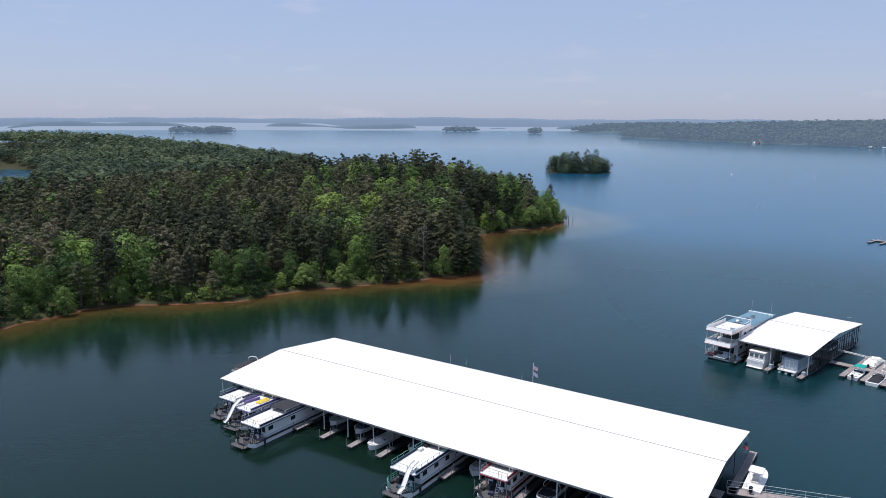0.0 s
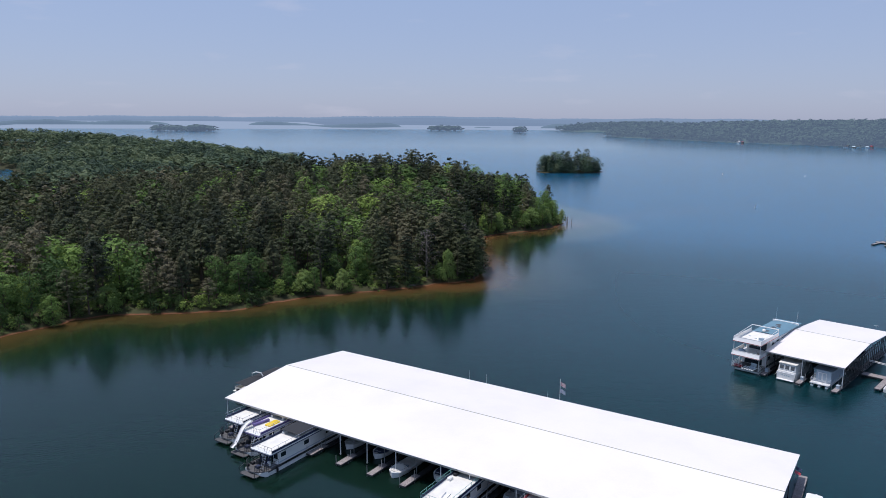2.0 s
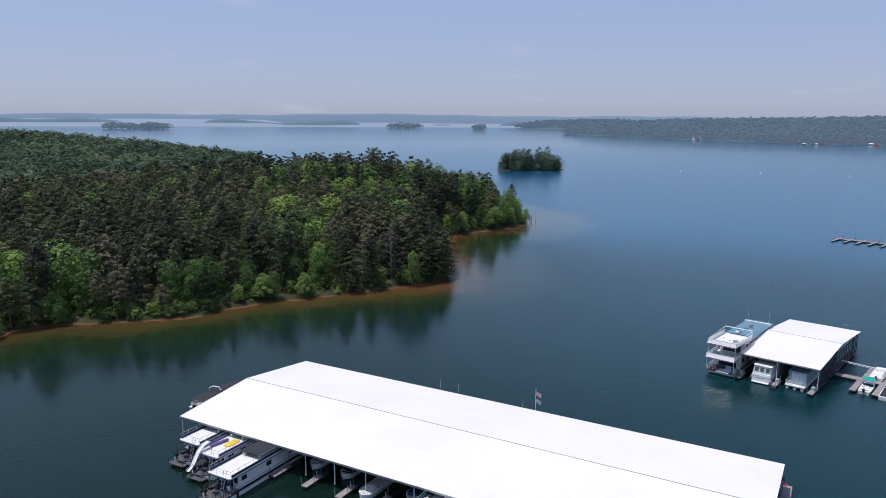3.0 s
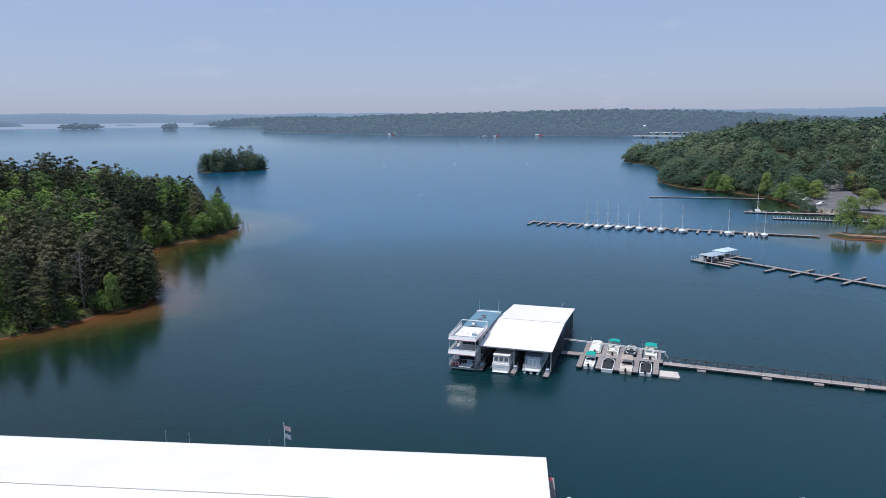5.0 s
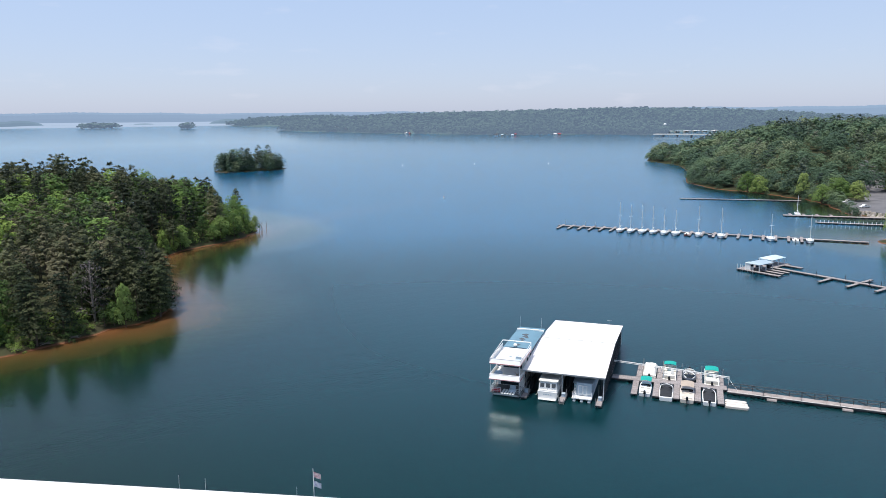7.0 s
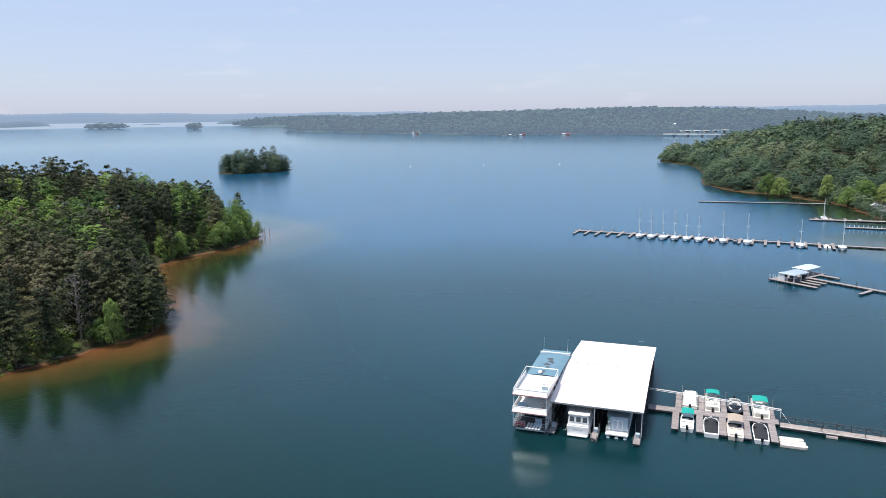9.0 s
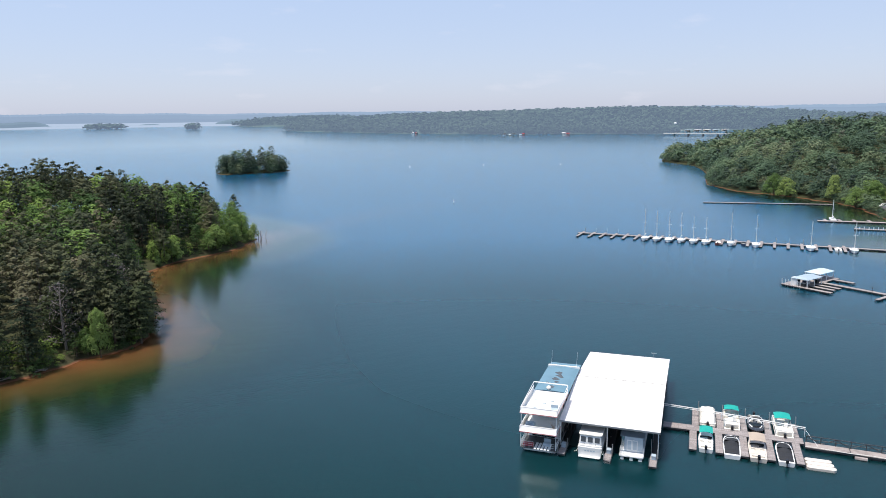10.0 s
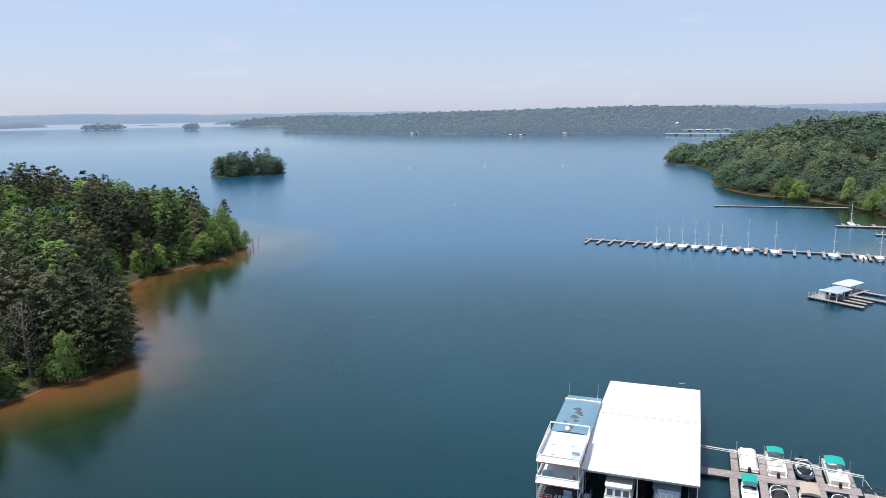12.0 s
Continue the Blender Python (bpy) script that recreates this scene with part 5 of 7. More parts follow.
for v, mt in ((26.5, M_NAVY), (25.2, M_RED)):
    single("hanging_towel", Shape().sheet([[(0.0, 0.9 * i / 4, 0.05 * math.sin(i * 2)) for i in range(5)], [(0.75, 0.9 * i / 4, -0.25 + 0.05 * math.cos(i * 2)) for i in range(5)]], 0.02), mt, at(MB, 83.5, v, 3.2), "bright cloth hung at the dock's end", "towel")

# boats at the small dock
tall_houseboat(at(MS, -5.55, -3.2))
cruiser(at(MS, 4.65, 3.9), "white aft-cabin motor yacht in a covered slip")
deck_cruiser(at(MS, 8.8, -0.9))
cruiser(at(MS, 4.0, 25.5, 0, 180), "white motor yacht deep in a covered slip", group="covered motor yachts")
runabout(at(MS, 10.6, 24.5), 7.5, 2.6, "white motorboat with navy cover in a covered slip", cover=M_NAVY, group="covered motorboats")
for x, nm in ((0.6, "step box"), (7.3, "step box"), (13.7, "step box")):
    box = thing("dock_box", at(MS, x, -0.4, 0.5), "grey-blue fibreglass dock storage box", "storage box", "dock boxes")
    part("body", Shape().box(-0.3, 0.3, -0.4, 0.4, 0, 0.5, 0.06), M_GREYHULL, box)
    part("lid", Shape().box(-0.33, 0.33, -0.43, 0.43, 0.5, 0.58, 0.08), M_GREYHULL, box)
ladder = thing("dock_ladder", at(MS, 7.4, -2.95, 0), "weathered wooden swim ladder at a pier end", "ladder")
for x in (-0.35, 0.35):
    part("stile", Shape().box(x - 0.04, x + 0.04, -0.08, 0.0, -0.5, 1.1), M_DECK, ladder)
for z in (-0.2, 0.1, 0.4):
    part("rung", Shape().box(-0.31, 0.31, -0.1, -0.02, z, z + 0.06), M_DECK, ladder)
ant = thing("television_aerial", at(MS, 11.6, 32.4, 4.5) @ Matrix.Scale(0.55, 4), "small white television aerial on a mast", "antenna")
part("mast", Shape().tube([(0, 0, -0.2), (0, 0, 2.0)], 0.025, 4), M_STEEL, ant)
part("boom", Shape().tube([(-0.9, 0, 2.0), (0.9, 0.3, 2.05)], 0.03, 4), M_WHITE, ant)
for k in range(5):
    part("element", Shape().tube([(-0.8 + 0.35 * k, -0.5 + 0.06 * k, 2.02), (-0.8 + 0.35 * k, 0.6 - 0.05 * k, 2.02)], 0.02, 4), M_WHITE, ant)

# open slips beside it
slips = thing("slip_dock", MS, "grey board floating dock with eight open slips", "boat dock")
pier(slips, 14.5, 34.9, 11.5, 13.5, "main_walk")
FINGERS = (19.05, 22.8, 26.3, 29.9, 33.7)
for k, x in enumerate(FINGERS):
    pier(slips, x - 0.52, x + 0.52, 4.6 - k * 0.05, 11.4)
    pier(slips, x - 0.5 + 0.3, x + 0.5 + 0.3, 13.6, 20.6 - k * 0.5)
    part("mooring_post", Shape().tube([(x + 0.75, 20.2 - k * 0.5, -1), (x + 0.75, 20.2 - k * 0.5, 2.0)], 0.07, 6), M_STEEL, slips)
util = thing("overhead_pipes", MS, "white utility pipes carried over the slips on posts", "pipe")
for dy, dz in ((0.0, 0.0), (0.25, 0.12), (0.12, 0.25)):
    part("pipe", Shape().tube([(14.3, 17.3 + dy, 1.75 + dz), (19.6, 17.1 + dy, 1.6 + dz), (27.0, 15.9 + dy, 1.65 + dz), (35.4, 14.3 + dy, 1.7 + dz)], 0.045, 5), M_WHITE, util)
for x, y in ((19.6, 17.3), (23.3, 16.6), (26.9, 16.0), (30.4, 15.3), (35.3, 14.3)):
    part("pipe_post", Shape().tube([(x, y, 0.4), (x, y, 1.75)], 0.05, 5), M_WHITE, util)
G8 = "boats in the open slips"
pontoon_boat(at(MS, 21.2, 17.2), 6.6, 2.4, "pontoon boat hidden under a pale tied cover", cover=M_COVER, group=G8)
pontoon_boat(at(MS, 24.85, 17.0), 7.0, 2.4, "cream pontoon boat with a teal bimini top", top=M_TEAL, top_at=(0.66, 0.93), group=G8)
dark_runabout = runabout(at(MS, 28.45, 16.6, 0, 180), 6.6, 2.4, "black motorboat with a white cockpit rim and tower arch", hull=M_MOTOR, inside=M_DARKDECK, arch=True, group=G8)
part("cockpit_rim", Shape().tube([(0.95 * math.sin(a), 0.2 - 1.9 * math.cos(a), 0.78) for a in (radians(35 + 290 * i / 20 + 180) for i in range(21))], 0.09, 6), M_GEL, dark_runabout, "white moulded rim round the cockpit")
pontoon_boat(at(MS, 32.4, 16.7), 7.4, 2.6, "white pontoon boat with a large teal bimini top", top=M_TEAL, top_at=(0.52, 0.86), group=G8)
runabout(at(MS, 20.9, 7.9), 5.9, 2.1, "small white motorboat with a teal bimini top", top=M_TEAL, top_at=(0.55, 0.95), group=G8)
runabout(at(MS, 24.55, 7.3), 6.6, 2.4, "white motorboat with black cover and white tower arch", cover=M_BLACK, arch=True, motor=False, group=G8)
runabout(at(MS, 28.1, 7.5), 6.8, 2.45, "cream motorboat with maroon stripe and tan bimini top", hull=M_CREAM, stripe=M_MAROON, top=M_TAN, top_at=(0.48, 0.92), inside=M_BLACK, group=G8)
runabout(at(MS, 31.8, 7.2), 6.4, 2.3, "white motorboat with a fitted black cover", cover=M_BLACK, group=G8)
drive_on = thing("jet_ski_float", at(MS, 34.4, 3.9), "white three-lobed plastic drive-on float", "float")
for k in range(3):
    part("lobe", Shape().box(0.0, 3.8 - 0.15 * k, 0.05 + 1.1 * k, 1.1 + 1.1 * k, -0.1, 0.36, 0.28), M_CREAM, drive_on)

# long gangway towards the shore
gw = thing("gangway", at(MS, 35.0, 11.4, 0, -3.9), "long grey floating gangway with dark truss rails", "gangway")
for k in range(12):
    x = k * 6.0
    pier(gw, x + 0.05, x + 5.95, -0.95, 0.95, "deck_section", M_CONC)
rail2 = railing(gw, [(0.2, 0.9), (71.8, 0.9)], 0.5, 1.05, M_DARKSTEEL, 2.0, 2, 0.07)
for k in range(36):
    x = 0.2 + 2.0 * k
    part("brace", Shape().tube([(x, 0.9, 0.55), (x + 2.0, 0.9, 1.5)] if k % 2 else [(x, 0.9, 1.5), (x + 2.0, 0.9, 0.55)], 0.06, 4), M_DARKSTEEL, rail2)
for x in (6.5, 18.2, 27.0, 33.5):
    part("barrel_float", Shape().tube([(x, -1.35, 0.1), (x + 1.6, -1.35, 0.1)], 0.32, 8), M_CONC, gw, "pale barrel float beside the gangway")
part("water_line", Shape().tube([(0.2 + 0.3 * i, 2.6 - 0.5 * i + 0.15 * math.sin(i * 2.1), 1.6 - 0.22 * i) for i in range(6)], 0.03, 5), M_WHITE, gw, "white hanging water line")
part("hose", Shape().tube([(k * 1.5, -0.9 + 0.12 * math.sin(k * 1.3), 0.56) for k in range(24)], 0.05, 5), M_COVER, gw, "pale hose lying along the edge")
# ---- sailing dock ----
SAIL_TURN = math.degrees(math.atan2(143 - 230, 263 - 207))
ML = pose(207, 230, 0, 0, 0, SAIL_TURN)
sd_dock = thing("sailing_dock", ML, "grey floating dock with many finger piers for sailboats", "boat dock")
pier(sd_dock, 0, 122.0, -1.0, 1.0, "main_walk")
for k in range(22):
    x = 1.8 + 4.62 * k
    if 4 <= k <= 15 or k > 18:
        pier(sd_dock, x - 0.5, x + 0.5, -8.6, -1.05)
        pier(sd_dock, x - 0.5, x + 0.5, 1.05, 4.2)
    else:
        pier(sd_dock, x - 0.5, x + 0.5, -8.6, -1.05)
        pier(sd_dock, x - 0.5, x + 0.5, 1.05, 3.4)
        part("mooring_post", Shape().tube([(x + 0.5, 3.2, -0.5), (x + 0.5, 3.2, 2.3)], 0.09, 6), M_STEEL, sd_dock)
SAILS = ((28.6, 12.6, None), (33.2, 12.0, M_NAVY), (37.9, 12.0, None), (42.4, 11.6, None), (47.0, 10.6, M_NAVY), (51.6, 10.4, None), (60.6, 12.4, None), (69.4, 12.0, None), (87.8, 10.5, None), (101.6, 11.0, M_NAVY))
for k, (x, mast, cov) in enumerate(SAILS):
    sailboat(at(ML, x, -5.4, 0, 180), "white sailboat with bare mast moored bow out at a pier", mast, 7.2 + 0.5 * (k % 3), cov)
runabout(at(ML, 56.1, -4.9), 5.4, 2.1, "small dark red boat among sailboats", hull=M_MAROON, cover=M_COVER, group="small boats at the sailing dock")
runabout(at(ML, 65.0, -4.0), 3.8, 1.6, "small dark dinghy among sailboats", hull=M_NAVY, motor=False, group="small boats at the sailing dock")
runabout(at(ML, 96.6, -4.9), 5.8, 2.3, "small white motorboat at a finger pier", cover=M_COVER, group="small boats at the sailing dock")

# ---- fuel dock ----
MG = pose(191.6, 112.2, 0, 0, 0, 2.0)
fuel = thing("fuel_dock", MG, "grey floating fuel dock with two low pale roofs", "boat dock")
pier(fuel, 0, 20.0, 8.0, 14.6, "platform")
for x0, x1, y0 in ((0, 1.6, 0.2), (3.6, 5.0, 1.2), (6.6, 8.0, 1.2), (16.5, 18.0, 2.4)):
    pier(fuel, x0, x1, y0, 7.9)
pier(fuel, 10.0, 11.7, -62, 7.9, "main_walk")
for y, x0, x1 in ((-10.6, 3.0, 9.5), (-18.6, 3.2, 9.5), (-26.2, 3.8, 9.5), (-33.8, 4.6, 9.5), (-18.6, 12.3, 17.6), (-26.2, 12.3, 18.0), (-33.8, 12.3, 19.0)):
    pier(fuel, x0, x1, y - 0.5, y + 0.5)
for k, y in enumerate((-6, -14, -21.5, -24, -31, -36, -44)):
    part("walk_post", Shape().tube([(10.1 + 1.5 * (k % 2), y, -0.5), (10.1 + 1.5 * (k % 2), y, 1.9)], 0.09, 6), M_DARKSTEEL, fuel)
for cx, cy, roof_mat in ((5.0, 9.6, M_SLATEROOF), (15.2, 11.6, M_PALEROOF)):
    eave = [(cx - 4.0, cy - 2.5), (cx + 4.0, cy - 2.5), (cx + 4.0, cy + 2.5), (cx - 4.0, cy + 2.5)]
    top = [(cx - 2.2, cy - 0.1, 3.35), (cx + 2.2, cy - 0.1, 3.35), (cx + 2.2, cy + 0.1, 3.35), (cx - 2.2, cy + 0.1, 3.35)]
    part("roof", Shape().hull([[(x, y, 2.55) for x, y in eave], [(x, y, 2.65) for x, y in eave], top]), roof_mat, fuel, "low hipped pale blue-white roof")
    for x in (-3.7, 0, 3.7):
        for y in (-2.2, 2.2):
            part("roof_post", Shape().box(cx + x - 0.08, cx + x + 0.08, cy + y - 0.08, cy + y + 0.08, 0.5, 2.6), M_WHITE, fuel)
for k in range(7):
    part("mooring_post", Shape().tube([(0.4 + (k % 2) * 0.3, 9.0 + 0.9 * k, 0), (0.4 + (k % 2) * 0.3, 9.0 + 0.9 * k, 2.0)], 0.1, 6), M_WHITE, fuel)
for k in range(5):
    crate = thing("dock_crate", at(MG, 2.0 + 2.2 * k, 8.8 + 0.9 * (k % 3), 0.5), "dark crate stacked under the fuel dock roof", "crate", "crates on the fuel dock")
    part("body", Shape().box(-0.6, 0.6, -0.5, 0.5, 0, 0.9 + 0.3 * (k % 2), 0.05), (M_BLACK, M_NAVY, M_DARKSTEEL)[k % 3], crate)
    part("lid", Shape().box(-0.64, 0.64, -0.54, 0.54, 0.9 + 0.3 * (k % 2), 1.0 + 0.3 * (k % 2), 0.04), M_STEEL, crate)
for x, y in ((4.2, 9.4), (6.2, 9.8)):
    pump = thing("fuel_pump", at(MG, x, y, 0.5), "white fuel pump under the dock roof", "fuel pump", "fuel pumps")
    part("body", Shape().box(-0.3, 0.3, -0.25, 0.25, 0, 1.5, 0.04), M_WHITE, pump)
    part("panel", Shape().box(-0.22, 0.22, -0.28, -0.252, 0.8, 1.3), M_RED, pump, "red front panel")
kiosk = thing("dock_kiosk", at(MG, 2.2, 11.4, 0.5), "small white kiosk under the dock roof", "kiosk")
part("wall", Shape().box(-1.0, 1.0, -0.9, 0.9, 0, 2.2, 0.05), M_WHITE, kiosk)
part("window", Shape().box(-0.6, 0.6, -0.94, -0.9, 1.0, 1.7), M_GLASS, kiosk)
ramp = thing("gangway", at(MG, 10.2, -49.2, 0.62), "white aluminium gangway with dark railings on the fuel walkway", "gangway")
part("deck", Shape().box(-0.9, 0.55, -9.5, 0, 0, 0.14, 0.03), M_WHITE, ramp)
for k in range(12):
    part("rib", Shape().box(-0.9, 0.55, -9.2 + 0.78 * k, -9.1 + 0.78 * k, 0.14, 0.18), M_STEEL, ramp)
railing(ramp, [(0.75, -9.4), (0.75, -0.1)], 0.1, 1.0, M_DARKSTEEL, 1.5, 2)

# ---- piers by the landing ----
def land_pier(a, b, width, name, label, deck=None, fingers=0, posts=False):
    dx, dy = b[0] - a[0], b[1] - a[1]
    ln = math.hypot(dx, dy)
    m = pose(a[0], a[1], 0, 0, 0, math.degrees(math.atan2(dy, dx)))
    p = thing(name, m, label, "pier")
    pier(p, 0, ln, -width / 2, width / 2, "deck", deck)
    for k in range(fingers):
        pier(p, 3.0 + 6 * k, 4.2 + 6 * k, width / 2 + 0.1, width / 2 + 5.0)
    if posts:
        for k in range(int(ln / 1.7)):
            part("rail_post", Shape().box(1.7 * k, 1.7 * k + 0.25, -width / 2, -width / 2 + 0.2, 0.5, 1.6), M_WHITE, p)
    return p, m


land_pier((333, 266), (377, 218), 2.2, "breakwater", "long pale floating breakwater walkway", M_CONC)
_, MP = land_pier((316, 190), (345, 155), 3.0, "courtesy_dock", "pale floating courtesy dock with short fingers", M_CONC, 4)
sailboat(at(MP, 6.8, 4.6), "white sailboat with bare mast at the courtesy dock", 9.5, 6.6)
land_pier((306, 168), (334, 129), 2.6, "boat_ramp_dock", "pale ramp dock with a row of white posts", M_CONC, 0, True)

# ---- trees ----
rng = np.random.default_rng(7)


def leaf_quads(centres, out, size, flat=0.35, corners=4, loose=0.5, slim=1.0):
    """Bent leaf sprays, or plain three-cornered ones, at the given centres, turned roughly outwards."""
    n = len(centres)
    nrm = out / (np.linalg.norm(out, axis=1, keepdims=True) + 1e-6) + rng.normal(0, loose, (n, 3)) + np.array([0, 0, flat])
    nrm /= np.linalg.norm(nrm, axis=1, keepdims=True) + 1e-6
    a = np.cross(nrm, rng.normal(0, 1, (n, 3)))
    a /= np.linalg.norm(a, axis=1, keepdims=True) + 1e-6
    b = np.cross(nrm, a)
    s = size * rng.uniform(0.55, 1.35, (n, 1))
    a, b = a * s, b * s * slim * rng.uniform(0.5, 0.9, (n, 1))
    bend = nrm * s * rng.uniform(-0.45, 0.1, (n, 1))
    if corners == 3:
        return np.stack([centres - a, centres + a * 0.9 - b * 0.7, centres + b * 1.3 + bend], 1)
    return np.stack([centres - a, centres - b * 0.8 + bend, centres + a, centres + b + bend * 0.6], 1)


def crown_points(kind, height, lobes, per_lobe):
    """Points and outward directions for a crown made of separate clumps, and the clump centres."""
    pts, outs, mids = [], [], []
    turned = rng.uniform(0, 6.28)
    base, girth = rng.uniform(0.26, 0.50), rng.uniform(0.170, 0.265)
    for k in range(lobes):
        t = (k + rng.uniform(0, 1)) / lobes
        ang = turned + k * 2.4 + rng.uniform(-0.5, 0.5)
        if kind == "pine":
            z = height * (base + (0.97 - base) * t)
            span = height * girth * math.sqrt(max(0.10, 1 - ((t - 0.30) / 0.74) ** 2)) * rng.uniform(0.72, 1.18)
            reach = span * 0.64 * (1 - 0.55 * t * t)
            rad = np.array([span * 0.36, span * 0.33, 0.046 * height]) * rng.uniform(0.7, 1.25)
        elif kind == "fir":
            z = height * (0.16 + 0.81 * t)
            span = height * (0.07 + 0.235 * (1 - t) ** 0.6) * rng.uniform(0.6, 1.15)
            reach = span * 0.6
            rad = np.array([span * 0.60, span * 0.34 + 0.012 * height, 0.022 * height]) * rng.uniform(0.9, 1.15)
        elif kind == "bush":
            z = height * (0.10 + 0.7 * t)
            reach = height * 0.42 * math.sqrt(max(0.05, 1 - t)) * rng.uniform(0.4, 1.0)
            rad = np.array([1.0, 1.0, 0.75]) * height * 0.24 * rng.uniform(0.7, 1.2)
        elif kind == "willow":
            z = height * (0.17 + 0.66 * t)
            reach = height * 0.36 * math.sqrt(max(0.04, 1 - (1.25 * t - 0.25) ** 2)) * rng.uniform(0.5, 1.1)
            rad = np.array([1.0, 1.0, 0.9]) * height * 0.155 * rng.uniform(0.7, 1.2)
        elif kind == "dome":
            z = height * (0.36 + 0.48 * t)
            reach = height * 0.245 * math.sqrt(max(0.03, 1 - t * t)) * rng.uniform(0.6, 1.1)
            rad = np.array([1.0, 1.0, 0.95]) * height * 0.128 * rng.uniform(0.75, 1.25)
        else:
            z = height * (0.12 + 0.74 * t)
            wide = math.sqrt(max(0.02, 1 - (1.15 * t - 0.25) ** 2 / 0.95))
            reach = height * 0.205 * wide * rng.uniform(0.65, 1.1)
            rad = np.array([1.0, 1.0, 0.78]) * height * 0.118 * rng.uniform(0.7, 1.3)
        way = np.array([math.cos(ang), math.sin(ang), 0.0])
        side = np.array([-way[1], way[0], 0.0])
        c = way * reach + np.array([0, 0, z])
        d = rng.normal(0, 1, (per_lobe, 3))
        d /= np.linalg.norm(d, axis=1, keepdims=True)
        d[:, 2] = np.where(d[:, 2] < -0.35, -d[:, 2], d[:, 2])
        r = rng.uniform(0.3, 1.0, (per_lobe, 1)) ** 0.6 if kind in ("pine", "fir", "bush") else rng.uniform(0.80, 1.06, (per_lobe, 1))
        e = d * r * rad
        droop = e[:, :1] * (0.10 if kind == "pine" else -0.22 if kind == "fir" else 0.0)
        pts.append(c + e[:, :1] * way + e[:, 1:2] * side + (e[:, 2:] + droop) * np.array([0, 0, 1.0]))
        lift = 0.55 if kind in ("pine", "fir") else 0.75
        outs.append((d[:, :1] * way + d[:, 1:2] * side + d[:, 2:] * np.array([0, 0, 1.0])) * lift + (way * 0.7 + np.array([0, 0, 1.1 * t - 0.4])) * (1.35 - lift))
        mids.append(c)
    return np.concatenate(pts), np.concatenate(outs), mids


def tree_model(kind, height, lobes, per_lobe, size, corners=4, loose=0.5):
    pts, outs, mids = crown_points(kind, height, lobes, per_lobe)
    return leaf_quads(pts, outs, size, {"pine": 0.45, "fir": 0.5, "dome": 0.2, "willow": 0.6}.get(kind, 0.2), corners, loose, 0.8 if kind in ("pine", "fir") else 1.0), mids


def trunk_shape(kind, height, mids, limbs=6):
    s = Shape()
    r = height * 0.014 + 0.05
    bend = rng.uniform(-0.25, 0.25, 2)
    line = [(bend[0] * math.sin(3 * t), bend[1] * math.sin(2.5 * t), height * 0.93 * t - 0.3 * (t == 0)) for t in (0, 0.25, 0.5, 0.75, 1)]
    s.tube(line, r, 6, r * 0.25)
    for c in mids[:: max(1, len(mids) // limbs)]:
        z0 = max(c[2] - height * 0.07 - 0.3 * math.hypot(c[0], c[1]), height * 0.1)
        s.tube([(0, 0, z0), (c[0] * 0.5, c[1] * 0.5, (z0 + c[2]) / 2 - 0.1), tuple(c)], r * 0.35, 4, r * 0.12)
    return s


NEAR = {}
for kind, mat, count, lobes, per, size in (("pine", M_PINE, 10, 36, 66, 0.150), ("fir", M_FIR, 4, 52, 46, 0.18), ("broad", M_LEAF, 10, 22, 120, 0.170), ("bush", M_SHRUB, 6, 9, 40, 0.42)):
    for k in range(count):
        quads, mids = tree_model(kind, 10.0, lobes, per, size, 3, 0.26)
        me = soup("crown", quads)
        me.materials.append(mat)
        tk = trunk_shape(kind, 10.0, mids).mesh("trunk")
        tk.materials.append(M_BARK)
        NEAR.setdefault(kind, []).append((me, tk))
MIDS = {kind: [tree_model(kind, 10.0, lobes, per, size, 3, 0.28)[0] for _ in range(8)] for kind, lobes, per, size in (("pine", 26, 29, 0.205), ("broad", 18, 52, 0.26), ("bush", 8, 20, 0.62))}
HILL = {kind: [tree_model(kind, 10.0, lobes, per, size, 3)[0] for _ in range(8)] for kind, lobes, per, size in (("pine", 12, 18, 0.36),)}
HILL["broad"] = [tree_model("dome", 10.0, 17, 32, 0.28, 3, 0.22)[0] for _ in range(12)]
FARS = {kind: [tree_model(kind, 10.0, lobes, per, size, 3)[0] for _ in range(8)] for kind, lobes, per, size in (("pine", 12, 15, 0.38),)}
FARS["broad"] = [tree_model("dome", 10.0, 13, 11, 0.54, 3, 0.20)[0] for _ in range(10)]
TINY = [tree_model("dome", 10.0, 5, 6, 1.25, 3, 0.15)[0] for _ in range(8)]
SMALL = [tree_model("dome", 10.0, 6, 8, 0.95, 3, 0.15)[0] for _ in range(8)]


def scatter(x0, x1, y0, y1, step, margin):
    """Jittered plan of trees on land: arrays of x, y, ground height and distance from the shore."""
    gx, gy = np.meshgrid(np.arange(x0, x1, step), np.arange(y0, y1, step))
    px = (gx + rng.uniform(-0.48, 0.48, gx.shape) * step).ravel()
    py = (gy + rng.uniform(-0.48, 0.48, gy.shape) * step).ravel()
    z, d = ground_z(px, py)
    keep = (d > margin) & (rng.uniform(0, 1, d.shape) < 0.9)
    return px[keep], py[keep], z[keep], d[keep]


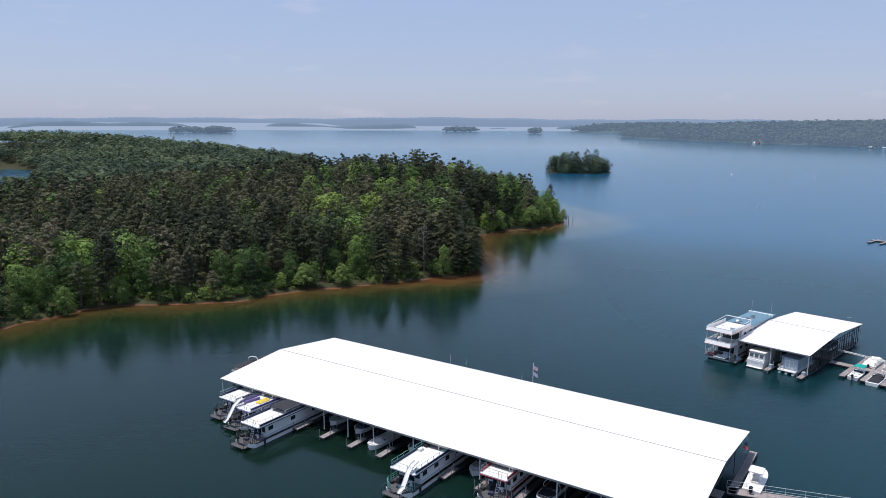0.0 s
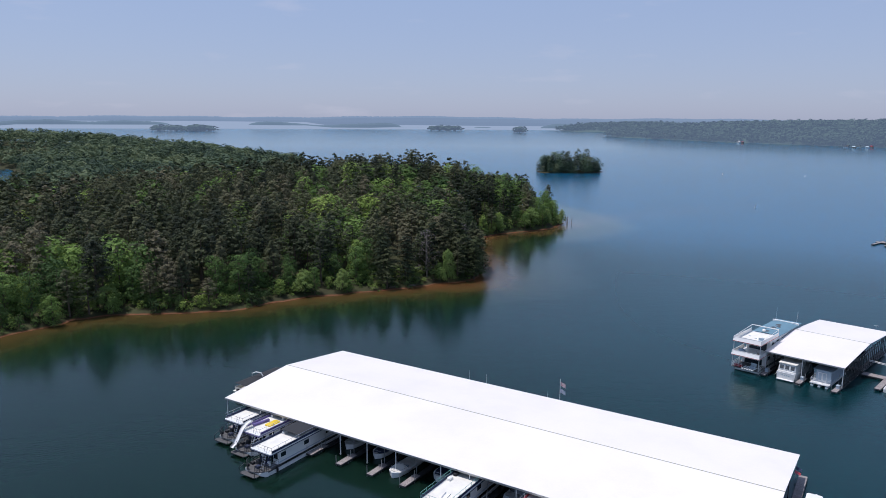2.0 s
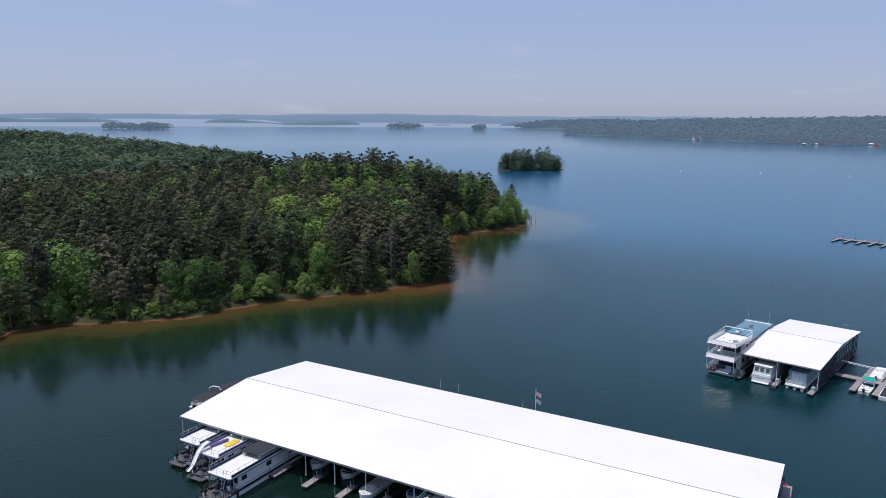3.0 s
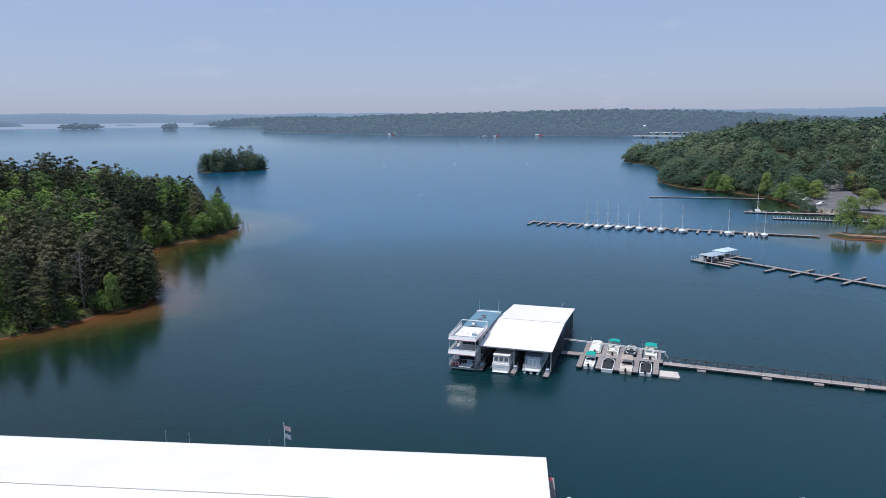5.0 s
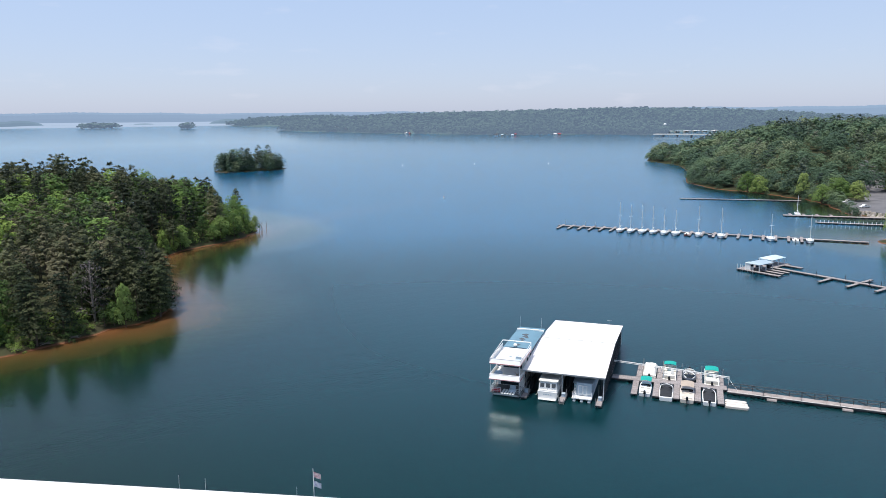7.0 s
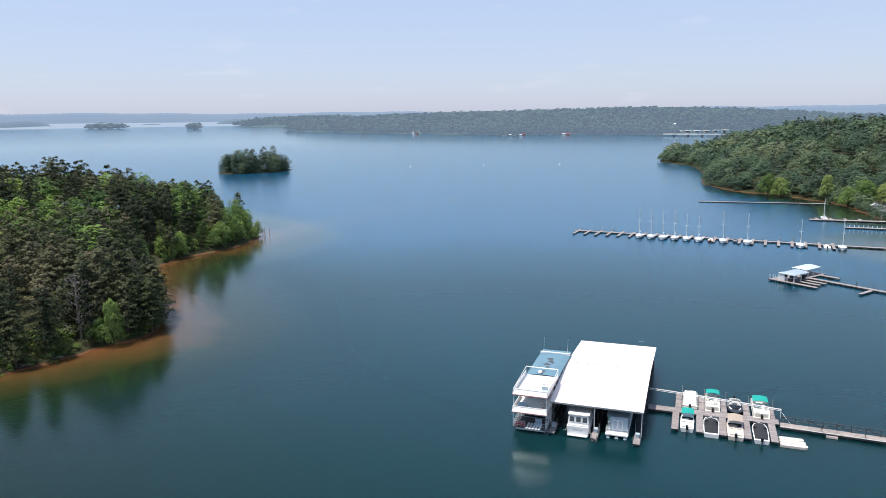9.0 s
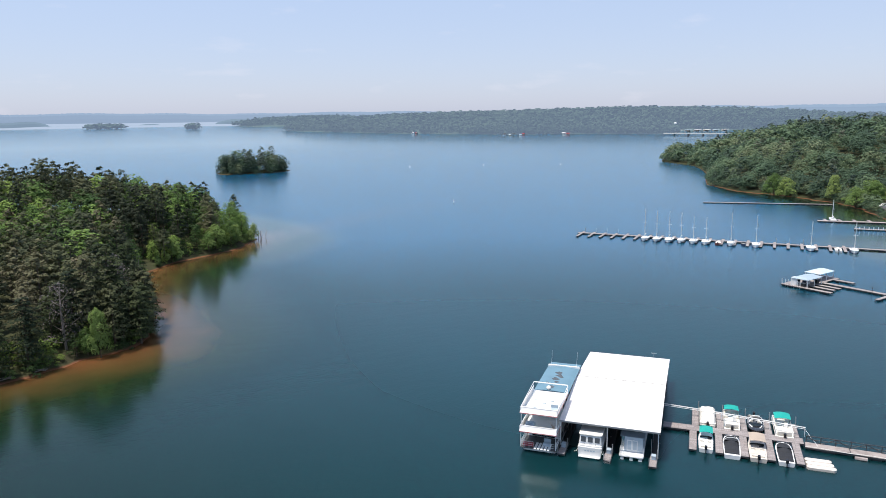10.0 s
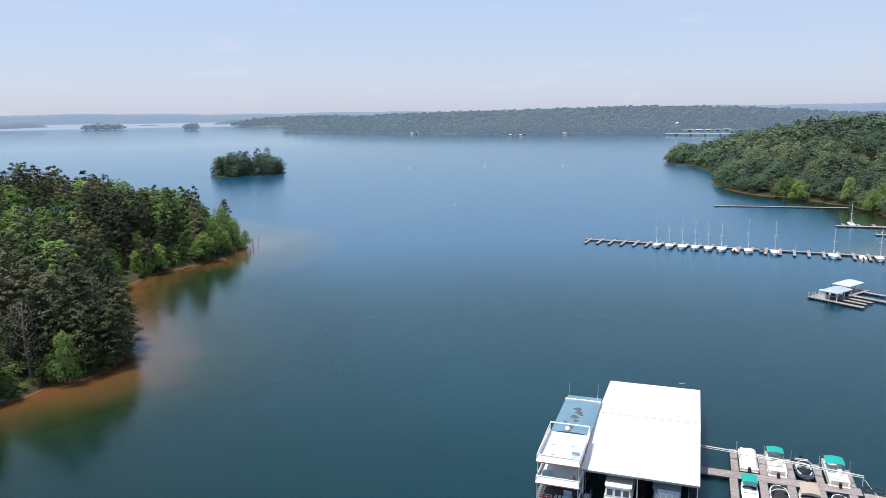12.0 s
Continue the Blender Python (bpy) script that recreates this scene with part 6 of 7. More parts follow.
def wood(name, models, px, py, pz, heights, material, label, wide=1.0):
    """Many trees joined into one mesh."""
    chunks, tones = [], []
    pick = rng.integers(0, len(models), len(px))
    ang = rng.uniform(0, 2 * math.pi, len(px))
    tone = np.clip(0.5 + 0.35 * wobble(px, py, 40, 1.0) + rng.normal(0, 0.28, len(px)), 0, 1)
    swell = 1 + 0.13 * wobble(px, py, 11, 8.0) + 0.08 * wobble(px, py, 37, 9.0)
    girth = rng.uniform(0.82, 1.28, len(px))
    for k in range(len(px)):
        q = models[pick[k]]
        s = heights[k] / 10.0 * swell[k]
        c, si = math.cos(ang[k]) * s * wide * girth[k], math.sin(ang[k]) * s * wide * girth[k]
        out = np.empty_like(q)
        out[..., 0] = q[..., 0] * c - q[..., 1] * si + px[k]
        out[..., 1] = q[..., 0] * si + q[..., 1] * c + py[k]
        out[..., 2] = q[..., 2] * s + pz[k]
        chunks.append(out)
        tones.append(np.full(len(q), 1.0 + tone[k]))
    me = soup(name, np.concatenate(chunks), np.concatenate(tones))
    return single(name, me, material, Matrix(), label, "trees", kind="stuff")


def trunks(name, px, py, pz, heights, label):
    quads = []
    for x, y, z, h in zip(px, py, pz, heights):
        r = h * 0.012 + 0.05
        ring = [(math.cos(a), math.sin(a)) for a in (0.3, 1.87, 3.44, 5.01)]
        for (a, b), (c, d) in zip(ring, ring[1:] + ring[:1]):
            quads.append([(x + a * r, y + b * r, z - 0.3), (x + c * r, y + d * r, z - 0.3), (x + c * r * 0.4, y + d * r * 0.4, z + h * 0.85), (x + a * r * 0.4, y + b * r * 0.4, z + h * 0.85)])
    return single(name, soup(name, np.array(quads)), M_BARK, Matrix(), label, "trees", kind="stuff")


def plant(kind, x, y, z, h, label, group, wide=1.0, model=None):
    crown, stem = NEAR[kind][int(rng.integers(0, len(NEAR[kind]))) if model is None else model]
    name = {"pine": "pine_tree", "fir": "pine_tree", "broad": "leafy_tree", "bush": "shrub"}[kind]
    t = thing(name, pose(x, y, z, 0, 0, float(rng.uniform(0, 360))) @ Matrix.Diagonal((h / 10 * wide, h / 10 * wide, h / 10, 1)), label, {"pine": "pine tree", "fir": "pine tree", "broad": "tree", "bush": "shrub"}[kind], group)
    part("trunk", stem, M_BARK, t)
    part("crown", crown, M_LEAF, t)
    return t


def kind_of(px, py, d, share):
    """True for pine, False for broad-leaved: broad-leaved trees gather in patches and at the water's edge."""
    patch = wobble(px, py, 26, 4.0) + 0.5 * wobble(px, py, 9, 6.0)
    edge = np.exp(-d / 8.0) * 0.45
    return rng.uniform(0, 1, len(px)) > np.clip(share + 0.45 * patch + edge, 0.04, 0.92)


# peninsula: front rows as single trees, the rest joined
px, py, pz, d = scatter(-135, 100, 95, 330, 5.5, -0.2)
BARE = ((22, 202, 17.0), (9.5, 175.5, 16.5), (25, 206, 13.5))
clear = np.minimum.reduce([np.hypot(px - x, py - y) for x, y, _ in BARE])
px, py, pz, d, clear = (a[clear > 3.2] for a in (px, py, pz, d, clear))
front = (d < 13.0) & (px > -100) & ((py < 200) | (px > 22))
pine = kind_of(px, py, d, 0.34 - 0.16 * np.clip((-px - 15) / 60, 0, 1) + 0.17 * np.clip((px - 10) / 50, 0, 1) * np.clip((py - 200) / 60, 0, 1))
corner = (px > -8) & (py < 225) & (d < 40)
pine |= corner & (rng.uniform(0, 1, len(px)) < 0.88)
pine |= (px < -30) & (d > 9) & (rng.uniform(0, 1, len(px)) < 0.35)
pine &= np.hypot(px - 14, py - 173) > 4.5
height = np.where(pine, rng.uniform(10.0, 18.0, len(px)), rng.uniform(8.0, 16.0, len(px)))
height *= np.where(clear < 6.0, 0.86, 1.0)
height *= np.clip(0.66 + d / 12.0, 0.66, 1.06) * (0.97 + 0.12 * np.clip((px + 15) / 55, 0, 1))
for x, y, z, h, p, dd in zip(px[front], py[front], pz[front], height[front], pine[front], d[front]):
    if p and x > -8 and y < 225 and rng.uniform(0, 1) < 0.7:
        plant("fir", x, y, z - 0.2, h * 1.05, "dark layered pine crowding the wooded corner", "corner pines", float(rng.uniform(0.85, 1.15)))
    elif p:
        plant("pine", x, y, z - 0.2, h, "dark green pine standing at the wooded shore", "shore trees", float(rng.uniform(0.95, 1.3)))
    else:
        plant("broad", x, y, z - 0.2, h * 0.85, "bright green leafy tree standing at the wooded shore", "shore trees", float(rng.uniform(0.75, 1.1)))
bx, by, bz, bd = scatter(-104, 100, 115, 312, 2.3, -0.2)
edge = (bd < 3.6) & ((by < 200) | (bx > 24)) & (rng.uniform(0, 1, len(bx)) < 0.92)
for x, y, z in zip(bx[edge], by[edge], bz[edge]):
    plant("bush", x, y, z - 0.3, float(rng.uniform(1.4, 4.4)), "low green shrub on the clay bank", "shore shrubs", 1.25)
rest = ~front
for flag, nm, mt, lb in ((True, "pine", M_PINE, "dense dark pine wood on the peninsula"), (False, "broad", M_LEAF, "bright leafy trees among the peninsula pines")):
    s = rest & (pine == flag)
    wood(nm + "_wood", MIDS[nm], px[s], py[s], pz[s], height[s] * 1.08, mt, lb, 1.15 if flag else 1.2)
ux, uy, uz, ud = scatter(-125, 100, 105, 312, 3.6, 2.5)
s = (ud < 15) & ((uy < 205) | (ux > 20))
wood("undergrowth", MIDS["bush"], ux[s], uy[s], uz[s] - 0.2, rng.uniform(2.2, 6.0, int(s.sum())), M_SHRUB, "dense green undergrowth below the shore trees")
trunks("wood_trunks", px[rest], py[rest], pz[rest], height[rest], "bare trunks inside the peninsula wood")

# the wood further back and the far ridge of the peninsula
qx, qy, qz, qd = scatter(-420, 100, 95, 700, 6.9, 2.0)
s = ~((qx > -135) & (qy < 330))
s &= (qx > -330 - (qy - 100) * 0.35)
qx, qy, qz, qd = qx[s], qy[s], qz[s], qd[s]
pine = kind_of(qx, qy, qd, 0.10)
height = np.where(pine, rng.uniform(12, 19, len(qx)), rng.uniform(10, 16, len(qx))) * np.clip(0.6 + qd / 16, 0.6, 1.0)
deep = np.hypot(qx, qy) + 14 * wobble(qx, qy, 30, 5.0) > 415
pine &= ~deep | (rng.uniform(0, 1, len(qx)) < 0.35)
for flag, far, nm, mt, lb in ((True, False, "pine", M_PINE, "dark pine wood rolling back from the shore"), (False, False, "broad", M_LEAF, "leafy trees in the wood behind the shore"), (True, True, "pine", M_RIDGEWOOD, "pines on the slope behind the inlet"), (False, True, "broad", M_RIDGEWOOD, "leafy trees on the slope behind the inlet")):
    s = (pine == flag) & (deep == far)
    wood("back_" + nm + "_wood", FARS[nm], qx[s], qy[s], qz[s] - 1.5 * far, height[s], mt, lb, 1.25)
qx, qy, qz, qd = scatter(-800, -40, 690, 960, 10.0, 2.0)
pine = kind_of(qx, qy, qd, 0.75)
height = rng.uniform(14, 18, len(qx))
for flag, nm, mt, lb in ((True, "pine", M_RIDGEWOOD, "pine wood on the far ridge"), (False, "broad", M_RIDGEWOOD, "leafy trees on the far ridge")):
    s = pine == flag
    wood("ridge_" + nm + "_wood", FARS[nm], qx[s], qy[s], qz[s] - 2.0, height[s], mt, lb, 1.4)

# wooded islet
ix, iy, iz, idd = scatter(165, 245, 640, 695, 4.4, -0.8)
height = rng.uniform(11, 23, len(ix)) * np.clip(0.5 + idd / 11, 0.42, 1.05)
pine = rng.uniform(0, 1, len(ix)) > 0.45
for flag, nm, mt in ((True, "pine", M_HAZE_PINE), (False, "broad", M_HAZE_LEAF)):
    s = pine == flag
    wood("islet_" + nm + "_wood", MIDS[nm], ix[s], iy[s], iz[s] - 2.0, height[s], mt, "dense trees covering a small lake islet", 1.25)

# wooded hill behind the landing
hx, hy, hz, hd = scatter(300, 1000, -60, 640, 8.3, 0.0)
ex, ey, ez, ed = scatter(300, 600, 20, 530, 5.5, -1.2)
s = ed < 7
hx, hy, hz, hd = (np.concatenate([a, b[s]]) for a, b in ((hx, ex), (hy, ey), (hz, ez), (hd, ed)))
ang = np.degrees(np.arctan2(hy + 20, hx + 10))
s = (signed(hx, hy, CLEAR) < 1) & (signed(hx, hy, HIGH_ROAD) < -3) & (ang > -8) & (np.hypot(hx, hy) < 830)
hx, hy, hz, hd = hx[s], hy[s], hz[s], hd[s]
pine = kind_of(hx, hy, hd, 0.80)
height = np.where(pine, rng.uniform(13, 19.5, len(hx)), rng.uniform(9.0, 19.0, len(hx))) * np.clip(0.55 + hd / 16, 0.55, 1.0) * np.where(signed(hx, hy, LOW_GROWTH) > 0, 0.8, 1.0)
for flag, nm, mt, lb in ((True, "pine", M_HAZE_PINE, "pines on the wooded hill above the landing"), (False, "broad", M_HAZE_LEAF, "leafy trees on the wooded hill above the landing")):
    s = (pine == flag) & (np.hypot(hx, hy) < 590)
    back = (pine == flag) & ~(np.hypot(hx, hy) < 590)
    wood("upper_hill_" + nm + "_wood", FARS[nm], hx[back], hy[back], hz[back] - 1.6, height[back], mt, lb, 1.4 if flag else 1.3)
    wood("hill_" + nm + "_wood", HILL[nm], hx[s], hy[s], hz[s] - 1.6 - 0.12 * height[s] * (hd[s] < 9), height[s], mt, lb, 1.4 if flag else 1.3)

# far shores
fx, fy, fz, fd = scatter(880, 2600, 1000, 4500, 11.5, -3.0)
near_edge = (fd < 200) | (fz > 24) | (np.hypot(fx, fy) < 1750)
s = near_edge & (np.hypot(fx, fy) < 4700) & (rng.uniform(0, 1, len(fx)) < np.where(np.hypot(fx, fy) < 1900, 1.0, 0.6))
s &= (np.hypot(fx, fy) < 2700) | (fd < 40) | (rng.uniform(0, 1, len(fx)) < np.where(fz > 28, 0.6, 0.3))
fx, fy, fz = fx[s], fy[s], fz[s]
ex, ey, ez, ed = scatter(880, 2200, 1000, 2700, 9.5, -2.0)
s = (ed < np.where((ex > 1560) & (ey < 1650), 90, 22)) & (np.hypot(ex, ey) < 2600)
ex, ey, ez = ex[s], ey[s], ez[s]
close = np.hypot(fx, fy) < 1950
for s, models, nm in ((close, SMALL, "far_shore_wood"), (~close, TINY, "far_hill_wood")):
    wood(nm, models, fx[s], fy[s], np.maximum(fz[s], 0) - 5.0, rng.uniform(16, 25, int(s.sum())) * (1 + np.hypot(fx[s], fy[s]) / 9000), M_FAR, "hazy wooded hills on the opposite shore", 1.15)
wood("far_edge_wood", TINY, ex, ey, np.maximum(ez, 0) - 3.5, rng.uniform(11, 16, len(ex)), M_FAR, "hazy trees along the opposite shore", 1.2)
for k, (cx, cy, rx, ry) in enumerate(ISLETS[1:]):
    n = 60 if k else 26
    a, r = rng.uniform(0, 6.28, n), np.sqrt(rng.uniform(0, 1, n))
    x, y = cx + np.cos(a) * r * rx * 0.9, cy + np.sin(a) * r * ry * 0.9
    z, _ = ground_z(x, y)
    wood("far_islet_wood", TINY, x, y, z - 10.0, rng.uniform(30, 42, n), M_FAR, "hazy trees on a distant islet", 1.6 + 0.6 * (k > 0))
# pale wooded skyline all round the lake, a smooth distant ridge
arc = np.radians(np.arange(0, 360, 0.12))
sky_line = 79 + 5 * np.sin(arc * 7 + 1) + 4 * np.sin(arc * 17) + 2.2 * np.sin(arc * 61 + 2) + rng.normal(0, 0.9, len(arc))
compass = (np.degrees(arc) + 180) % 360 - 180
open_reach = np.interp(compass, [-180, -60, -40, -26, -24, -20, -4, -2, 1, 3, 15, 20, 24, 180], [18, 18, 18, 20, 46, 48, 46, 22, 20, 28, 26, 20, 8, 8]) + 1.0 * np.sin(arc * 23)


def band(steps, name, material, label, category):
    """A closed ring of hillside: radius and height for each step."""
    rings = [np.stack([r * np.sin(arc), r * np.cos(arc), z], -1) for r, z in steps]
    quads = np.concatenate([np.stack([a, np.roll(a, -1, 0), np.roll(b, -1, 0), b], 1) for a, b in zip(rings, rings[1:])])
    return single(name, soup(name, quads), material, Matrix(), label, category, kind="structure")


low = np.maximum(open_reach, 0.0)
# upright glowing band in place of the pale water further out
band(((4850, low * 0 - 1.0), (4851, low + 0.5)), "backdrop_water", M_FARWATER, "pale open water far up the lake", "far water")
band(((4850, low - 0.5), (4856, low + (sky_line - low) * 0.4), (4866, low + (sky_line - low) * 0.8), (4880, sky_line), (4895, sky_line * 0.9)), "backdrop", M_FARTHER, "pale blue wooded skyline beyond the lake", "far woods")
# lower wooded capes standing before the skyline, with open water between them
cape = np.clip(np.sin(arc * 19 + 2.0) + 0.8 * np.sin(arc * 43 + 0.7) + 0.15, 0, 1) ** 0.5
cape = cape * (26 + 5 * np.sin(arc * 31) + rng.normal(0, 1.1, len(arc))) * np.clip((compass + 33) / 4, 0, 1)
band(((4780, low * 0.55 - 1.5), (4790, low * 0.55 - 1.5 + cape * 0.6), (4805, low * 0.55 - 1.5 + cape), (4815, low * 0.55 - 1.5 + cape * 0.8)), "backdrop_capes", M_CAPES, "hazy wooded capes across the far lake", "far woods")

# ---- the landing: lot, bank, cars, trees ----


def drape(name, outline_pts, material, label, category, lift=0.3):
    """A flat patch of ground cover that follows the land, with a small kerb edge."""
    px = np.array([p[0] for p in outline_pts], float)
    py = np.array([p[1] for p in outline_pts], float)
    z, _ = ground_z(px, py)
    s = Shape()
    top = [s.bm.verts.new((x, y, h + lift)) for x, y, h in zip(px, py, z)]
    low = [s.bm.verts.new((x, y, h - 0.5)) for x, y, h in zip(px, py, z)]
    face = s.bm.faces.new(top)
    for k in range(len(top)):
        j = (k + 1) % len(top)
        s.bm.faces.new((top[k], low[k], low[j], top[j]))
    bmesh.ops.triangulate(s.bm, faces=[face])
    return single(name, s, material, Matrix(), label, category, kind="structure")


drape("road", [(398, 194), (408, 178), (434, 198), (470, 226), (480, 238), (464, 234), (430, 212)], M_ASPHALT, "grey asphalt road down to the landing", "road")
drape("parking_lot", [(353, 172), (353, 156), (353, 142), (348, 132), (360, 132), (380, 144), (398, 158), (409, 172), (405, 184), (390, 198), (376, 193), (362, 182)], M_ASPHALT, "grey asphalt parking lot by the water", "parking lot", 0.34)
drape("pavement", [(309, 104), (321, 108.5), (330, 108), (326, 101), (313, 97)], M_ASPHALT, "shaded asphalt turning place near the spit", "pavement")
drape("grass_bank", [(303, 113), (309, 114), (318, 117), (326, 118), (331, 114), (322, 109.5), (309, 104.6), (301, 107)], M_GRASS, "dry mown grass on the spit", "grass", 0.2)
drape("sand_bank", [(280.6, 127), (280.8, 118.5), (285, 111), (289.5, 104), (296, 92), (298.5, 93), (293, 104), (288.5, 112), (285, 119), (284.5, 126)], M_SAND, "reddish sand along the spit", "sand", 0.12)
drape("slope", [(439, 197), (474, 225), (484, 222), (448, 193)], M_GRASS, "dry grassy slope beside the road", "ground", 0.3)
drape("bank", [(386, 147), (402, 159), (412, 170), (416, 168), (404, 154), (389, 143)], M_GRASS, "dry grassy bank behind the parking lot", "ground", 0.5)
drape("upper_road", HIGH_ROAD, M_CONC, "pale road on the hill above the landing", "road", 0.6)


def ground_at(x, y):
    return float(ground_z(np.array([x]), np.array([y]))[0][0])


def pickup(x, y, turn):
    c = thing("pickup_truck", pose(x, y, ground_at(x, y) + 0.36, 0, 0, turn), "white pickup truck parked on the asphalt lot", "pickup truck", "parked pickups")
    part("body", Shape().hull([[(-0.95, y0, 0.45), (0.95, y0, 0.45), (0.98, y0, h), (-0.98, y0, h)] for y0, h in ((-2.7, 0.95), (-2.6, 1.1), (0.9, 1.1), (2.4, 1.0), (2.7, 0.8))]), M_GEL, c)
    cab = part("cab", Shape().hull([[(-0.9, y0, 1.05), (0.9, y0, 1.05), (0.75, y0 + dy, 1.8), (-0.75, y0 + dy, 1.8)] for y0, dy in ((-0.8, 0.15), (0.2, 0.0), (1.3, -0.6))]), M_GEL, c)
    for sgn in (1, -1):
        part("side_window", Shape().box(sgn * 0.84 - 0.05, sgn * 0.84 + 0.05, -0.5, 0.6, 1.25, 1.65), M_GLASS, cab)
        for y0 in (-1.7, 1.75):
            w = part("wheel", Shape().tube([(sgn * 0.95, y0, 0.38), (sgn * 0.7, y0, 0.38)], 0.38, 12), M_TYRE, c)
            part("rim", Shape().tube([(sgn * 0.96, y0, 0.38), (sgn * 0.9, y0, 0.38)], 0.22, 10), M_STEEL, w)
    part("load_bed", Shape().box(-0.8, 0.8, -2.55, -0.9, 0.9, 1.12), M_DARKSTEEL, c)


pickup(378, 192.5, 60)
pickup(365, 177, 70)

LANDING = (("broad", 287.5, 124, 16.5, 0.72, 0), ("broad", 375, 205, 11.5, 1.1, 1), ("broad", 382, 199.5, 13.0, 1.1, 2), ("broad", 389, 194, 12.0, 1.1, 1), ("broad", 390, 205, 13.5, 1.1, 3), ("broad", 361, 151, 12.5, 1.05, 3), ("broad", 328, 118, 13.0, 1.3, 5), ("broad", 332, 112, 11.0, 1.2, 5), ("broad", 298, 117, 8.0, 1.2, 2), ("broad", 391, 226, 15.0, 0.6, 3), ("broad", 391, 262, 15.5, 0.85, 1), ("broad", 391, 254, 13.5, 0.9, 2), ("pine", 308, 97, 15.0, 1.0, 0), ("pine", 313, 93, 14.0, 1.1, 1), ("pine", 304, 91, 14.5, 1.0, 2), ("pine", 318, 96, 13.0, 1.2, 3), ("pine", 404, 157, 11.0, 1.2, 3), ("pine", 411, 166, 12.5, 1.1, 4), ("broad", 417, 176, 10.0, 1.1, 5), ("pine", 424, 190, 12.0, 1.2, 6), ("broad", 434, 199, 10.5, 1.1, 7), ("pine", 446, 206, 12.0, 1.2, 7), ("broad", 400, 206, 10.0, 1.0, 8), ("bush", 378, 201, 3.0, 1.3, 0), ("bush", 350, 177, 2.4, 1.3, 1), ("bush", 338, 124, 2.6, 1.2, 2), ("bush", 347, 134, 2.2, 1.4, 3))
willows = []
for k in range(4):
    quads, mids = tree_model("willow", 10.0, 22, 165, 0.25, 3, 0.4)
    crown = soup("crown", quads)
    crown.materials.append(M_WILLOW)
    stem = trunk_shape("broad", 10.0, mids).mesh("trunk")
    stem.materials.append(M_BARK)
    willows.append((crown, stem))
NEAR["broad"][:4] = willows
for kind, x, y, h, wide, model in LANDING:
    lab = {"pine": "tall dark pine beside the parking lot", "broad": "light green leafy tree beside the landing", "bush": "low shrub on the landing bank"}[kind]
    plant(kind, x, y, ground_at(x, y), h, lab, "landing trees", wide, model)

FRINGE = ((15.5, 170.0, 12.5, 0.42, 0), (89, 298, 7.5, 0.6, 1), (86, 293, 6.0, 0.7, 0), (68, 277.5, 10.5, 0.95, 2), (78, 286, 8.5, 0.7, 3), (50, 267, 9.5, 0.8, 1))
for x, y, h, wide, model in FRINGE:
    plant("broad", x, y, ground_at(x, y) - 0.2, h, "lime-green leafy tree at the edge of the clay shore", "lime-green shore trees", wide, model)
fx, fy, fz, fd = scatter(-100, 12, 118, 176, 4.2, 0.6)
young = (fd < 4.5) & (rng.uniform(0, 1, len(fx)) < 0.28)
for x, y, z in zip(fx[young], fy[young], fz[young]):
    plant("broad", x, y, z - 0.2, float(rng.uniform(3.2, 7.5)), "lime-green leafy tree at the edge of the clay shore", "lime-green shore trees", float(rng.uniform(0.75, 1.15)), int(rng.integers(0, 4)))

for x, y, h, wide in ((26.5, 180, 13.0, 1.15), (28, 187, 15.0, 1.2), (28.5, 194, 14.0, 1.15), (24.5, 175.5, 13.5, 1.1), (29.5, 203, 13.0, 1.1), (19, 174, 15.0, 1.05), (2, 168, 15.0, 1.1), (-5, 166.5, 14.0, 1.1), (21, 183, 17.0, 1.0), (12, 178, 17.5, 1.05)):
    plant("fir", x, y, ground_at(x, y) - 0.2, h, "dark olive pine leaning over the water at the wooded corner", "corner pines", wide)
for x, y, h in ((27.8, 199, 14.5), (29.4, 207, 12.0)):
    snag = thing("dead_tree", pose(x, y, ground_at(x, y) - 0.2, 3, 4, 0), "bare pale dead trunk among the shore pines", "dead tree", "bare trunks")
    part("trunk", Shape().tube([(0, 0, 0), (0.2, 0.1, h * 0.5), (0.1, 0.3, h)], 0.2, 6, 0.06), M_DEADWOOD, snag)
    for k in range(6):
        part("branch", Shape().tube([(0.15, 0.15, h * (0.4 + 0.09 * k)), (0.15 + 1.3 * math.cos(2.1 * k), 0.15 + 1.3 * math.sin(2.1 * k), h * (0.44 + 0.09 * k))], 0.05, 4, 0.02), M_DEADWOOD, snag)

riprap = thing("riprap", pose(0, 0, 0), "pale stones heaped along the landing bank", "stones")
pebbles = random.Random(4)
for k in range(46):
    x, y, r = pebbles.uniform(345.5, 352.5), pebbles.uniform(158, 175), pebbles.uniform(0.5, 1.1)
    part("stone", Shape().box(x - r, x + r, y - r * 0.8, y + r * 0.8, 0.1, ground_at(x, y) + pebbles.uniform(0.5, 0.9), r * 0.4, 0.3), M_STONE, riprap)
lamp = thing("street_lamp", pose(456, 224, ground_at(456, 224)), "tall grey street lamp beside the road", "street lamp")
part("pole", Shape().tube([(0, 0, 0), (0, 0, 9.5)], 0.12, 6, 0.07), M_STEEL, lamp)
part("arm", Shape().tube([(0, 0, 9.4), (-1.4, 0, 9.7)], 0.06, 5), M_STEEL, lamp)
part("lamp_head", Shape().box(-1.9, -1.2, -0.2, 0.2, 9.6, 9.8, 0.08), M_WHITE, lamp)

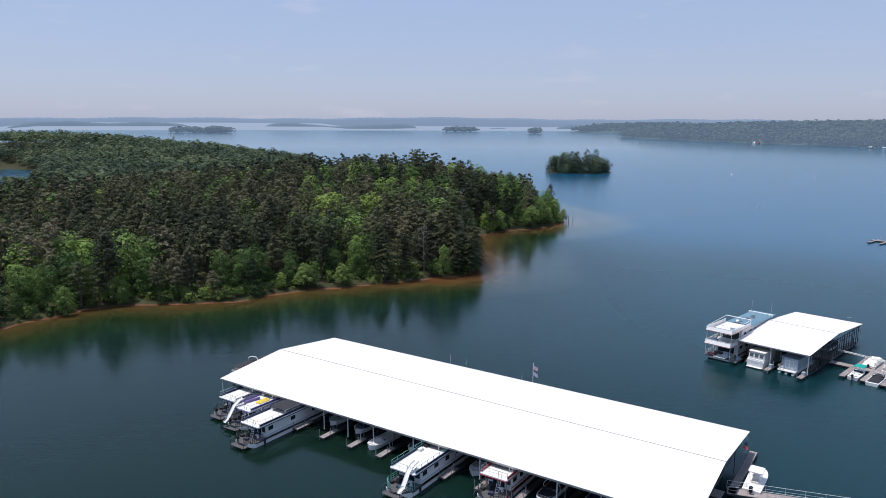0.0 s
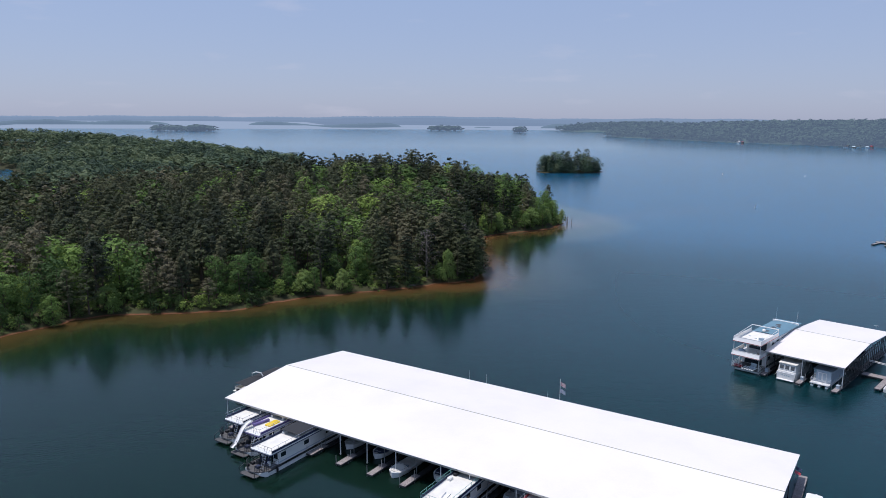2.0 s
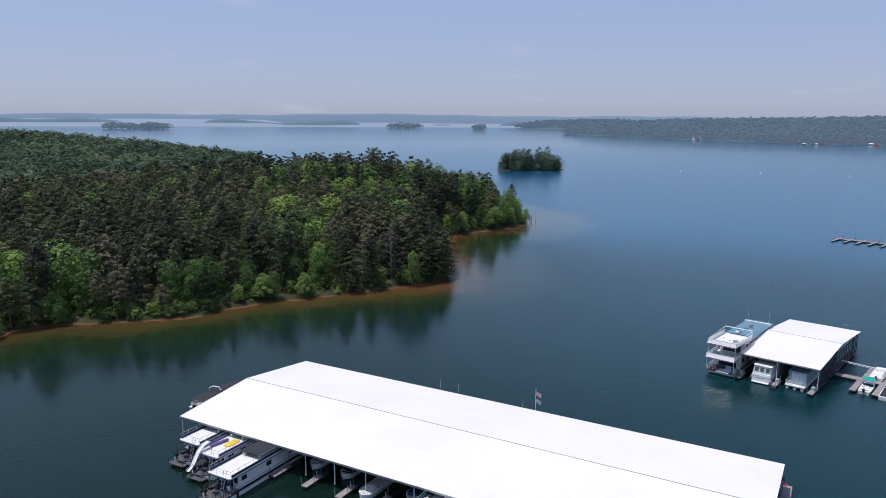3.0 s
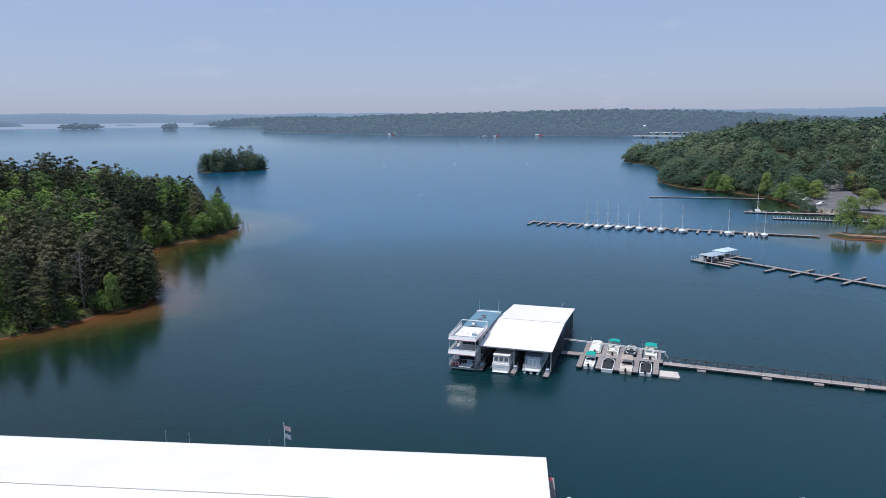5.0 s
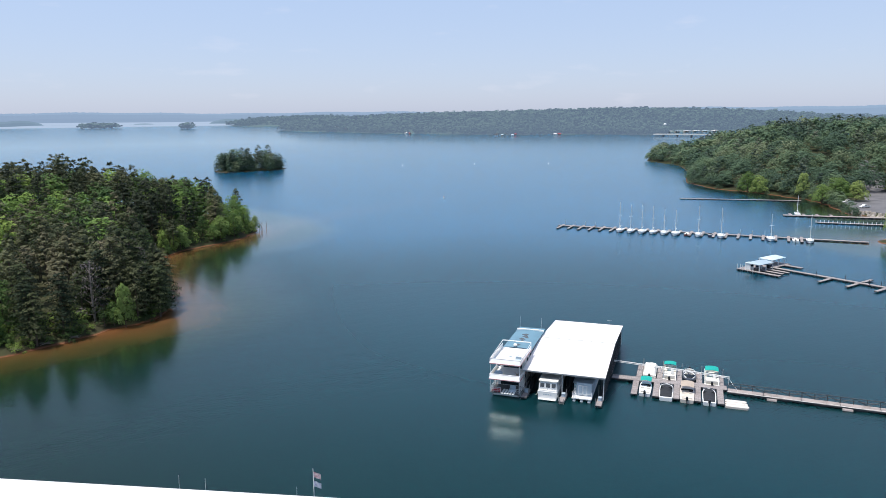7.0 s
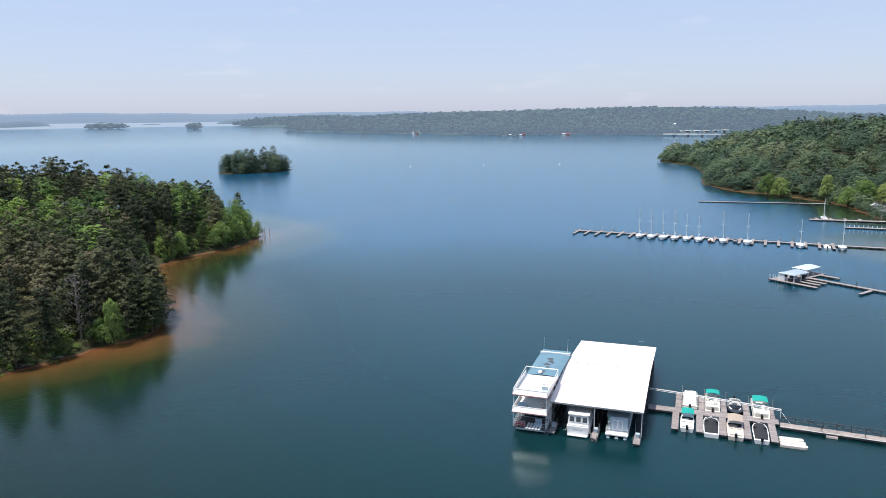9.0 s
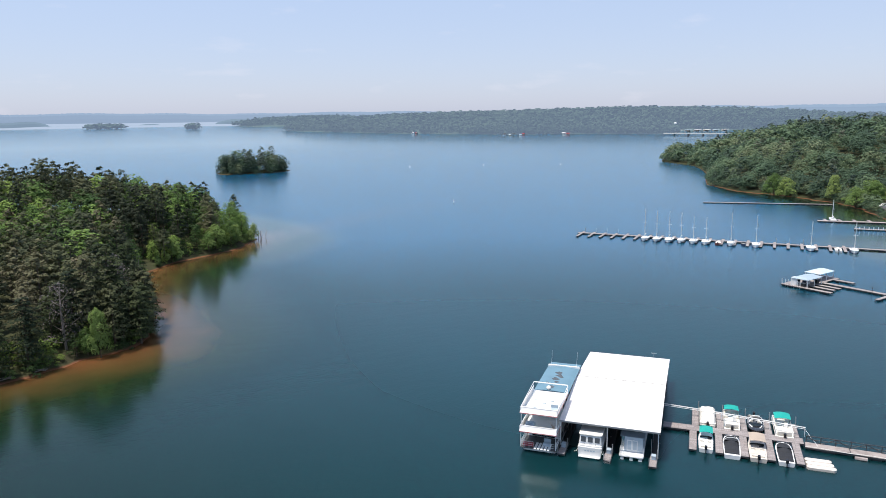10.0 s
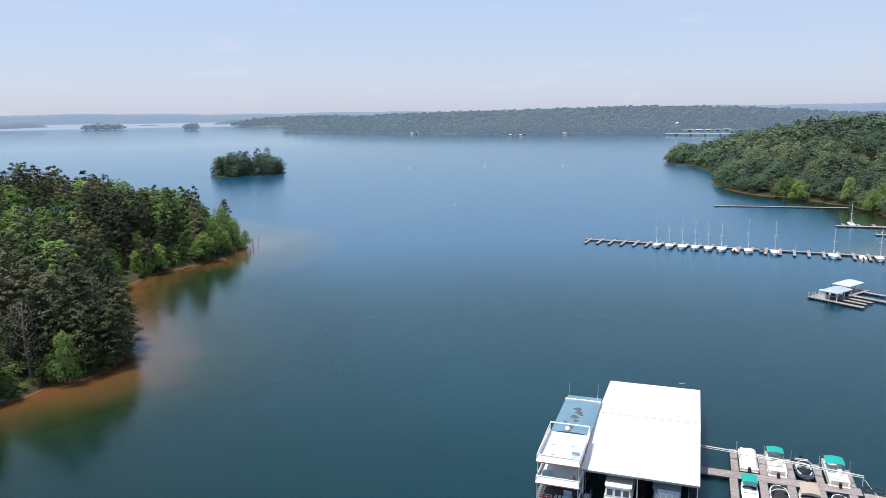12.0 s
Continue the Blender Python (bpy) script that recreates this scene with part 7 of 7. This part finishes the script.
# ---- drowned trees at the tip, leaning and grey trees on the shore ----
for x, y, h, lean in ((90.5, 297, 5.2, 6), (92.0, 299.5, 4.0, -9), (89.6, 301, 6.2, 3), (93.4, 301.5, 3.0, 14), (91.2, 295, 4.4, -5), (94.6, 300.0, 3.6, -4)):
    t = thing("dead_tree", pose(x, y, -0.4, lean, lean * 0.6, x * 37 % 360), "bare grey drowned tree standing in shallow water", "dead tree", "drowned trees")
    part("trunk", Shape().tube([(0, 0, 0), (0.1, 0.05, h * 0.5), (0.05, 0.15, h)], 0.12, 6, 0.04), M_DEADWOOD, t)
    for k in range(4):
        a, z0 = k * 1.9 + h, h * (0.45 + 0.13 * k)
        part("branch", Shape().tube([(0.08, 0.1, z0), (math.cos(a) * 0.7, math.sin(a) * 0.7, z0 + 0.6)], 0.04, 4, 0.015), M_DEADWOOD, t)
for x, y, n in ((-8, 163.2, 9), (-2, 164.6, 7), (4, 166.2, 6)):
    heap = thing("driftwood", pose(x, y, 0.35), "tangle of bleached driftwood on the clay bank", "driftwood", "driftwood heaps")
    for k in range(n):
        a = k * 2.3 + x
        part("log", Shape().tube([(-math.cos(a) * 1.2, -math.sin(a) * 0.7, 0.1 + 0.05 * k), (math.cos(a) * 1.3, math.sin(a) * 0.8, 0.35 + 0.06 * k)], 0.09, 5, 0.04), M_DEADWOOD, heap)
grey_quads, grey_mids = tree_model("broad", 10.0, 18, 46, 0.12, 3, 0.8)
grey_crown = soup("crown", grey_quads)
grey_crown.materials.append(M_DRY)
grey_stem = trunk_shape("broad", 10.0, grey_mids, 12).mesh("trunk")
grey_stem.materials.append(M_DEADWOOD)
for x, y, h in BARE:
    t = thing("bare_tree", pose(x, y, ground_at(x, y), 0, 0, x * 20) @ Matrix.Diagonal((h / 10, h / 10, h / 10, 1)), "leafless grey tree among the shore pines", "bare tree", "bare trees")
    part("trunk", grey_stem, M_DEADWOOD, t)
    part("crown", grey_crown, M_DRY, t)

# ---- buoys ----
buoy_at = ((225, 355), (346, 622), (414, 593), (475, 548))
for x, y in buoy_at:
    b = thing("buoy", pose(x, y, 0), "small white channel buoy floating on the lake", "buoy", "buoys")
    part("float", Shape().tube([(0, 0, -0.3), (0, 0, 0.35)], 0.38, 8), M_WHITE, b)
    part("spar", Shape().tube([(0, 0, 0.3), (0, 0, 1.5)], 0.2, 7, 0.16), M_WHITE, b)
    part("band", Shape().tube([(0, 0, 1.0), (0, 0, 1.15)], 0.2, 7), M_RED, b, "orange-red band")

# ---- things on the opposite shore ----


def shore_house(x, y, w, turn, label, roof, wall_mat):
    z = max(ground_at(x, y), 0.4)
    h = thing("boathouse", pose(x, y, z, 0, 0, turn), label, "house", "houses on the opposite shore")
    wall = part("wall", Shape().box(-w / 2, w / 2, -2.6, 2.6, -1.5, 2.4), wall_mat, h)
    part("roof", Shape().hull([[(xx, -3.1, 2.3), (xx, 0, 3.7), (xx, 3.1, 2.3), (xx, 0, 3.3)] for xx in (-w / 2 - 0.4, w / 2 + 0.4)]), roof, h)
    n = max(1, int(w / 3))
    for k in range(n):
        x0 = -w / 2 + (k + 0.5) * w / n
        part("window", Shape().box(x0 - 0.6, x0 + 0.6, -2.65, -2.58, 0.6, 1.8), M_GLASS, wall)


HOUSES = ((993, 2128, -75), (1006, 2240, -70), (1001, 1752, -75), (1062, 1389, -55), (1100, 1434, -60), (1190, 1352, -50))
row = random.Random(11)
for x, y, turn in HOUSES:
    for k in range(3):
        hx0, hy0 = x - 20 + row.uniform(-12, 12), y - 24 + (k - 1) * 22 + row.uniform(-6, 6)
        shore_house(hx0, hy0, row.uniform(5, 9), turn, "pale lakeside boathouse below wooded hills", row.choice((M_PALEROOF, M_RED, M_ROOF, M_DARKSTEEL)), row.choice((M_COVER, M_WHITE, M_TAN)))
br = thing("road_bridge", pose(1226, 1060, 0, 0, 0, math.degrees(math.atan2(-150, 60))), "long low concrete road bridge over an inlet", "bridge")
part("deck", Shape().box(-10, 175, -5, 5, 3.6, 4.8), M_COVER, br)
for y in (-5.0, 4.7):
    part("parapet", Shape().box(-10, 175, y, y + 0.3, 4.8, 5.7), M_COVER, br)
for k in range(6):
    part("pillar", Shape().box(10 + 30 * k, 12.5 + 30 * k, -3.5, 3.5, -2, 3.6, 0.4), M_CONC, br)
tower = thing("water_tower", pose(1330, 1132, ground_at(1330, 1132)), "pale round water tower above far trees", "water tower")
part("shaft", Shape().tube([(0, 0, 0), (0, 0, 20)], 1.4, 10, 1.1), M_WHITE, tower)
part("tank", Shape().ball((0, 0, 22), 3.6, 0.8, 12), M_WHITE, tower)
for k in range(7):
    x, y = 1478 + 26 * k, 1276 - 8.5 * k
    shed = thing("marina_shed", pose(x, y, 0.3, 0, 0, 15), "distant white-roofed marina shed on the water", "boat shed", "distant marina sheds")
    part("roof", Shape().box(-12, 12, -6, 6, 2.6, 3.3, taper=0.5), (M_ROOF, M_COVER, M_PALEROOF)[k % 3], shed)
    part("wall", Shape().box(-11.6, 11.6, 1, 5.6, -0.4, 2.6), M_TAN, shed)
    for xx in (-11.5, 11.5):
        part("post", Shape().box(xx - 0.15, xx + 0.15, -5.6, -5.3, -0.4, 2.6), M_STEEL, shed)
